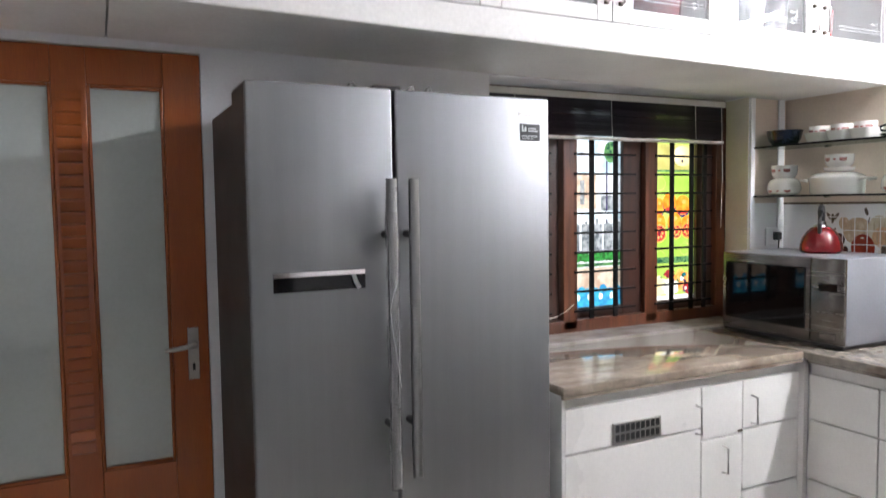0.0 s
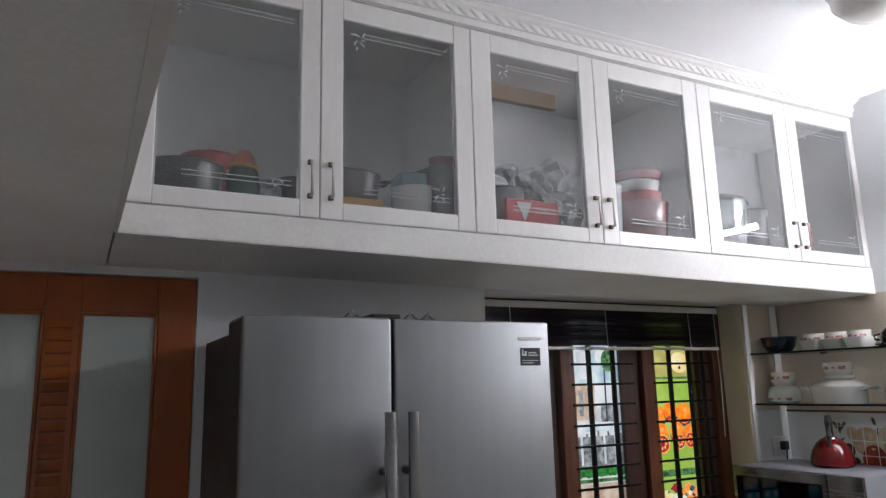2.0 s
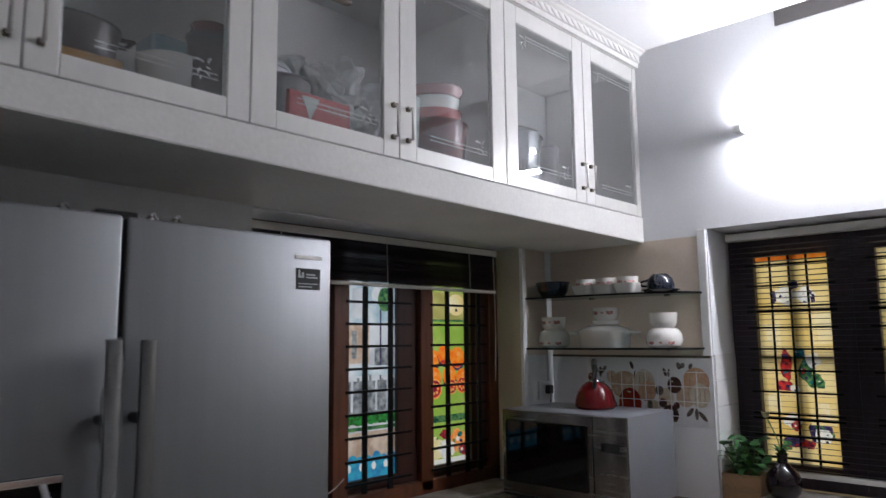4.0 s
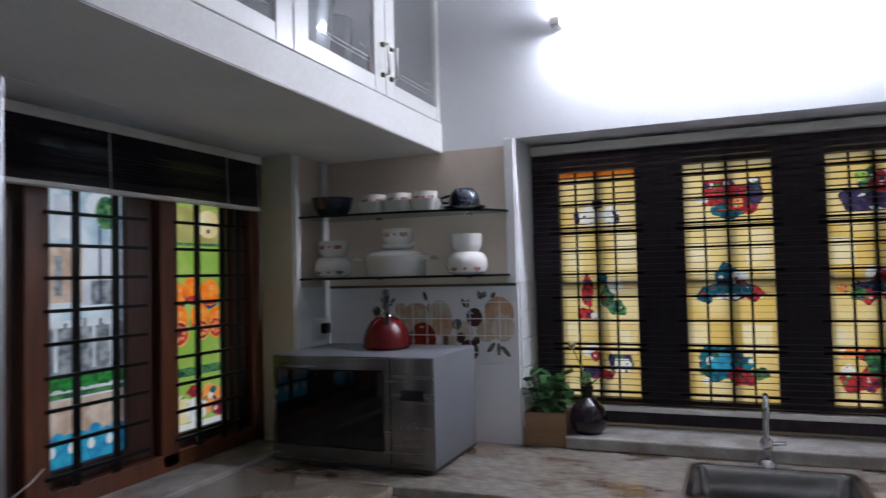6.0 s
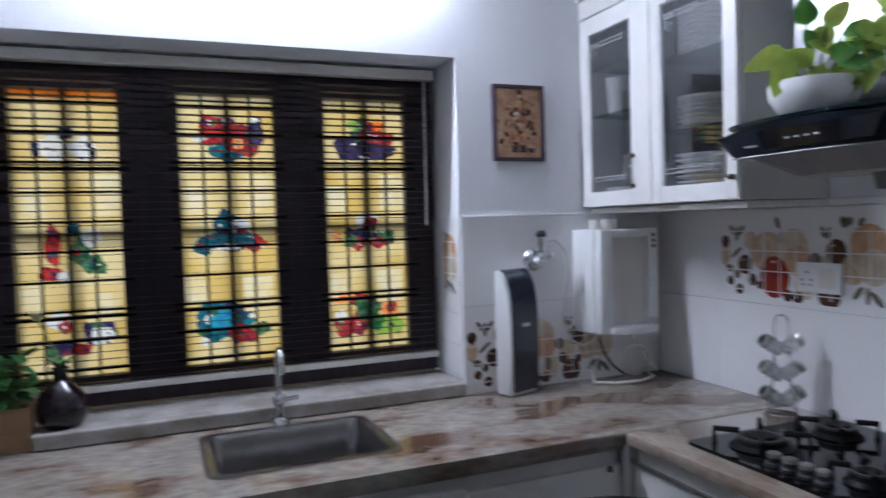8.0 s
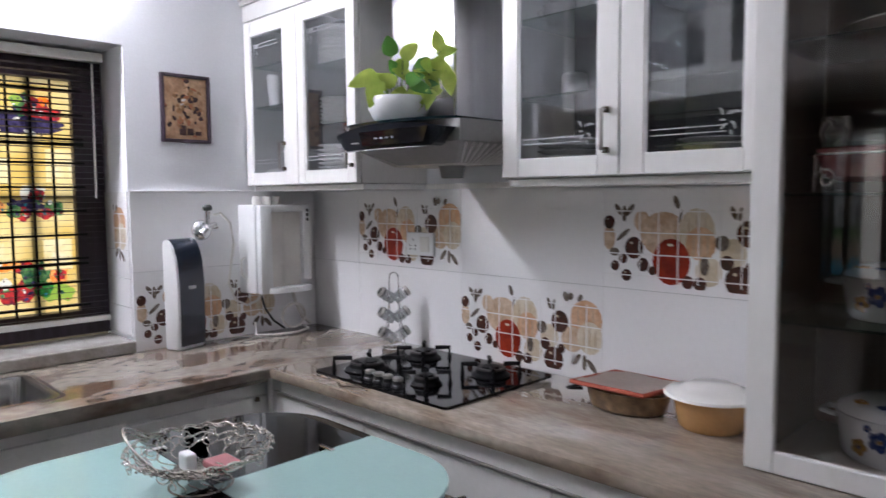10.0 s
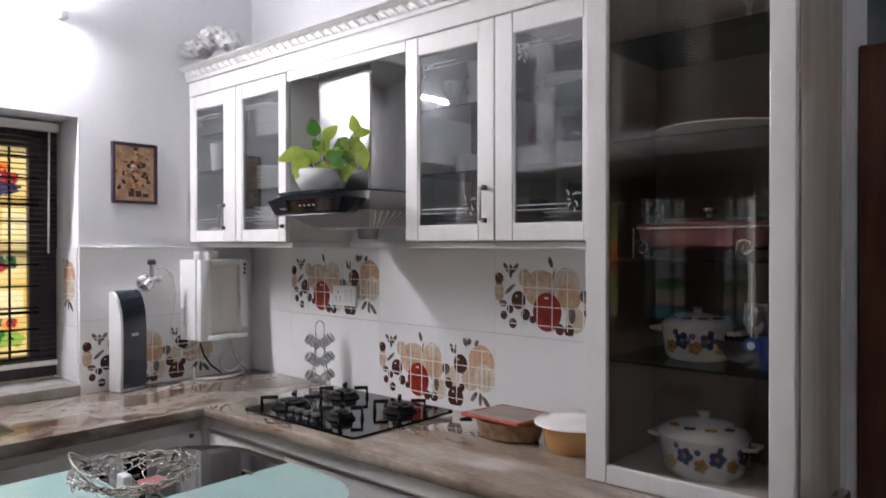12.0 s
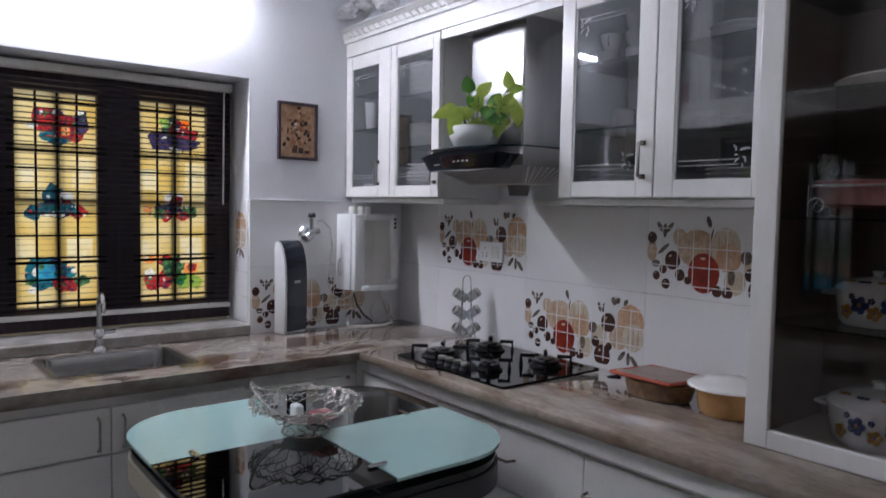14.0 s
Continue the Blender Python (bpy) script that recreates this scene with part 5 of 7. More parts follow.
# ---- low loft over the way in, level with the soffit ----
setting("loft", prism([(XW, YN - 0.001), (0.104, YN - 0.001), (0.104, 2.187), (0.085, 0.5), (0.085, YS - 0.2), (XW, YS - 0.2)], 1.986, ZC - 0.001), SOFFIT, "low white plastered loft underside by the door", "soffit")
setting("trim", prism([(0.1045, 2.184), (0.113, 2.184), (0.115, 0.5), (0.0855, 0.5)], 1.984, 2.62), CAB, "white edge board along the loft", "trim")
setting("wall_filler", box(2.523, 2.548, 2.132, 2.175, 0.0, 0.845), BASE, "white corner filler between the base cabinets", "trim")
setting("wall_filler", box(2.517, 2.548, 0.25, 0.285, 0.0, 0.845), BASE, "white corner filler between the base cabinets", "trim")
setting("trim", box(1.382, 1.396, NF - 0.006, YN - 0.02, 0.0, 0.845, 0.003), BASE, "white end panel beside the fridge", "trim")
# ventilation slot high on the east wall
slot = setting("vent_slot", box(XE - 0.004, XE - 0.0005, 0.75, 1.576, 2.762, 2.826), SIDE, "dark ventilation slot under the ceiling", "vent")
# way out to the south-west
bm = bmesh.new()
box(0.455, 0.557, YS - 0.205, YS - 0.115, 0, 1.984, 0.004, bm)
box(-1.2, 0.455, YS - 0.203, YS - 0.117, 1.90, 1.984, 0.004, bm)
setting("door_frame", bm, FRAMEWOOD, "dark brown wooden door frame", "door frame")
setting("wall_return", box(XW, -1.2, YS - 0.29, YS - 0.20, 0, ZC), WALL, "plain white wall beside the doorway", "wall")

# ---- lamps ----
tl = thing("tube_light", XE, 1.15, 2.36, "lit white fluorescent tube on its wall batten", "lamp")
part("batten", box(XE - 0.006, XE - 0.0005, 0.60, 1.70, 2.35, 2.37, 0.002), WHITEPL, tl)
part("tube", rod((XE - 0.052, 0.60, 2.36), (XE - 0.052, 1.70, 2.36), 0.0135, 16), glow("tube_glow", (0.955, 0.955, 1.02), TUBE), tl, "glowing tube", True)
for y in (0.575, 1.725):
    part("end_holder", box(XE - 0.070, XE - 0.001, y - 0.018, y + 0.018, 2.345, 2.378, 0.006), WHITEPL, tl, "white plastic tube holder")
dl_ = thing("ceiling_lamp", 2.22, 1.50, ZC, "round white glass bowl lamp on the ceiling, unlit", "lamp")
part("bowl", lathe([(0, -0.125), (0.06, -0.12), (0.11, -0.10), (0.145, -0.06), (0.15, -0.02), (0.14, -0.012)], 2.22, 1.50, ZC, 32), CHINA, dl_, "", True)
part("rim", lathe([(0.10, -0.001), (0.155, -0.001), (0.158, -0.016), (0.15, -0.022), (0.10, -0.022)], 2.22, 1.50, ZC, 32), SATIN, dl_, "", True)

# ---- sink and tap ----
sink = thing("sink", (SX0 + SX1) / 2, (SY0 + SY1) / 2, CT, "rectangular stainless steel sink basin set in the worktop", "sink")
bm = bmesh.new()
loops = []
for ins, z, r in ((-0.012, 0.0015, 0.035), (0.004, 0.002, 0.03), (0.010, -0.008, 0.03), (0.018, -0.15, 0.04), (0.05, -0.165, 0.04)):
    pts = round_rect(SX0 + ins, SX1 - ins, SY0 + ins, SY1 - ins, r, 6)
    loops.append([bm.verts.new((p[0], p[1], CT + z)) for p in pts])
for a, b in zip(loops, loops[1:]):
    for i in range(len(a)):
        bm.faces.new((a[i], a[(i + 1) % len(a)], b[(i + 1) % len(a)], b[i]))
bm.faces.new(loops[-1])
part("basin", bm, mat("sink_steel", (0.40, 0.39, 0.385), 0.2, 1.0, vary=0.06, scale=12, fine=80, bump=0.01), sink, "", True)
bm = bmesh.new()
rows_a = [[bm.verts.new((p[0], p[1], CT + 0.0012)) for p in round_rect(SX0 - o, SX1 + o, SY0 - o, SY1 + o, 0.04, 6)] for o in (0.009, 0.024)]
for i in range(len(rows_a[0])):
    j = (i + 1) % len(rows_a[0])
    bm.faces.new((rows_a[0][i], rows_a[0][j], rows_a[1][j], rows_a[1][i]))
part("seal", bm, mat("dark_brown_sealant", (0.05, 0.026, 0.016), 0.6, vary=0.3, scale=30), sink, "dark stained seal round the rim")
part("drain", lathe([(0, 0.002), (0.02, 0.002), (0.034, 0.004), (0.036, 0.0)], 2.835, 1.10, CT - 0.165, 20), CHROME, sink, "", True)
tap = thing("tap", 3.045, 1.11, CT, "chrome swan-neck tap behind the sink", "tap")
part("body", lathe([(0, 0), (0.026, 0), (0.024, 0.012), (0.016, 0.02), (0.014, 0.05), (0.019, 0.056), (0.019, 0.075), (0.012, 0.085), (0, 0.087)], 3.045, 1.11, CT + 0.001, 20), CHROME, tap, "", True)
pts = [(3.045, 1.11, CT + 0.08), (3.045, 1.11, CT + 0.17)] + [(3.045 - 0.032 + 0.032 * math.cos(a * 0.314), 1.11, CT + 0.175 + 0.045 * math.sin(a * 0.314)) for a in range(11)] + [(2.981, 1.11, CT + 0.155)]
part("spout", tube(pts, 0.0095, 12), CHROME, tap, "", True)
part("lever", tube([(3.045, 1.11, CT + 0.066), (3.04, 1.085, CT + 0.07), (3.035, 1.055, CT + 0.074)], 0.006, 8), CHROME, tap, "", True)

# ---- microwave and kettle ----
mw = thing("microwave", 2.83, 2.34, CT, "silver-grey microwave oven with a black glass door", "microwave")
part("casing", box(2.645, 3.02, 2.046, 2.630, 0.895, 1.238, 0.006), mat("silver_paint", (0.25, 0.26, 0.29), 0.38, 0.3, vary=0.04), mw, "silver painted casing", True)
FRONT = mat("microwave_steel", (0.21, 0.198, 0.19), 0.26, 0.85, vary=0.05, fine=60, stretch=(10, 0.5, 10))
md = part("door", box(2.628, 2.645, 2.192, 2.632, 0.898, 1.236, 0.004), FRONT, mw, "", True)
part("door_window", box(2.6255, 2.6285, 2.212, 2.612, 0.945, 1.195, 0.004), BLACKGLASS, md, "black glass window")
mp = part("control_panel", box(2.628, 2.645, 2.045, 2.189, 0.898, 1.236, 0.004), FRONT, mw, "", True)
part("display", box(2.6265, 2.6285, 2.075, 2.155, 1.105, 1.138, 0.001), BLACKGLASS, mp)
for k, z in enumerate((1.06, 1.02, 0.98)):
    for y in (2.085, 2.115, 2.145):
        part("button", lathe([(0, 0), (0.006, 0), (0.006, 0.001), (0, 0.001)], 0, 0, 0, 10), FRONT, mp).matrix_local = Matrix.Translation((2.6282, y, z)) @ Matrix.Rotation(radians(-90), 4, "Y")
part("open_button", box(2.6266, 2.6285, 2.08, 2.15, 0.912, 0.94, 0.003), FRONT, mp)
# black box in place of the shade in the gap between the feet
part("base_strip", box(2.634, 3.015, 2.05, 2.626, 0.8855, 0.8965), BLACKPL, mw, "black filler for the shaded gap under the casing")
for x in (2.68, 2.98):
    for y in (2.09, 2.59):
        part("foot", lathe([(0, 0), (0.012, 0), (0.012, 0.016), (0, 0.016)], x, y, CT, 10), BLACKPL, mw)
KX, KY = 2.86, 2.315
kt = thing("kettle", KX, KY, 1.239, "glossy red enamel kettle with a black handle on the microwave", "kettle")
part("body", lathe([(0, 0), (0.076, 0), (0.084, 0.010), (0.083, 0.034), (0.074, 0.066), (0.056, 0.094), (0.036, 0.110), (0.028, 0.113)], KX, KY, 1.239, 32), REDEN, kt, "", True)
part("lid", lathe([(0.032, 0.110), (0.028, 0.117), (0.012, 0.122), (0.008, 0.126), (0.012, 0.136), (0, 0.141)], KX, KY, 1.239, 20), CHROME, kt, "", True)
part("handle", tube([(KX + 0.86 * d, KY + 0.5 * d, z) for d, z in ((-0.056, 1.315), (-0.058, 1.365), (-0.042, 1.415), (0.0, 1.433), (0.042, 1.415), (0.058, 1.365), (0.056, 1.315))], [0.008, 0.009, 0.012, 0.014, 0.012, 0.009, 0.008], 10), BLACKPL, kt, "", True)
part("spout", tube([(KX + 0.06, KY + 0.03, 1.29), (KX + 0.09, KY + 0.045, 1.315), (KX + 0.105, KY + 0.052, 1.335)], [0.017, 0.012, 0.010], 10), CHROME, kt, "", True)

# ---- glass corner shelves and their crockery ----


def glass_shelf(z, label):
    s = thing("wall_shelf", 3.0, 2.3, z, label, "shelf", "corner shelves")
    p = part("glass_board", prism([(XE - 0.004, 2.684), (2.875, 2.684), (2.88, 2.45), (2.895, 2.25), (2.93, 2.08), (2.985, 1.975), (3.05, 1.935), (XE - 0.004, 1.932)], z - 0.008, z), SHELFGLASS, s, "greenish glass board")
    p.visible_shadow = False
    pts = [(2.875, 2.684), (2.88, 2.45), (2.895, 2.25), (2.93, 2.08), (2.985, 1.975), (3.05, 1.935), (3.096, 1.932)]
    part("edge_strip", tube([(x, y, z - 0.004) for x, y in pts], 0.0045, 6), IRON, s, "dark shelf edge")
    for y in (2.08, 2.45):
        part("clip", box(XE - 0.03, XE - 0.0045, y - 0.01, y + 0.01, z - 0.014, z - 0.0085, 0.002), CHROME, s)


glass_shelf(1.49, "lower green glass corner shelf with white bowls")
glass_shelf(1.72, "upper green glass corner shelf with cups")
setting("trim", box(XE - 0.012, XE - 0.001, 1.91, 2.69, 1.446, 1.456), BRONZE, "thin dark strip along the tile edge", "trim")


def bowl(x, y, z, r, h, material, label, category="bowl", group="shelf crockery", lip=0.004, foot=0.72, prints=True, over=False):
    b = thing(category.replace(" ", "_"), x, y, z, label, category, group)
    prof = [(0, 0), (r * foot, 0), (r * (foot + 0.03), h * 0.06), (r * 0.90, h * 0.20), (r * 0.97, h * 0.42), (r * 0.99, h * 0.8), (r, h), (r - lip, h), (r * 0.92, h * 0.6), (r * 0.7, h * 0.22), (0, h * 0.18)]
    if over:
        prof = [(0, 0.001), (r * 0.6, 0), (r * 0.9, h * 0.12), (r, h * 0.36), (r * 0.97, h * 0.66), (r * 0.86, h * 0.88), (r * 0.72, h * 0.97), (r * 0.66, h), (0, h)]
    part("body", lathe(prof, x, y, z, 28), material, b, "", True)
    if prints:
        for k in range(4):
            a = 2.2 + k * 0.6
            bm = bmesh.new()
            bmesh.ops.create_icosphere(bm, subdivisions=1, radius=1, matrix=Matrix.Translation((x + r * 0.955 * math.cos(a), y + r * 0.955 * math.sin(a), z + h * (0.3 if over else 0.62))) @ Matrix.Rotation(a, 4, "Z") @ Matrix.Diagonal((0.002, 0.017 if k % 2 else 0.009, 0.013 if k % 2 else 0.008, 1)))
            part("rose_print", bm, PINKPRINT, b)
    return b


bowl(2.985, 2.60, 1.49, 0.074, 0.078, CHINA, "white rose-print bowl turned over under a cup", over=True, foot=0.62)
bowl(2.985, 2.60, 1.569, 0.057, 0.06, CHINA, "small white rose-print bowl stacked on another")
bowl(2.985, 2.055, 1.49, 0.074, 0.080, CHINA, "white rose-print bowl turned over beside the tureen", over=True, foot=0.62)
bowl(2.985, 2.055, 1.571, 0.056, 0.062, CHINA, "small white porcelain bowl stacked on another", prints=False, foot=0.75)
tn = thing("tureen", 2.985, 2.335, 1.49, "wide white ribbed porcelain casserole with two handles", "casserole", "shelf crockery")
part("body", lathe([(0, 0), (0.112, 0), (0.117, 0.008), (0.119, 0.055), (0.124, 0.062), (0.124, 0.074), (0.119, 0.076), (0.1, 0.02), (0, 0.012)], 2.985, 2.335, 1.49, 36, None, 0.72, 1.0), CHINA, tn, "", True)
part("lid", lathe([(0.118, 0.077), (0.105, 0.086), (0.07, 0.096), (0, 0.098)], 2.985, 2.335, 1.49, 36, None, 0.72, 1.0), CHINA, tn, "", True)
for s in (-1, 1):
    y = 2.335 + s * 0.122
    part("handle", tube([(2.955, y, 1.55), (2.95, y + s * 0.03, 1.556), (3.02, y + s * 0.03, 1.556), (3.015, y, 1.55)], 0.006, 8), CHINA, tn, "", True)
bowl(2.985, 2.325, 1.589, 0.062, 0.018, CHINA, "white porcelain saucer on the casserole", "saucer", prints=False)
bowl(2.985, 2.325, 1.608, 0.058, 0.055, CHINA, "white flower-print bowl on a saucer")


def cup(x, y, z, material, label, turn=0.0, r=0.036, h=0.05, upside=False, group="shelf crockery"):
    c = thing("cup", x, y, z, label, "cup", group)
    prof = [(0, 0), (r * 0.6, 0), (r * 0.7, 0.006), (r * 0.95, h * 0.5), (r, h), (r - 0.003, h), (r * 0.8, 0.012), (0, 0.01)]
    if upside:
        prof = [(q, h - k) for q, k in prof]
    part("body", lathe(prof, x, y, z, 20), material, c, "", True)
    d = Vector((math.cos(turn), math.sin(turn), 0))
    pts = [Vector((x, y, z)) + d * (r * 0.9 + 0.018 * math.sin(k * 0.52)) + Vector((0, 0, h * (0.2 + 0.62 * k / 6))) for k in range(7)]
    part("handle", tube(pts, 0.0035, 6), material, c, "", True)
    return c


nv = thing("bowl", 2.97, 2.59, 1.72, "dark navy enamel bowl at the corner end of the shelf", "bowl", "shelf crockery")
part("body", lathe([(0, 0), (0.05, 0), (0.07, 0.03), (0.078, 0.066), (0.082, 0.07), (0.078, 0.071), (0.06, 0.02), (0, 0.01)], 2.97, 2.59, 1.72, 28), NAVY, nv, "", True)
tr = thing("egg_tray", 2.985, 2.315, 1.72, "white porcelain serving tray with three compartments", "tray", "shelf crockery")
for k in range(3):
    y = 2.315 + (k - 1) * 0.105
    bm = bmesh.new()
    for ins, z in ((0.012, 0), (0.0, 0.045), (0.004, 0.046), (0.016, 0.008)):
        pts = round_rect(2.93 + ins, 3.04 - ins, y - 0.051 + ins, y + 0.051 - ins, 0.02, 4)
        ring = [bm.verts.new((p[0], p[1], 1.72 + z)) for p in pts]
        if ins == 0.012:
            bm.faces.new(ring)
        else:
            for i in range(len(ring)):
                bm.faces.new((prev[i], prev[(i + 1) % len(ring)], ring[(i + 1) % len(ring)], ring[i]))
        prev = ring
    bm.faces.new(prev)
    part("compartment", bm, CHINA, tr, "", True)
for k in range(3):
    bowl(2.985, 2.315 + (k - 1) * 0.105, 1.731, 0.045, 0.062, CHINA, "small white rose-print cup in the serving tray", "ramekin")
nc = thing("cup", 2.985, 2.06, 1.72, "navy enamel cup turned over on its saucer", "cup", "shelf crockery")
part("saucer", lathe([(0, 0), (0.06, 0), (0.078, 0.008), (0.078, 0.011), (0.055, 0.005), (0, 0.005)], 2.985, 2.06, 1.72, 28), NAVY, nc, "", True)
part("body", lathe([(0.056, 0.011), (0.057, 0.03), (0.05, 0.055), (0.036, 0.07), (0.03, 0.075), (0, 0.075)], 2.985, 2.06, 1.72, 28), NAVY, nc, "", True)
part("handle", tube([(2.985, 2.112, 1.745), (2.985, 2.145, 1.75), (2.985, 2.15, 1.765), (2.985, 2.105, 1.775)], 0.005, 8), NAVY, nc, "", True)
plug = thing("wall_socket", 3.0, YN - 0.01, 1.29, "white wall socket with a black plug", "socket")
part("plate", box(2.955, 3.045, YN - 0.018, YN - 0.0085, 1.25, 1.335, 0.003), WHITEPL, plug)
part("plug", box(3.0, 3.035, YN - 0.045, YN - 0.018, 1.275, 1.315, 0.005), BLACKPL, plug)
part("cable", tube([(3.018, YN - 0.04, 1.275), (3.02, YN - 0.035, 1.22), (3.0, YN - 0.03, 1.1), (3.03, YN - 0.025, 0.95)], 0.0035, 6), BLACKPL, plug)
cd = thing("cable_duct", 3.055, YN - 0.01, 1.34, "white plastic cable duct up the wall", "cable duct")
part("cover", box(3.035, 3.078, YN - 0.016, YN - 0.0085, 1.336, 1.95, 0.003), WHITEPL, cd)

# ---- plants and vase on the window sill ----


def leaf_mesh(bm, base, direction, length, width, droop, rnd_, fold=0.18, across=None):
    d = Vector(direction).normalized()
    s = d.cross(Vector((0, 0, 1)))
    s = s.normalized() if s.length > 0.05 else Vector((1, 0, 0))
    s = across or s
    up = s.cross(d).normalized()
    n = 8
    rows_ = []
    for i in range(n + 1):
        f = i / n
        w = width * (math.sin(math.pi * f ** 0.6) ** 0.75 if 0 < f < 1 else 0.0)
        c = Vector(base) + d * length * f - Vector((0, 0, 1)) * droop * length * f * f
        if w < 1e-4:
            rows_.append([bm.verts.new(c)])
        else:
            rows_.append([bm.verts.new(c - s * w + up * w * fold), bm.verts.new(c), bm.verts.new(c + s * w + up * w * fold)])
    for a, b in zip(rows_, rows_[1:]):
        if len(a) == 1:
            bm.faces.new((a[0], b[0], b[1]))
            bm.faces.new((a[0], b[1], b[2]))
        elif len(b) == 1:
            bm.faces.new((a[0], a[1], b[0]))
            bm.faces.new((a[1], a[2], b[0]))
        else:
            bm.faces.new((a[0], a[1], b[1], b[0]))
            bm.faces.new((a[1], a[2], b[2], b[1]))


pl = thing("potted_plant", 3.15, 1.81, 0.8805, "bushy dark green houseplant in a wooden box", "plant")
bm = bmesh.new()
for q in ((3.09, 3.098, 1.746, 1.892), (3.202, 3.21, 1.746, 1.892), (3.098, 3.202, 1.746, 1.753), (3.098, 3.202, 1.885, 1.892)):
    box(*q, 0.881, 0.998, 0.002, bm)
box(3.098, 3.202, 1.753, 1.885, 0.881, 0.889, bm=bm)
part("planter_box", bm, WOODBOX, pl, "light wooden planter box")
part("soil", box(3.0985, 3.2015, 1.7535, 1.8845, 0.8895, 0.985), SOIL, pl)
rr = random.Random(11)
for k in range(64):
    a = rr.uniform(0, 6.28)
    b0 = Vector((3.15 + rr.uniform(-0.03, 0.03), 1.815 + rr.uniform(-0.045, 0.045), 0.984))
    tip = b0 + Vector((0.05 * math.cos(a) - 0.02, 0.045 * math.sin(a), rr.uniform(0.02, 0.145)))
    tip.y = min(max(tip.y, 1.755), 1.88)
    bm = bmesh.new()
    dx = Vector((math.cos(a) - 0.25, 0.8 * math.sin(a), rr.uniform(0.0, 0.9)))
    if tip.y + dx.y * 0.05 > 1.9:
        dx.y = -abs(dx.y)
    leaf_mesh(bm, tip, dx, rr.uniform(0.045, 0.07), rr.uniform(0.013, 0.021), rr.uniform(0.1, 0.5), rr)
    lf = part("leaf", bm, LEAF, pl, "", "all")
    if k % 2 == 0:
        part("stem", tube([b0, (b0 + tip) / 2 + Vector((0, 0, 0.01)), tip], 0.0018, 5), STEM, pl)
vs = thing("vase", 3.145, 1.675, 0.9255, "dark plum glass bulb vase holding a pale flower", "vase")
part("body", lathe([(0, 0), (0.046, 0), (0.060, 0.02), (0.065, 0.05), (0.058, 0.085), (0.036, 0.11), (0.02, 0.125), (0.018, 0.15), (0.024, 0.16), (0.021, 0.16), (0.014, 0.15), (0, 0.12)], 3.145, 1.675, 0.9255, 30), PLUM, vs, "", True)
part("stem", tube([(3.145, 1.675, 1.06), (3.145, 1.685, 1.13), (3.145, 1.71, 1.19), (3.14, 1.725, 1.225)], 0.0025, 6), STEM, vs)
for k in range(5):
    bm = bmesh.new()
    a = k * 1.257
    leaf_mesh(bm, (3.14, 1.725, 1.215), (0.5 * math.cos(a), 0.5 * math.sin(a), 0.9), 0.04, 0.012, 0.2, rr)
    part("petal", bm, mat("cream_petal", (0.62, 0.58, 0.36), 0.5) if k == 0 else bpy.data.materials["cream_petal"], vs, "", "all")
for k in range(7):
    a = k * 0.9
    bm = bmesh.new()
    leaf_mesh(bm, (3.145, 1.675, 1.075), (math.cos(a), math.sin(a), 1.3), 0.085, 0.009, 0.35, rr)
    part("leaf", bm, LEAF, vs, "", "all")

# ---- things in the south-east corner ----
pa = thing("water_dispenser", 3.033, 0.336, CT, "slim white and black countertop appliance with a curved top", "appliance")
curve = [(-0.035 + 0.056 * (1 - math.cos(radians(q))), 0.255 + 0.150 * math.sin(radians(q))) for q in range(10, 91, 10)]
turn = Matrix.Translation((3.036, 0.336, CT + 0.001)) @ Matrix.Rotation(radians(17), 4, "Z")
bm = prism([(0.034, 0), (-0.034, 0), (-0.037, 0.12), (-0.037, 0.24)] + curve + [(0.031, 0.399), (0.036, 0.37)], -0.062, 0.062, "y", bev=0.007)
bmesh.ops.transform(bm, matrix=turn, verts=bm.verts)
part("body", bm, WHITEPL, pa, "white glossy side shells", True)
bm = prism([(-0.030, 0.012), (-0.0365, 0.012), (-0.0405, 0.12), (-0.0405, 0.24)] + [(x - 0.0035, z + 0.002) for x, z in curve] + [(0.02, 0.395), (-0.028, 0.24)], -0.063, 0.050, "y")
bmesh.ops.transform(bm, matrix=turn, verts=bm.verts)
pf = part("front_panel", bm, mat("navy_gloss_panel", (0.012, 0.018, 0.034), 0.14, vary=0.03, coat=0.3), pa, "dark navy gloss front", True)
bm = box(-0.0418, -0.0400, -0.022, 0.012, 0.222, 0.234)
bmesh.ops.transform(bm, matrix=turn, verts=bm.verts)
part("badge", bm, ETCH, pf)

wp = thing("water_purifier", 3.02, -0.07, 1.055, "white wall-mounted water purifier with an open tray", "water purifier")
W0, W1, WF = -0.184, 0.052, 2.958
bm = prism([(XE - 0.011, W0 + 0.008), (XE - 0.011, 0.078), (WF + 0.034, W1 + 0.008), (WF + 0.034, W0)], 1.056, 1.408, bev=0.005)
part("housing", bm, WHITEPL, wp, "white plastic housing", True)
bm = bmesh.new()
box(WF, WF + 0.033, W1 - 0.052, W1 + 0.002, 1.056, 1.408, 0.006, bm)
box(WF, WF + 0.033, W0, W0 + 0.040, 1.10, 1.408, 0.006, bm)
box(WF + 0.001, WF + 0.033, W0 + 0.040, W1 - 0.052, 1.380, 1.407, 0.004, bm)
part("front_frame", bm, WHITEPL, wp, "", True)
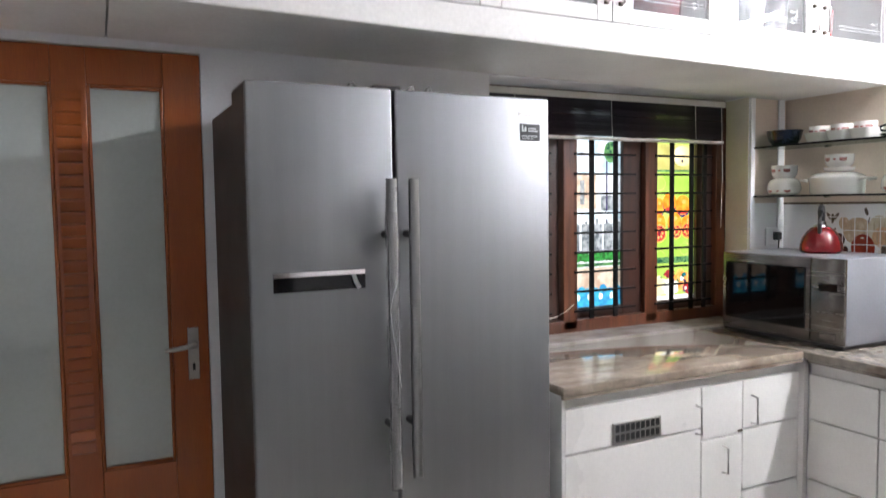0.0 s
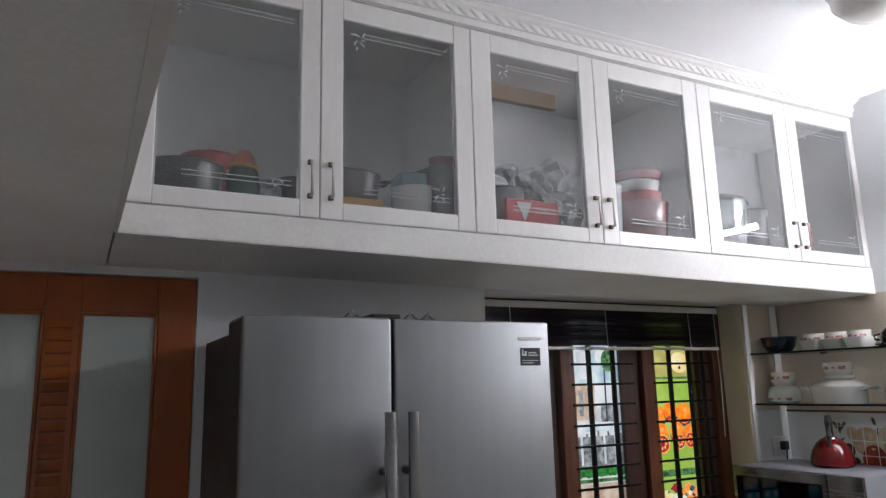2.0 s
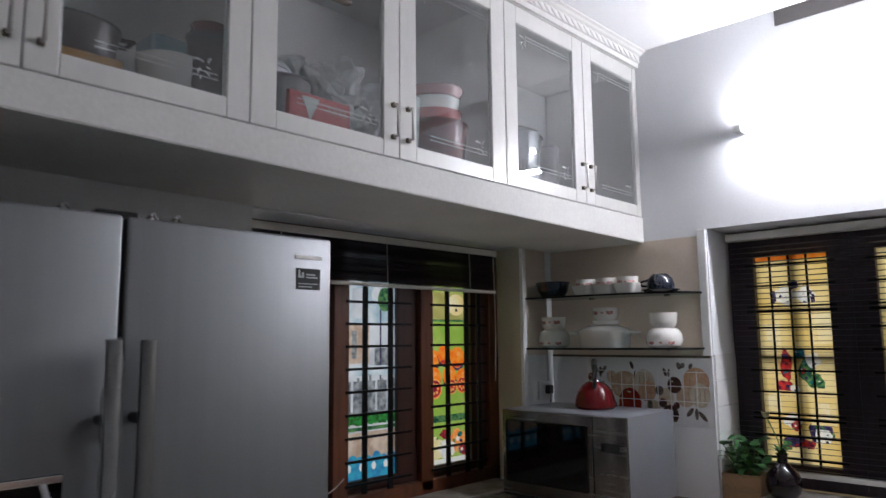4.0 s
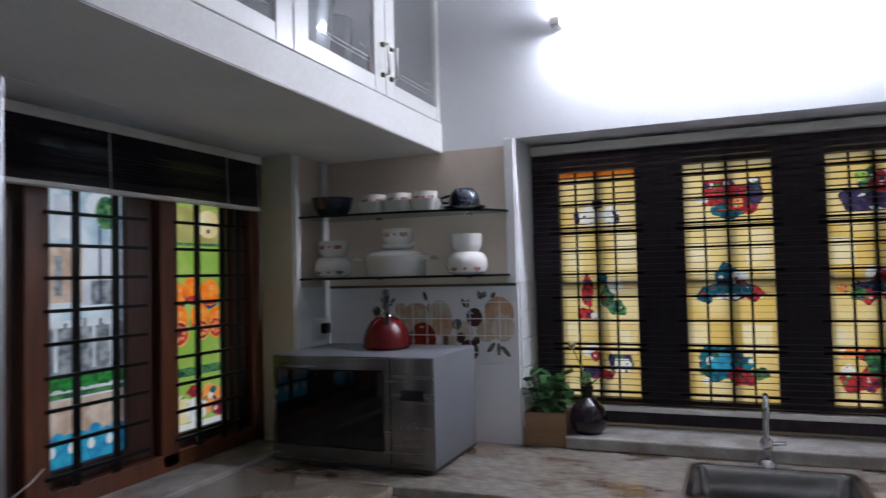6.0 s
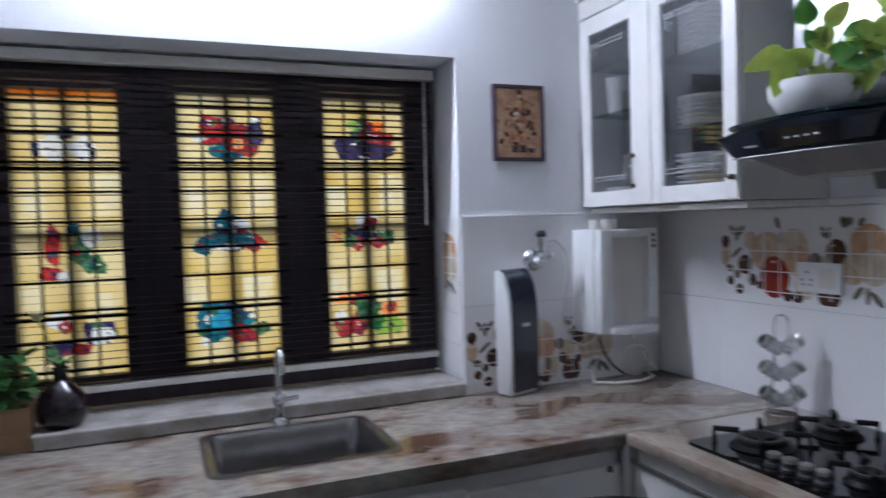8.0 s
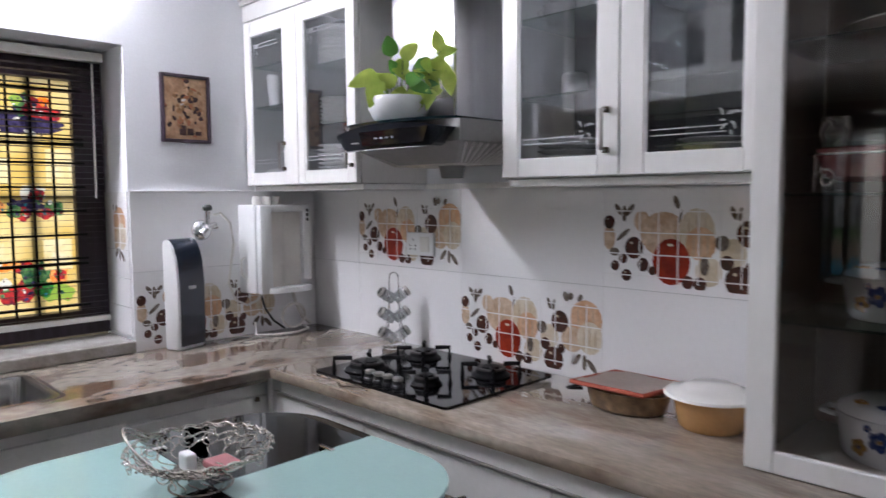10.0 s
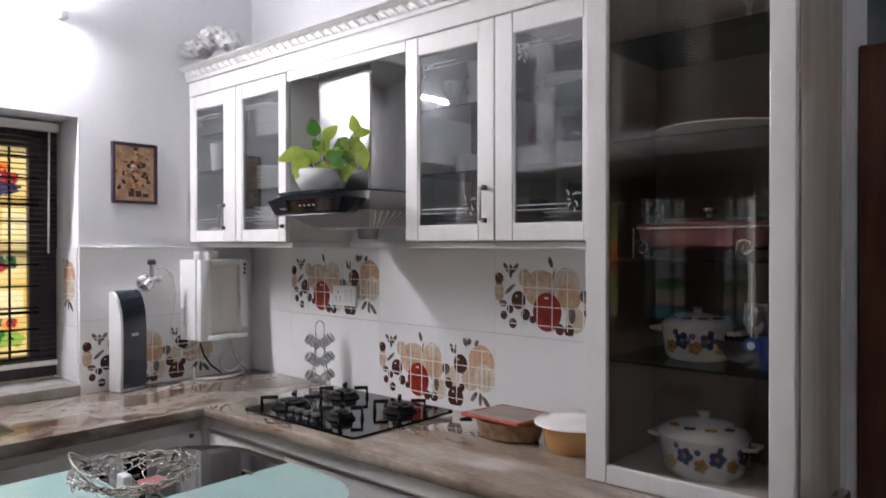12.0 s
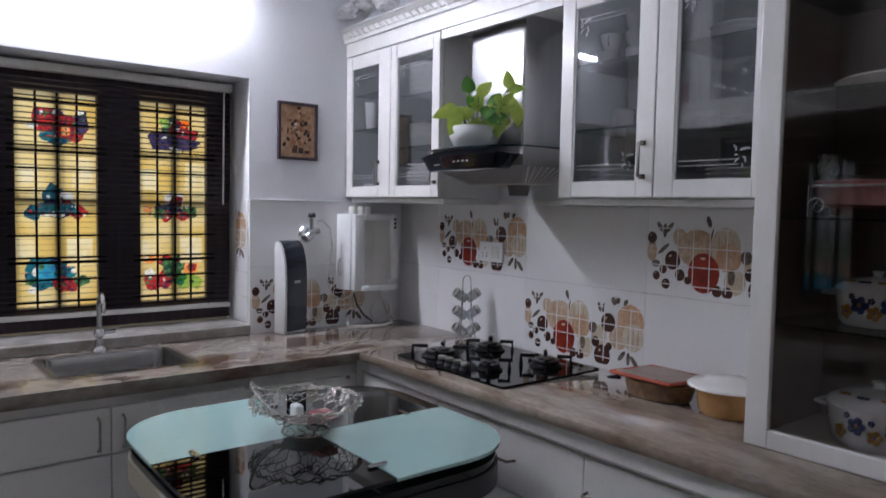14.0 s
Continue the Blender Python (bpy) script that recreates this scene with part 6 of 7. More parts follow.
part("recess", prism([(WF + 0.033 - 0.010 * abs(k - 6) / 6, W0 + 0.041 + k * (W1 - W0 - 0.094) / 12) for k in range(13)] + [(WF + 0.0335, W1 - 0.053), (WF + 0.0335, W0 + 0.041)], 1.078, 1.379), CREAMPL, wp, "pale hollow filling bay", True)
part("tray", prism([(WF + 0.033, W0 + 0.004), (WF + 0.033, W1 - 0.03)] + [(WF - 0.034 * math.sin(radians(a)), (W0 + W1) / 2 - 0.014 + 0.100 * math.cos(radians(a))) for a in range(0, 181, 15)], 1.056, 1.078, bev=0.004), WHITEPL, wp, "rounded drip tray", True)
for z in (1.385, 1.366, 1.347):
    part("indicator", box(WF - 0.0015, WF + 0.0005, W0 + 0.014, W0 + 0.026, z - 0.006, z + 0.006, 0.001), BLACKPL, wp)
part("side_hook", tube([(3.05, 0.074, 1.20), (3.05, 0.088, 1.19), (3.05, 0.088, 1.13), (3.05, 0.076, 1.12)], 0.004, 6), CREAMPL, wp, "", True)
for k in range(3):
    part("filter_cap", lathe([(0, 0), (0.017, 0), (0.017, 0.03), (0.012, 0.036), (0, 0.036)], 3.04, 0.02 - k * 0.045, 1.408, 14), CREAMPL, wp, "", True)
part("drain_pipe", tube([(3.06, -0.15, 1.06), (3.055, -0.16, 1.0), (3.05, -0.19, 0.93), (3.03, -0.22, 0.90)], 0.008, 8), CREAMPL, wp, "", True)
part("cable", tube([(3.07, 0.0, 1.06), (3.06, -0.02, 0.98), (3.05, -0.05, 0.93), (3.03, -0.09, 0.895)], 0.0045, 8), BLACKPL, wp, "", True)
coil = [(3.02 + 0.004 * k * 0.02, -0.13 + 0.055 * math.cos(k * 0.42), 0.945 + 0.05 * math.sin(k * 0.42) + 0.0) for k in range(34)]
part("coiled_hose", tube(coil, 0.0055, 8), CREAMPL, wp, "coiled pale hose", True)
part("floor_hose", tube([(3.06, 0.03, 0.93), (3.0, 0.06, 0.89), (2.96, 0.0, 0.888), (2.95, -0.1, 0.888), (2.99, -0.18, 0.888), (3.05, -0.2, 0.89)], 0.005, 8), CREAMPL, wp, "", True)
vl = thing("angle_valve", XE, 0.225, 1.36, "chrome wall valve with a pale bent hose", "valve")
part("flange", lathe([(0, 0), (0.040, 0), (0.038, 0.006), (0.026, 0.016), (0.018, 0.018), (0, 0.018)], 0, 0, 0, 22), CHROME, vl, "round chrome wall flange", True).matrix_local = Matrix.Translation((-0.0105, 0.008, -0.047)) @ Matrix.Rotation(radians(-90), 4, "Y")
part("body", tube([(XE - 0.012, 0.233, 1.313), (XE - 0.04, 0.231, 1.318), (XE - 0.06, 0.225, 1.33)], 0.016, 12), CHROME, vl, "", True)
part("neck", tube([(XE - 0.05, 0.225, 1.325), (XE - 0.05, 0.225, 1.395)], 0.011, 12), CHROME, vl, "", True)
part("knob", lathe([(0, 0), (0.016, 0), (0.018, 0.012), (0.012, 0.022), (0, 0.022)], XE - 0.05, 0.225, 1.39, 12), BLACKPL, vl, "black valve knob", True)
part("outlet", tube([(XE - 0.05, 0.25, 1.30), (XE - 0.05, 0.225, 1.325), (XE - 0.05, 0.19, 1.33)], 0.016, 12), CHROME, vl, "", True)
part("hose", tube([(XE - 0.05, 0.20, 1.372), (XE - 0.048, 0.17, 1.378), (XE - 0.045, 0.13, 1.34), (XE - 0.042, 0.115, 1.26), (XE - 0.04, 0.13, 1.17), (XE - 0.04, 0.14, 1.10), (XE - 0.038, 0.11, 1.03), (XE - 0.036, 0.06, 1.005), (XE - 0.034, 0.01, 1.02), (XE - 0.034, -0.02, 1.06)], 0.0048, 8), CREAMPL, vl, "pale flexible hose", True)

pic = thing("framed_picture", XE, 0.27, 1.77, "small dark-framed print of flowers in brown tones", "picture")
bm = bmesh.new()
for q in ((0.182, 0.195, 1.646, 1.900), (0.361, 0.374, 1.646, 1.900), (0.195, 0.361, 1.646, 1.659), (0.195, 0.361, 1.887, 1.900)):
    box(XE - 0.02, XE - 0.001, q[0], q[1], q[2], q[3], 0.003, bm)
part("frame", bm, DARKWOOD, pic)
sheet = part("print", box(XE - 0.010, XE - 0.004, 0.193, 0.363, 1.658, 1.889), PAPER, pic, "brown flower print")
for k in range(80):
    bm = bmesh.new()
    o = blob(0.278 + rr.gauss(0, 0.034), 1.785 + rr.gauss(0, 0.045), rr.uniform(0.005, 0.015), rr.uniform(0.004, 0.012), 9, rr.random() * 3)
    o = [(min(max(q[0], 0.197), 0.359), min(max(q[1], 1.668), 1.884)) for q in o]
    bm.faces.new([bm.verts.new((XE - 0.0102 - 0.00005 * k, q[0], q[1])) for q in o])
    part("painted_flower", bm, (INK, OCHRE, TERRA, INK, PEACH, OCHRE, CHINA if k % 4 == 0 else PEACH)[k % 7], sheet)
for k in range(3):
    part("painted_vase", box(XE - 0.0122, XE - 0.0115, 0.22 + k * 0.03, 0.245 + k * 0.03, 1.675, 1.69 + 0.01 * k), INK, sheet)
sk = thing("wall_socket", 2.41, YS + 0.01, 1.26, "white wall socket set in the fruit tiles", "socket")
pp = part("plate", box(2.332, 2.474, YS + 0.010, YS + 0.022, 1.22, 1.305, 0.003), WHITEPL, sk)
part("rocker", box(2.352, 2.40, YS + 0.022, YS + 0.025, 1.235, 1.29, 0.002), CREAMPL, pp)
for dx, dz in ((0, 0.018), (-0.014, -0.004), (0.014, -0.004), (-0.012, -0.018), (0.012, -0.018)):
    part("pin_hole", box(2.44 + dx - 0.003, 2.44 + dx + 0.003, YS + 0.0215, YS + 0.0225, 1.26 + dz - 0.003, 1.26 + dz + 0.003), BLACKPL, pp)
bag = thing("plastic_bag", 2.98, -0.08, 2.25, "crumpled white plastic bags stuffed on top of the cabinet", "bag")
for k, (x, y, z, r) in enumerate(((3.03, 0.02, 2.335, 0.055), (2.93, 0.0, 2.37, 0.062), (2.84, -0.02, 2.345, 0.05), (3.06, 0.055, 2.32, 0.04))):
    bm = bmesh.new()
    bmesh.ops.create_icosphere(bm, subdivisions=3, radius=r)
    for v in bm.verts:
        v.co *= 1 + 0.5 * noise.noise(v.co * 38 + Vector((k, 0, 0)))
        v.co.z *= 0.8
        v.co += Vector((x, y, z))
        v.co.z = max(v.co.z, 2.3005)
        v.co.x = min(v.co.x, XE - 0.004)
    part("crumpled_bag", bm, CRUMPLE, bag)
GREYDARK = mat("dull_grey_metal", (0.17, 0.17, 0.165), 0.4, 0.7, vary=0.08)
CHIMNEY = mat("polished_brushed_steel", (0.52, 0.52, 0.53), 0.22, 1.0, vary=0.03, scale=2, fine=50, bump=0.001, stretch=(14, 14, 0.3))

# ---- extractor hood ----
hd = thing("extractor_hood", 2.07, -0.1, 1.5, "steel chimney hood with a curved black glass front", "extractor hood")
part("chimney", box(1.975, 2.272, YS + 0.012, -0.035, 1.655, 2.128, 0.014, None, 4), CHIMNEY, hd, "brushed steel chimney box", True)
HX, HW = 2.076, 0.246
bm = prism([(HX + HW * math.cos(radians(a)), 0.10 + 0.085 * math.sin(radians(a))) for a in range(0, 181, 10)] + [(HX - HW, YS + 0.012), (HX + HW, YS + 0.012)], 1.648, 1.655)
part("glass_canopy", bm, mat("dark_teal_glass", (0.006, 0.018, 0.022), 0.06, vary=0.02, bump=0, spec=0.5), hd, "dark curved glass canopy")
bm = bmesh.new()
n = 32
ring = []
for i in range(n + 1):
    f = 2 * i / n - 1
    y = 0.178 - 0.022 * f * f
    top = 1.6475 - 0.024 * f * f
    low = 1.577 + (0.0 if abs(f) < 0.78 else 0.046 * ((abs(f) - 0.78) / 0.22))
    ring.append([bm.verts.new((HX - HW * f, yy, z)) for yy, z in ((y - 0.008, low), (y + 0.004, top), (y - 0.05, top), (y - 0.05, low))])
for a, b in zip(ring, ring[1:]):
    for j in range(4):
        bm.faces.new((a[j], a[(j + 1) % 4], b[(j + 1) % 4], b[j]))
bm.faces.new(ring[0])
bm.faces.new(ring[-1])
pnl = part("control_panel", bm, mat("satin_black_glass", (0.006, 0.008, 0.013), 0.3, vary=0.02, bump=0, spec=0.12), hd, "curved black glass control panel")
part("lower_lip", tube([(HX - HW * f, 0.170 - 0.022 * f * f, 1.5755) for f in (-0.78, -0.5, -0.25, 0, 0.25, 0.5, 0.78)], 0.0024, 6), GREYDARK, pnl, "thin pale metal lip", True)
part("display", prism([(2.155, 1.586), (1.90, 1.586), (1.88, 1.628), (2.175, 1.628)], 0.1745, 0.180, "y"), BLACKGLASS, pnl, "glossy black display")
for k in range(4):
    x = 2.095 - k * 0.024
    part("touch_light", box(x - 0.006, x + 0.004, 0.1795, 0.1812, 1.604, 1.608), ETCH, pnl)
part("badge", box(2.185, 2.215, 0.166, 0.176, 1.596, 1.600), SATIN, pnl)
pts_t = [(1.815, 0.12), (2.295, 0.12), (2.295, YS + 0.012), (1.815, YS + 0.012)]
bm = bmesh.new()
top = [bm.verts.new((p[0], p[1], 1.6475)) for p in pts_t]
mid = [bm.verts.new((p[0], p[1], 1.588)) for p in pts_t]
low = [bm.verts.new((2.055 + (p[0] - 2.055) * 0.52, -0.09 + (p[1] + 0.09) * 0.5, 1.535)) for p in pts_t]
for a, b in ((top, mid), (mid, low)):
    for i in range(4):
        bm.faces.new((a[i], a[(i + 1) % 4], b[(i + 1) % 4], b[i]))
bm.faces.new(top)
bm.faces.new(low)
part("filter_box", bm, mat("dull_filter_steel", (0.20, 0.195, 0.19), 0.40, 0.9, vary=0.06, stretch=(8, 1, 1)), hd, "steel filter housing")
for k in range(12):
    y = -0.24 + k * 0.03
    part("filter_rib", tube([(1.82, y, 1.584), (1.925, -0.09 + (y + 0.09) * 0.5, 1.536), (2.215, -0.09 + (y + 0.09) * 0.5, 1.533), (2.29, y, 1.584)], 0.0035, 5), SATIN, hd)
part("oil_cup", lathe([(0, 0), (0.034, 0), (0.042, 0.036), (0.046, 0.042), (0, 0.042)], 2.05, -0.09, 1.494, 20), GREYDARK, hd, "dull grey oil cup", True)
pt = thing("potted_plant", 2.125, 0.062, 1.655, "lime green money plant in a white bowl on the hood", "plant")
part("pot", lathe([(0, 0.001), (0.05, 0.001), (0.076, 0.016), (0.092, 0.045), (0.095, 0.070), (0.091, 0.080), (0.086, 0.078), (0.086, 0.048), (0.06, 0.02), (0, 0.02)], 2.125, 0.062, 1.655, 30), WHITEPL, pt, "round white pot", True)
part("soil", lathe([(0, 0.062), (0.084, 0.062), (0.08, 0.05), (0, 0.05)], 2.125, 0.062, 1.655, 20), SOIL, pt)
rr = random.Random(5)
LEAVES = [(-0.119, 0.038, 200, 0.105), (-0.08, 0.0, 250, 0.095), (-0.027, 0.146, 98, 0.085), (0.043, 0.125, 55, 0.085), (0.128, 0.152, 100, 0.078), (0.162, 0.119, 10, 0.07), (0.094, 0.076, -8, 0.08), (0.15, 0.058, -30, 0.09),
          (0.013, -0.01, -50, 0.075), (0.045, -0.045, 240, 0.075), (0.08, 0.01, -20, 0.08), (0.115, 0.03, -60, 0.085), (0.007, 0.06, 160, 0.07), (0.06, 0.045, 30, 0.075), (0.165, 0.02, -80, 0.08), (-0.04, 0.045, 140, 0.075), (0.02, 0.09, 80, 0.06), (0.135, 0.09, 60, 0.065), (0.10, -0.02, -110, 0.06), (-0.06, 0.02, 215, 0.06)]
for k in range(16):
    LEAVES.append((rr.uniform(-0.06, 0.15), rr.uniform(-0.03, 0.09), rr.uniform(-70, 200), rr.uniform(0.042, 0.062)))
side_, front_, up_ = Vector((-0.62, -0.66, 0)).normalized(), Vector((-0.66, 0.62, 0)).normalized(), Vector((0, 0, 1))
rim = Vector((2.125, 0.062, 1.742))
for k, (u, v, ang, ln) in enumerate(LEAVES):
    a = radians(ang)
    way = (side_ * math.cos(a) + up_ * math.sin(a) + front_ * rr.uniform(-0.1, 0.45)).normalized()
    mid = rim + side_ * u * 0.9 + up_ * v + front_ * (0.045 + rr.uniform(-0.015, 0.02) + 0.25 * max(u, 0))
    across = (way.cross(front_ + up_ * rr.uniform(0.0, 0.5))).normalized()
    base = mid - way * ln * 0.5
    bm = bmesh.new()
    leaf_mesh(bm, base, way, ln * 0.92, ln * rr.uniform(0.24, 0.31), rr.uniform(0.0, 0.25), rr, rr.uniform(0.15, 0.4), across)
    part("leaf", bm, MIDLEAF if k in (2, 6, 10, 13, 21, 25, 29, 33) else LIME, pt, "", "all")
    b0 = rim + side_ * u * 0.25 + Vector((0, 0, -0.02))
    part("stem", tube([b0, (b0 + base) / 2 + Vector((0, 0, 0.012)), base], 0.002, 5), STEM, pt)

# ---- hob ----
HB = thing("gas_hob", 2.07, 0.0, CT, "black glass four-burner gas hob with iron pan supports", "hob")
glasstop = part("glass_top", prism(round_rect(1.774, 2.364, -0.245, 0.224, 0.012, 3), CT + 0.0015, CT + 0.010), BLACKGLASS, HB, "glossy black glass top")
for bx, by, r in ((2.245, 0.105, 0.055), (2.225, -0.125, 0.046), (1.975, 0.10, 0.036), (1.905, -0.105, 0.046)):
    bn = part("burner", lathe([(0, 0), (r * 1.25, 0), (r * 1.3, 0.004), (r * 1.05, 0.012), (r, 0.022), (r * 0.6, 0.024), (r * 0.55, 0.03), (0, 0.031)], bx, by, CT + 0.010, 26), IRON, HB, "black burner with steel ring", True)
    part("burner_ring", lathe([(r * 0.72, 0.022), (r * 0.98, 0.022), (r * 0.96, 0.027), (r * 0.74, 0.027)], bx, by, CT + 0.010, 26), SIDE, bn, "", True)
    R = r * 1.9
    for k in range(4):
        a = radians(45 + 90 * k)
        c, s = math.cos(a), math.sin(a)
        pts = [(bx + R * c, by + R * s, CT + 0.011), (bx + R * c, by + R * s, CT + 0.047), (bx + R * 0.45 * c, by + R * 0.45 * s, CT + 0.047)]
        part("pan_support", tube(pts, 0.0075, 6), IRON, HB, "bent iron pan support")
    if r < 0.05:
        part("igniter", tube([(bx + 0.006, by, CT + 0.03), (bx + 0.006, by, CT + 0.062)], 0.002, 5), IRON, bn)
for k in range(4):
    kx = 2.14 - k * 0.042
    part("knob", lathe([(0, 0), (0.020, 0), (0.019, 0.006), (0.015, 0.009), (0.014, 0.026), (0, 0.027)], kx, 0.178, CT + 0.010, 16), BLACKPL, HB, "black knob with a metal cap", True)
    part("knob_cap", lathe([(0.0145, 0.019), (0.0155, 0.020), (0.0155, 0.028), (0.012, 0.0295), (0, 0.030)], kx, 0.178, CT + 0.010, 16), SATIN, bpy.data.objects[HB.children[-1].name], "satin metal cap", True)

# ---- spice rack ----
JARGLASS = glass("jar_glass", (0.86, 0.88, 0.88), 0.05, 2.5, 0.25)
mt = thing("spice_rack", 2.45, -0.19, CT, "chrome wire rack with tilted spice jars", "rack")
RACK = Vector((2.45, -0.19, CT))
ALONG, FRONT, UP = Vector((0.80, 0.60, 0)), Vector((-0.60, 0.80, 0)), Vector((0, 0, 1))
for s in (-1, 1):
    for f in (-1, 1):
        foot = RACK + ALONG * s * 0.036 + FRONT * f * 0.028
        part("upright", tube([foot + UP * 0.003, RACK + ALONG * s * 0.020 + FRONT * f * 0.012 + UP * 0.12, RACK + ALONG * s * 0.017 + UP * 0.262], 0.0020, 6), CHROME, mt)
part("loop_top", tube([RACK + ALONG * 0.017 * math.cos(k * 0.31416) + UP * (0.262 + 0.02 * math.sin(k * 0.31416)) for k in range(11)], 0.0022, 6), CHROME, mt)
part("base_ring", tube([RACK + ALONG * 0.046 * math.cos(k * 0.3307) + FRONT * 0.036 * math.sin(k * 0.3307) + UP * 0.003 for k in range(19)], 0.0022, 6, None, True), CHROME, mt)
for lev in range(3):
    for s, lean in ((1, 0.40), (-1, -0.15)):
        aim = (ALONG * s * 0.72 + FRONT * lean + UP * 0.55).normalized()
        m = Matrix.Translation(RACK + UP * (0.034 + lev * 0.073) + aim * 0.036) @ aim.to_track_quat("Z", "Y").to_matrix().to_4x4()
        bm = lathe([(0, -0.034), (0.017, -0.034), (0.0205, -0.028), (0.0205, 0.006), (0.016, 0.014)], 0, 0, 0, 10)
        bmesh.ops.transform(bm, matrix=m, verts=bm.verts)
        jar = part("jar", bm, JARGLASS, mt, "small faceted glass spice jar")
        bm = lathe([(0.0165, 0.012), (0.0195, 0.013), (0.0195, 0.027), (0.018, 0.0285), (0, 0.0285)], 0, 0, 0, 18)
        bmesh.ops.transform(bm, matrix=m, verts=bm.verts)
        lid = part("lid", bm, SATIN, jar, "satin steel lid")
        bm = lathe([(0, 0.0287), (0.0125, 0.0287), (0.0125, 0.0297), (0, 0.0297)], 0, 0, 0, 16)
        bmesh.ops.transform(bm, matrix=m, verts=bm.verts)
        part("band", tube([m @ Vector((0.0195 * math.cos(k * 0.349), 0.0195 * math.sin(k * 0.349), 0.016)) for k in range(18)], 0.0024, 6, bm, True), BLACKPL, jar, "black lid insert and band")
        part("ring", tube([m @ Vector((0.0222 * math.cos(k * 0.349), 0.0222 * math.sin(k * 0.349), -0.004)) for k in range(18)], 0.0016, 5, None, True), CHROME, mt)

# ---- dishes on the worktop by the tall cabinet ----


def casserole(x, y, z, r, h, material, label, group="", lid=None, sx=1.0, sy=1.0, handles=True, knob=None, category="casserole", prints=()):
    c = thing("casserole", x, y, z, label, category, group)
    body = part("body", lathe([(0, 0), (r * 0.8, 0), (r * 0.9, h * 0.12), (r * 0.98, h * 0.7), (r, h), (r * 1.03, h), (r * 1.03, h * 0.96), (r * 0.96, h * 0.96), (r * 0.9, h * 0.2), (0, h * 0.15)], x, y, z, 30, None, sx, sy), material, c, "", True)
    if lid:
        part("lid", lathe([(r * 1.02, h + 0.002), (r * 0.95, h + r * 0.12), (r * 0.6, h + r * 0.28), (r * 0.2, h + r * 0.34), (r * 0.12, h + r * 0.36), (r * 0.1, h + r * 0.42), (r * 0.17, h + r * 0.5), (0, h + r * 0.54)], x, y, z, 30, None, sx, sy), lid, c, "", True)
    if handles:
        for s in (-1, 1):
            e = x + s * r * sx
            part("handle", tube([(e - s * 0.004, y - 0.03 * sy, z + h * 0.82), (e + s * 0.025, y - 0.024, z + h * 0.84), (e + s * 0.025, y + 0.024, z + h * 0.84), (e - s * 0.004, y + 0.03 * sy, z + h * 0.82)], 0.0055, 8), knob or material, c, "", True)
    for (ang, hz, size, m) in prints:
        for p in range(6):
            t_ = p * 1.257
            off = 0.0 if p == 5 else size * 0.62
            a = ang + off * math.cos(t_) / r
            zz = z + hz * h + off * math.sin(t_)
            bm = bmesh.new()
            q = Matrix.Translation((x + sx * r * 0.985 * math.cos(a), y + sy * r * 0.985 * math.sin(a), zz)) @ Matrix.Rotation(a, 4, "Z") @ Matrix.Diagonal((0.0028 if p < 5 else 0.004, size * (0.42 if p < 5 else 0.2), size * (0.42 if p < 5 else 0.2), 1))
            bmesh.ops.create_icosphere(bm, subdivisions=2, radius=1, matrix=q)
            part("flower_petal" if p < 5 else "flower_heart", bm, m if p < 5 else (FLY if m is FLW else FLW), body, "", True)
    return c



pan = casserole(1.445, -0.12, CT + 0.001, 0.10, 0.055, BROWNCLAY, "brown speckled oval dish with a wire handle", sx=1.15, sy=0.8, handles=False)
part("wire_handle", tube([(1.55, -0.07, CT + 0.045), (1.575, -0.05, CT + 0.045), (1.60, -0.07, CT + 0.038), (1.575, -0.1, CT + 0.045), (1.55, -0.09, CT + 0.05)], 0.004, 7), IRON, pan, "", True)
cl = thing("folded_cloth", 1.45, -0.13, CT + 0.058, "folded pale cloth with a red border on the dish", "cloth")
bm = bmesh.new()
n = 14
gridv = [[None] * (n + 1) for _ in range(n + 1)]
for i in range(n + 1):
    for j in range(n + 1):
        u, v = i / n - 0.5, j / n - 0.5
        z = CT + 0.072 + 0.006 * noise.noise(Vector((u * 5, v * 5, 1))) - 0.012 * max(0, abs(u) * 2 - 0.75) - 0.01 * max(0, abs(v) * 2 - 0.8)
        gridv[i][j] = bm.verts.new((1.45 + 0.21 * u + 0.03 * v, -0.13 + 0.17 * v, z))
for i in range(n):
    for j in range(n):
        bm.faces.new((gridv[i][j], gridv[i + 1][j], gridv[i + 1][j + 1], gridv[i][j + 1]))
bmesh.ops.solidify(bm, geom=bm.faces[:], thickness=0.006)
part("sheet", bm, PALECLOTH, cl, "", "all")
part("border", tube([(1.45 + 0.21 * u + 0.03 * v, -0.13 + 0.17 * v, CT + 0.066) for u, v in [(-0.5 + k / 8, -0.5) for k in range(8)] + [(0.5, -0.5 + k / 8) for k in range(8)] + [(0.5 - k / 8, 0.5) for k in range(8)] + [(-0.5, 0.5 - k / 8) for k in range(8)]], 0.006, 6, None, True), CLOTH, cl, "red border")
casserole(1.225, -0.13, CT + 0.001, 0.088, 0.078, MUSTARD, "amber ceramic bowl under a white lid", lid=None, handles=False)
ld = thing("plate", 1.225, -0.13, CT + 0.08, "white enamel plate lying upside down on the bowl", "plate")
part("disc", lathe([(0.112, 0), (0.108, 0.006), (0.075, 0.014), (0.06, 0.024), (0, 0.026), (0, 0.022), (0.056, 0.02), (0.1, 0.004)], 1.225, -0.13, CT + 0.080, 30), CHINA, ld, "", True)

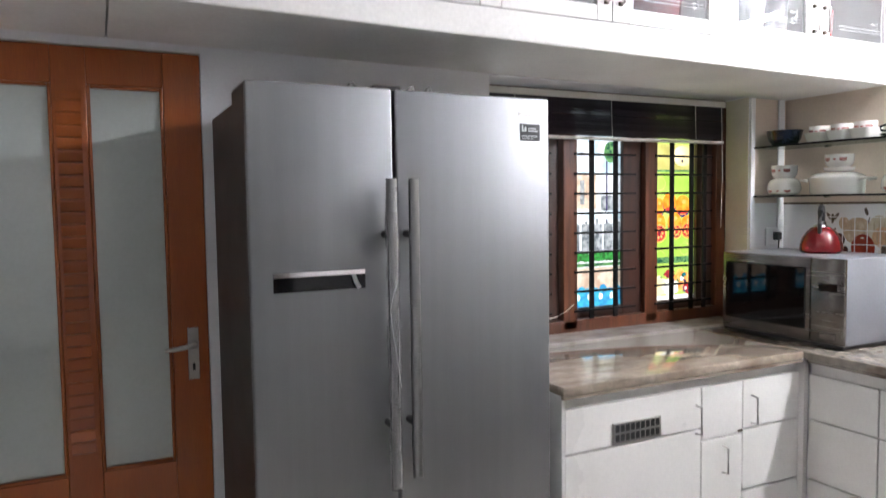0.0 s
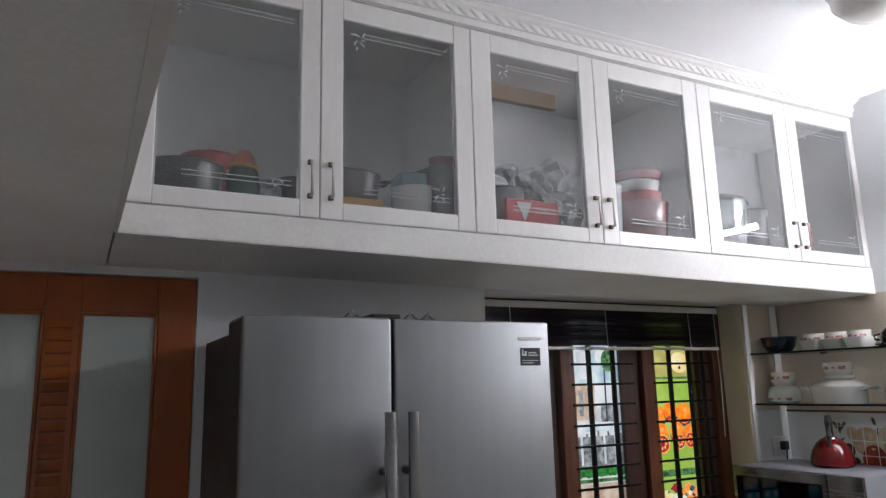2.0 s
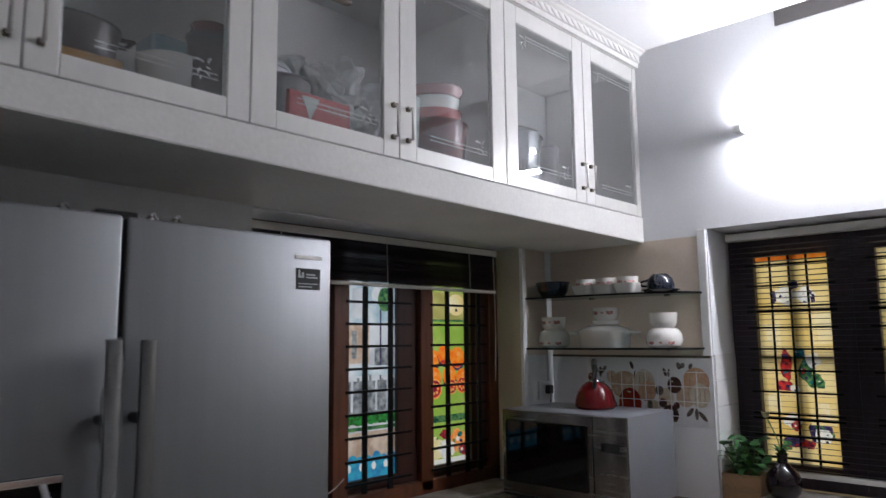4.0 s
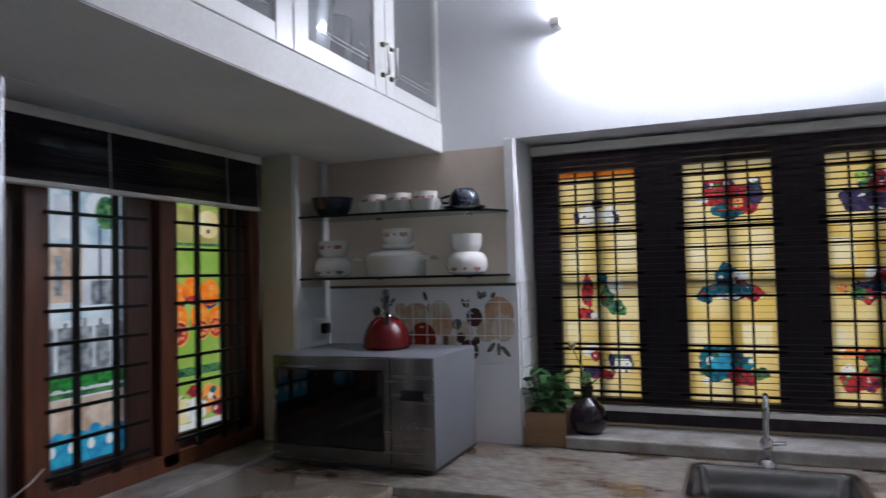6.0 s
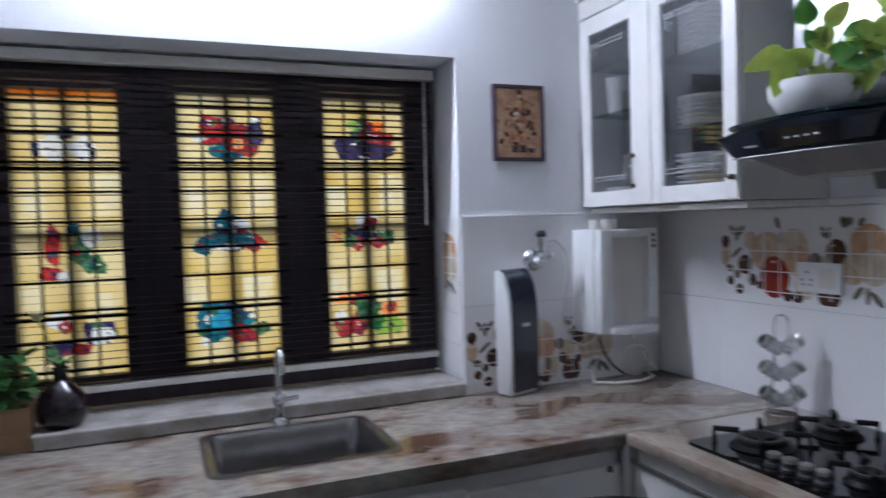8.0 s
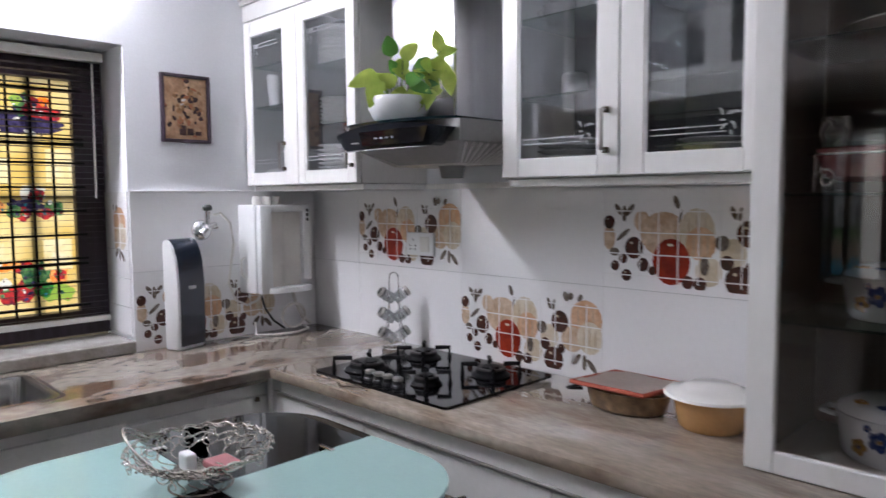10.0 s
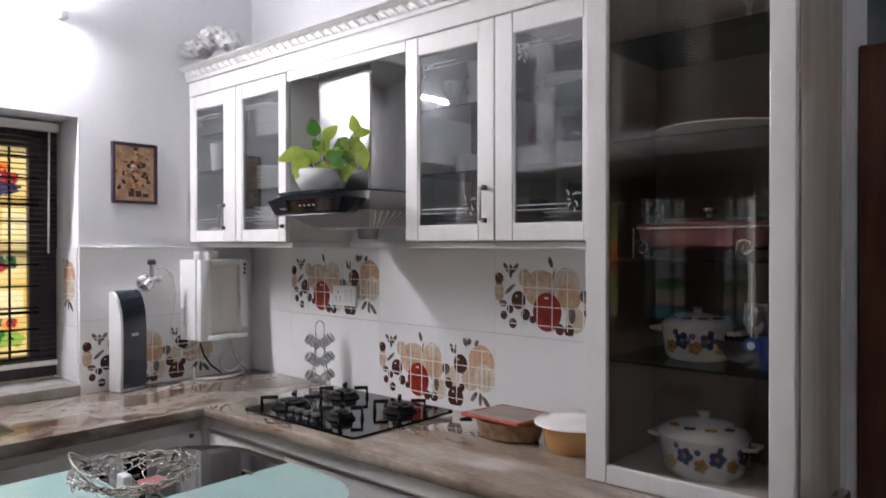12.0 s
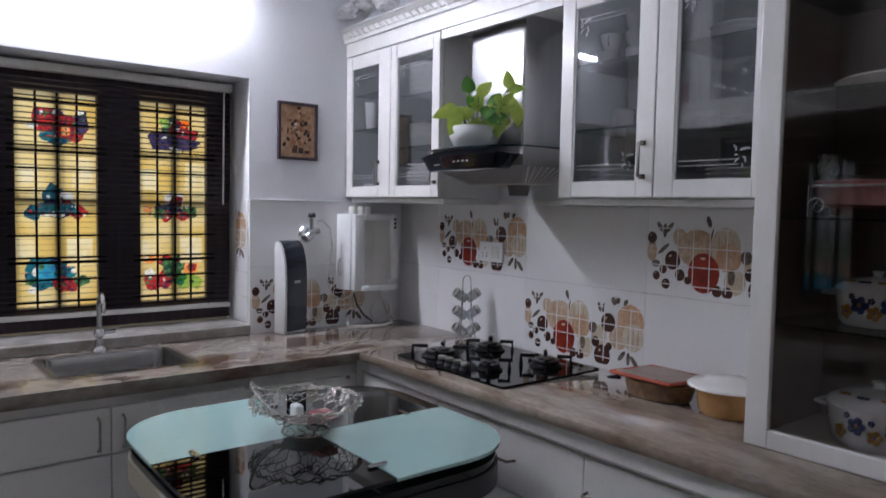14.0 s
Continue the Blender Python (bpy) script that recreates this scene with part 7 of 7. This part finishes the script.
# ---- in the tall cabinet ----
FLW = mat("blue_flower_print", (0.02, 0.05, 0.22), 0.2, vary=0.2, scale=40)
FLY = mat("yellow_flower_print", (0.50, 0.28, 0.05), 0.2, vary=0.15, scale=40)
pr = [(1.15 + 0.36 * k, 0.42 + 0.2 * (k % 2), 0.021 if k % 2 else 0.017, (FLY, FLW)[k % 2]) for k in range(7)] + [(1.3 + 0.5 * k, 0.85 - 0.1 * (k % 2), 0.008, FLW) for k in range(5)]
casserole(0.84, -0.12, 0.905, 0.108, 0.095, ENAMEL, "large white enamel pot with blue and yellow flowers", "flowered enamel pots", ENAMEL, prints=pr)
casserole(0.86, -0.13, 1.186, 0.088, 0.085, ENAMEL, "small white enamel pot with blue and yellow flowers", "flowered enamel pots", ENAMEL, prints=pr)
for cx, cy, cz, R in ((0.84, -0.12, 0.905 + 0.095, 0.108), (0.86, -0.13, 1.186 + 0.085, 0.088)):
    own = [o for o in bpy.data.objects if o.name.startswith("lid") and o.parent and o.parent.name.startswith("casserole") and (o.parent.location - Vector((cx, cy, o.parent.location.z))).length < 0.02]
    for k in range(5):
        an = 0.9 + 0.62 * k
        for p in range(5):
            q = Vector((cx + R * 0.72 * math.cos(an) + 0.009 * math.cos(p * 1.257), cy + R * 0.72 * math.sin(an) + 0.009 * math.sin(p * 1.257), cz + R * 0.235))
            if own:
                part("flower_petal", lathe([(0, -0.003), (0.007, -0.001), (0.005, 0.002), (0, 0.0025)], q.x, q.y, q.z, 8), (FLY, FLW)[k % 2], own[0], "", True)
pk = thing("baking_dish", 0.82, -0.12, 1.441, "pink glazed lidded baking dish in a wire stand", "dish")
bm = bmesh.new()
loops = []
for ins, z in ((0.03, 0.02), (0.012, 0.03), (0.0, 0.085), (0.004, 0.087), (0.016, 0.032)):
    pts = round_rect(0.665 + ins, 0.985 - ins, -0.23 + ins, -0.01 - ins, 0.04, 5)
    loops.append([bm.verts.new((p[0], p[1], 1.441 + z)) for p in pts])
for a, b in zip(loops, loops[1:]):
    for q in range(len(a)):
        bm.faces.new((a[q], a[(q + 1) % len(a)], b[(q + 1) % len(a)], b[q]))
bm.faces.new(loops[0])
bm.faces.new(loops[-1])
part("body", bm, PINKDISH, pk, "pink glazed body", True)
part("lid", prism(round_rect(0.668, 0.982, -0.227, -0.013, 0.04, 5), 1.529, 1.538, bev=0.003), PANE, pk, "clear glass lid")
part("knob", lathe([(0, 0), (0.010, 0), (0.008, 0.012), (0.018, 0.02), (0.018, 0.028), (0, 0.03)], 0.825, -0.12, 1.538, 16), CHROME, pk, "chrome knob", True)
part("stand_rim", tube([(p[0], p[1], 1.515) for p in round_rect(0.655, 0.995, -0.24, 0.0, 0.045, 5)], 0.003, 6, None, True), CHROME, pk)
for x in (0.70, 0.95):
    part("stand_scroll", tube([(x + 0.022 * (1 - k / 16) * math.cos(k * 0.6), 0.002, 1.467 + 0.022 * (1 - k / 20) * math.sin(k * 0.6)) for k in range(14)], 0.0028, 6), CHROME, pk)
    part("stand_leg", rod((x + 0.022, 0.001, 1.442), (x + 0.022, 0.001, 1.515), 0.003, 6), CHROME, pk)
pd = thing("glass_pendant", 0.68, 0.02, 1.25, "round blue glass eye charm hanging on a thread", "ornament")
bm = lathe([(0, 0), (0.016, 0), (0.018, 0.003), (0.016, 0.006), (0, 0.006)], 0, 0, 0, 20)
bmesh.ops.transform(bm, matrix=Matrix.Translation((0.68, 0.018, 1.25)) @ Matrix.Rotation(radians(-90), 4, "X"), verts=bm.verts)
part("disc", bm, mat("cobalt_glass", (0.02, 0.10, 0.45), 0.08, vary=0.05, coat=0.6), pd, "cobalt glass disc", True)
bm = lathe([(0, 0.006), (0.009, 0.006), (0.009, 0.008), (0, 0.008)], 0, 0, 0, 16)
bmesh.ops.transform(bm, matrix=Matrix.Translation((0.68, 0.018, 1.25)) @ Matrix.Rotation(radians(-90), 4, "X"), verts=bm.verts)
part("white_ring", bm, CHINA, pd, "white eye ring")
part("thread", rod((0.68, 0.02, 1.267), (0.68, 0.02, 1.434), 0.0012, 5), PALECLOTH, pd)
blk = thing("frying_pan", 0.72, -0.16, 1.1, "black hanging pan in the display cabinet", "pan")
part("bowl", lathe([(0, 0), (0.06, 0.004), (0.10, 0.035), (0.115, 0.06), (0.11, 0.06), (0.055, 0.01), (0, 0.008)], 0.73, -0.16, 1.186, 26), BLACKPL, blk, "", True)
for x, z, m in ((0.70, 1.186, "jar_glass"), (0.96, 1.441, "jar_glass"), (0.72, 1.981, "jar_glass"), (0.68, 1.981, "jar_glass")):
    g = thing("drinking_glass", x, -0.08, z, "clear stemmed glass standing in the display cabinet", "glass", "display glasses")
    part("cup", lathe([(0, 0.001), (0.028, 0.001), (0.006, 0.006), (0.005, 0.06), (0.02, 0.075), (0.03, 0.11), (0.028, 0.15), (0.026, 0.15), (0.027, 0.11), (0.0, 0.075)], x, -0.08, z, 18), bpy.data.materials[m], g, "", True)
pf_ = thing("platter", 0.80, -0.12, 1.736, "white scalloped serving platter on the glass shelf", "platter")
part("plate", lathe([(0, 0.001), (0.10, 0.001), (0.16, 0.018), (0.17, 0.022), (0.165, 0.026), (0.10, 0.008), (0, 0.008)], 0.80, -0.13, 1.736, 34, None, 1.0, 0.95), CHINA, pf_, "", True)
mg = thing("blue_glass", 0.66, -0.06, 1.186, "small blue flowered glass tumbler", "glass")
part("cup", lathe([(0, 0.001), (0.026, 0.001), (0.03, 0.08), (0.028, 0.08), (0.024, 0.008), (0, 0.008)], 0.66, -0.06, 1.186, 18), FLW, mg, "", True)

# ---- in the hob cabinets ----


def stack(x, y, z, r, n, gap, material, label, name="plate"):
    s = thing("plate_stack", x, y, z, label, "plates", "crockery in hob cabinets")
    for k in range(n):
        part(name, lathe([(0, 0), (r * 0.6, 0), (r, gap * 0.8), (r, gap * 0.95), (r * 0.6, gap * 0.4), (0, gap * 0.4)], x, y, z + k * gap, 24), material, s, "", True)
    return s


stack(2.625, -0.105, 1.9155, 0.088, 9, 0.015, CHINA, "tall stack of white plates behind glass")
stack(2.63, -0.105, 1.501, 0.092, 8, 0.016, CHINA, "stack of white saucers behind glass")
stack(2.63, -0.10, 1.7005, 0.078, 7, 0.014, CREAMPL, "stack of cream rimmed bowls behind glass")
tm = thing("tumbler", 3.02, -0.07, 1.8005, "plain white tall tumbler on the glass shelf", "cup")
part("cup", lathe([(0, 0.001), (0.027, 0.001), (0.036, 0.125), (0.033, 0.125), (0.025, 0.008), (0, 0.008)], 3.02, -0.07, 1.8005, 22), CHINA, tm, "", True)
cup(2.97, -0.06, 1.501, CHINA, "white cup at the bottom of the cabinet", 2.0, group="crockery in hob cabinets")
cup(3.035, -0.075, 1.501, CHINA, "white cup at the bottom of the cabinet", 0.6, group="crockery in hob cabinets")
cup(2.96, -0.16, 1.8005, CHINA, "white cup beside a tumbler", 1.4, group="crockery in hob cabinets")
cup(2.90, -0.08, 1.8005, CHINA, "white cup beside a tumbler", 2.4, group="crockery in hob cabinets")
for k in range(3):
    cup(1.585, -0.14, 1.9055 + 0.052 * k, CHINA, "white tea cup in a small stack", 2.4 + 0.3 * k, group="crockery in hob cabinets")
for k in range(2):
    cup(1.68 - 0.01 * k, -0.12, 1.9055 + 0.052 * k, CHINA, "white porcelain tea cup on a glass shelf", 1.0 + k, group="crockery in hob cabinets")
stack(1.64, -0.13, 1.501, 0.085, 6, 0.015, CHINA, "short stack of white plates behind glass")
tmb = thing("canister", 1.63, -0.14, 1.7005, "white speckled canister behind glass", "canister")
part("body", lathe([(0, 0), (0.036, 0), (0.036, 0.062), (0.03, 0.068), (0, 0.068)], 1.63, -0.14, 1.7005, 20), CHINA, tmb, "", True)
for k in range(9):
    an = 1.2 + 0.35 * k
    part("speck", lathe([(0, 0), (0.003, 0.001), (0, 0.003)], 1.63 + 0.0362 * math.cos(an), -0.14 + 0.0362 * math.sin(an), 1.715 + 0.012 * ((k * 7) % 4), 6), PINKPRINT, tmb)
stack(1.24, -0.15, 1.501, 0.085, 5, 0.014, CHINA, "stack of white plates behind etched glass")
stack(1.24, -0.15, 1.9155, 0.085, 3, 0.016, CHINA, "stack of white plates on the upper glass shelf")

# ---- in the high cabinets ----
ZB = 2.1125
casserole(0.275, 2.335, ZB, 0.105, 0.10, GREYDARK, "dull grey aluminium cooking pot", "pots in high cabinets", None)
casserole(0.365, 2.46, ZB, 0.085, 0.175, RED, "red plastic tub behind the cooking pot", "pots in high cabinets", None, handles=False)
jr = thing("cookie_jar", 0.425, 2.29, ZB, "green glazed jar with an orange lid", "jar")
part("body", lathe([(0, 0), (0.036, 0), (0.046, 0.03), (0.046, 0.07), (0.04, 0.092), (0.038, 0.096)], 0.425, 2.28, ZB, 22), GREENGLAZE, jr, "", True)
part("collar", lathe([(0.038, 0.095), (0.044, 0.099), (0.042, 0.108), (0.032, 0.11)], 0.425, 2.28, ZB, 22), YELLOWCARD, jr, "", True)
part("lid", lathe([(0.034, 0.108), (0.031, 0.13), (0.018, 0.148), (0, 0.15)], 0.425, 2.28, ZB, 22), TERRA, jr, "", True)
kg = thing("glass_jug", 0.50, 2.27, ZB, "small clear glass jug in the cabinet", "jug")
part("body", lathe([(0, 0.001), (0.026, 0.001), (0.034, 0.035), (0.028, 0.06), (0.03, 0.068), (0.025, 0.066)], 0.50, 2.27, ZB, 20), bpy.data.materials["jar_glass"], kg, "", True)
casserole(0.585, 2.32, ZB, 0.06, 0.09, DARKPOT, "dark cooking pot half hidden by the door frame", "pots in high cabinets", None)
yb = thing("cardboard_box", 0.75, 2.27, ZB, "flat yellow cardboard box", "box")
part("carton", box(0.675, 0.825, 2.222, 2.34, ZB + 0.0005, ZB + 0.034, 0.002), YELLOWCARD, yb)
casserole(0.745, 2.32, ZB + 0.035, 0.105, 0.095, DARKPOT, "dark brown oval pan on a yellow box", "pots in high cabinets", None, 1.0, 0.7)
casserole(0.98, 2.342, ZB, 0.075, 0.112, CHINA, "pale jar with a blue lid", "pots in high cabinets", None, handles=False)
bl = thing("lunch_box", 0.96, 2.36, ZB + 0.113, "pale blue plastic lunch box on a jar", "box")
part("body", box(0.92, 1.03, 2.30, 2.40, ZB + 0.113, ZB + 0.162, 0.008), BLUEPL, bl)
casserole(1.06, 2.292, ZB, 0.055, 0.179, DARKPOT, "tall dark tin behind the glass door", "pots in high cabinets", None, handles=False)
casserole(1.06, 2.292, ZB + 0.18, 0.045, 0.03, MAROON, "small maroon bowl on a dark tin", "pots in high cabinets", None, handles=False)
casserole(1.24, 2.373, ZB, 0.1, 0.168, GREYPOT, "grey lidded pressure pot", "pots in high cabinets", GREYPOT)
casserole(1.30, 2.334, ZB, 0.085, 0.140, DARKPOT, "dark blue cooking pot", "pots in high cabinets", None)
rb = thing("gift_box", 1.38, 2.26, ZB, "bright red carton with a white heart panel", "box")
part("carton", box(1.27, 1.48, 2.245, 2.31, ZB + 0.0005, ZB + 0.095, 0.003), RED, rb)
part("panel", prism([(1.31, ZB + 0.085), (1.37, ZB + 0.085), (1.34, ZB + 0.02)], 2.2435, 2.2448, "y"), ETCH, rb, "white triangular panel")
for k in range(4):
    part("mark", box(1.40 + k * 0.018, 1.41 + k * 0.018, 2.2435, 2.2448, ZB + 0.05, ZB + 0.075), PINKPRINT, rb)
pb = thing("plastic_bag", 1.50, 2.45, ZB, "crumpled clear plastic bag of utensils", "bag")
for k, (x, y, z, r) in enumerate(((1.50, 2.40, ZB + 0.10, 0.10), (1.64, 2.36, ZB + 0.12, 0.09), (1.46, 2.36, ZB + 0.19, 0.06), (1.72, 2.36, ZB + 0.16, 0.085), (1.57, 2.40, ZB + 0.23, 0.075), (1.40, 2.42, ZB + 0.22, 0.06))):
    bm = bmesh.new()
    bmesh.ops.create_icosphere(bm, subdivisions=3, radius=r)
    for v in bm.verts:
        v.co *= 1 + 0.55 * noise.noise(v.co * 24 + Vector((k, 3, 0)))
        v.co += Vector((x, y, z))
        v.co.z = max(v.co.z, ZB + 0.0005)
    part("crumpled_bag", bm, PLASTIC_WRAP, pb)
casserole(1.92, 2.340, ZB, 0.118, 0.146, MAROON, "large maroon enamel pot", "pots in high cabinets", None)
casserole(1.66, 2.52, ZB, 0.10, 0.20, DARKPOT, "tall dark stock pot with a red lid", "pots in high cabinets", RED)
casserole(1.14, 2.52, ZB, 0.09, 0.22, MAROON, "maroon pot at the back of the cabinet", "pots in high cabinets", DARKPOT)
casserole(1.93, 2.345, ZB + 0.147, 0.095, 0.045, RED, "red tray stacked on a maroon pot", "pots in high cabinets", None, handles=False)
casserole(1.93, 2.345, ZB + 0.193, 0.09, 0.045, CHINA, "white serving bowl stacked on a red tray", "pots in high cabinets", None, handles=False)
casserole(1.93, 2.345, ZB + 0.239, 0.10, 0.035, PINKDISH, "pale pink bowl on top of the stack", "pots in high cabinets", None, handles=False)
casserole(1.76, 2.327, ZB, 0.06, 0.202, PLASTIC_WRAP, "tall clear jar in a wrapper", "pots in high cabinets", None, handles=False)
pc = casserole(2.37, 2.357, ZB, 0.125, 0.20, CHROME, "shiny steel pressure cooker with a lid", "pots in high cabinets", CHROME, knob=BLACKPL)
casserole(2.53, 2.299, ZB, 0.05, 0.179, DARKPOT, "dark slim pan standing by the cooker", "pots in high cabinets", None, handles=False)
casserole(2.77, 2.270, ZB, 0.045, 0.123, RED, "small red flask with a dark cap", "pots in high cabinets", DARKPOT, handles=False)
# added plank that imitates a warm reflection on the door glass
br = thing("wooden_batten", 1.48, 2.5, 2.7, "pale wooden plank standing in for a warm reflection in the glass", "batten")
part("plank", box(1.28, 1.68, 2.485, 2.515, 2.672, 2.7365, 0.003), WOODBOX, br)

# ---- glass-topped table ----
TA = thing("table", 1.89, 0.80, 0, "glass-topped table with mint frosted and black quarters", "table")
X0, X1, Y0, Y1, XM, YM, ZT = 1.495, 2.324, 0.363, 1.243, 1.907, 0.806, 0.82
q = 0.0015


def quarter(x0, x1, y0, y1, corner, material, label):
    rs = [0.004] * 4
    rs[corner] = 0.22
    return part("glass_quarter", prism(round_rect(x0 + q, x1 - q, y0 + q, y1 - q, rs, 10), ZT - 0.009, ZT), material, TA, label, True)


quarter(XM, X1, YM, Y1, 0, MINT, "frosted mint glass quarter")
quarter(X0, XM, Y0, YM, 2, MINT, "frosted mint glass quarter")
for a in (quarter(X0, XM, YM, Y1, 1, TINTGLASS, "dark clear glass quarter"), quarter(XM, X1, Y0, YM, 3, TINTGLASS, "dark clear glass quarter")):
    a.visible_shadow = False
part("lower_top", prism(round_rect(X0 + 0.012, X1 - 0.012, Y0 + 0.012, Y1 - 0.012, 0.21, 10), 0.765, 0.785), BLACKGLASS, TA, "glossy black lower top", True)
part("edge_band", prism(round_rect(X0 + 0.006, X1 - 0.006, 0.985, Y1 - 0.006, (0.215, 0.215, 0.003, 0.003), 12), 0.705, 0.764), CREAMEDGE, TA, "cream rounded edge band", True)
part("edge_band", prism(round_rect(X0 + 0.006, X1 - 0.006, Y0 + 0.006, 0.983, (0.003, 0.003, 0.215, 0.215), 12), 0.705, 0.764), BLACKPL, TA, "black rounded edge band", True)
part("skirt", prism(round_rect(X0 + 0.06, X1 - 0.06, Y0 + 0.06, Y1 - 0.06, 0.18, 10), 0.10, 0.705), BLACKPL, TA, "black lacquered cabinet base", True)
part("plinth", prism(round_rect(X0 + 0.10, X1 - 0.10, Y0 + 0.10, Y1 - 0.10, 0.15, 8), 0.0, 0.10), SIDE, TA)
for x, y, along in ((XM, 1.137, "y"), (1.585, YM, "x"), (XM, 0.506, "y"), (2.2, YM, "x")):
    w, d = (0.026, 0.007) if along == "y" else (0.007, 0.026)
    part("clip", box(x - w, x + w, y - d, y + d, ZT + 0.0005, ZT + 0.008, 0.003), CHROME, TA, "polished metal glass clip")
for x, y in ((1.62, 0.52), (2.16, 0.52), (1.62, 1.08), (2.16, 1.08)):
    part("spacer", lathe([(0, 0), (0.016, 0), (0.016, 0.025), (0, 0.025)], x, y, 0.7855, 14), CHROME, TA)

# ---- wire basket ----
bk = thing("wire_basket", 1.925, 0.822, ZT, "silver wire fruit basket with curled rim and handle", "basket")
bcx, bcy = 1.925, 0.822


def ringpts(r, z, n=40, wob=0.0, k=8, ph=0.0):
    return [(bcx + (r + wob * math.sin(k * 6.28318 * i / n + ph)) * math.cos(6.28318 * i / n), bcy + (r + wob * math.sin(k * 6.28318 * i / n + ph)) * math.sin(6.28318 * i / n), z + wob * 0.8 * math.cos(k * 6.28318 * i / n)) for i in range(n)]


WIRE = mat("silver_wire", (0.56, 0.53, 0.48), 0.25, 1.0, vary=0.12, scale=60, bump=0.02)
part("foot_ring", tube(ringpts(0.066, ZT + 0.003), 0.0026, 6, None, True), WIRE, bk)
part("foot_ring", tube(ringpts(0.058, ZT + 0.036), 0.0022, 6, None, True), WIRE, bk)
part("rim", tube(ringpts(0.150, ZT + 0.088, 96, 0.004, 22), 0.0022, 6, None, True), WIRE, bk, "twisted wire rim", "all")
part("rim", tube(ringpts(0.146, ZT + 0.084, 96, 0.004, 21, 1.2), 0.0022, 6, None, True), WIRE, bk, "twisted wire rim", "all")
part("rim", tube(ringpts(0.132, ZT + 0.070, 80, 0.005, 13, 2.2), 0.0018, 6, None, True), WIRE, bk, "twisted wire rim", "all")
for k in range(14):
    a = k * 0.4488
    pts = []
    for i in range(12):
        f = i / 11
        r = 0.058 + 0.090 * f ** 0.75
        an = a + 0.28 * math.sin(f * 6.3)
        pts.append((bcx + r * math.cos(an), bcy + r * math.sin(an), ZT + 0.036 + 0.052 * f))
    part("spoke", tube(pts, 0.0014, 5), WIRE, bk, "", "all")
    c = (bcx + 0.112 * math.cos(a + 0.22), bcy + 0.112 * math.sin(a + 0.22), ZT + 0.066)
    u, w = Vector((math.cos(a), math.sin(a), 0.75)).normalized(), Vector((-math.sin(a), math.cos(a), 0))
    part("curl", tube([Vector(c) + (0.024 - 0.0011 * i) * (math.cos(i * 0.62) * u + math.sin(i * 0.62) * w) for i in range(17)], 0.0013, 5), WIRE, bk, "", "all")
    an = a + 0.2
    part("foot_curl", tube([(bcx + 0.061 * math.cos(an + 0.2 * math.sin(i * 0.9)), bcy + 0.061 * math.sin(an + 0.2 * math.sin(i * 0.9)), ZT + 0.005 + 0.032 * i / 7) for i in range(8)], 0.0014, 5), WIRE, bk, "", "all")
bm = bmesh.new()
for k in range(70):
    an = k * 0.08976
    bmesh.ops.create_icosphere(bm, subdivisions=1, radius=0.0034, matrix=Matrix.Translation((bcx + 0.1535 * math.cos(an), bcy + 0.1535 * math.sin(an), ZT + 0.084 + 0.004 * math.sin(k * 2.4))))
part("rim_bead", bm, WIRE, bk, "row of small metal beads", "all")
for k in range(9):
    a = k * 0.698 + 0.1
    c = Vector((bcx + 0.148 * math.cos(a), bcy + 0.148 * math.sin(a), ZT + 0.078))
    u, w = Vector((0, 0, 1)), Vector((-math.sin(a), math.cos(a), 0))
    part("curl", tube([c + (0.020 - 0.0009 * i) * (math.cos(i * 0.6) * u + math.sin(i * 0.6) * w) for i in range(18)], 0.0013, 5), WIRE, bk, "", "all")
for s in (0, 1):
    pts = []
    for i in range(15):
        f = i / 14
        an = 0.35 + 1.7 * f + s * 0.1
        pts.append((bcx + 0.150 * math.cos(an), bcy + 0.150 * math.sin(an), ZT + 0.088 + (0.055 - 0.008 * s) * math.sin(math.pi * f)))
    part("handle", tube(pts, 0.0024, 6), WIRE, bk, "", "all")
part("bottom", lathe([(0, 0.035), (0.057, 0.035), (0.057, 0.038), (0, 0.038)], bcx, bcy, ZT, 24), WIRE, bk)
it = thing("salt_shaker", 1.93, 0.85, ZT + 0.039, "small white ribbed object lying in the wire basket", "shaker")
part("body", box(1.912, 1.952, 0.835, 0.86, ZT + 0.040, ZT + 0.078, 0.006), WHITEPL, it)
it = thing("sachet", 1.885, 0.79, ZT + 0.039, "small pinkish-brown packet lying in the wire basket", "packet")
part("packet", box(1.85, 1.925, 0.76, 0.82, ZT + 0.040, ZT + 0.058, 0.006), PINKDISH, it)

# ---- floor tiles ----
for i in range(8):
    for j in range(7):
        x, y = XW + 0.005 + i * 0.6, -0.85 + j * 0.55
        part("tile", box(x + 0.002, min(x + 0.598, 3.09), y + 0.002, y + 0.548, -0.004, 0.0), FLOORTILE, floor)
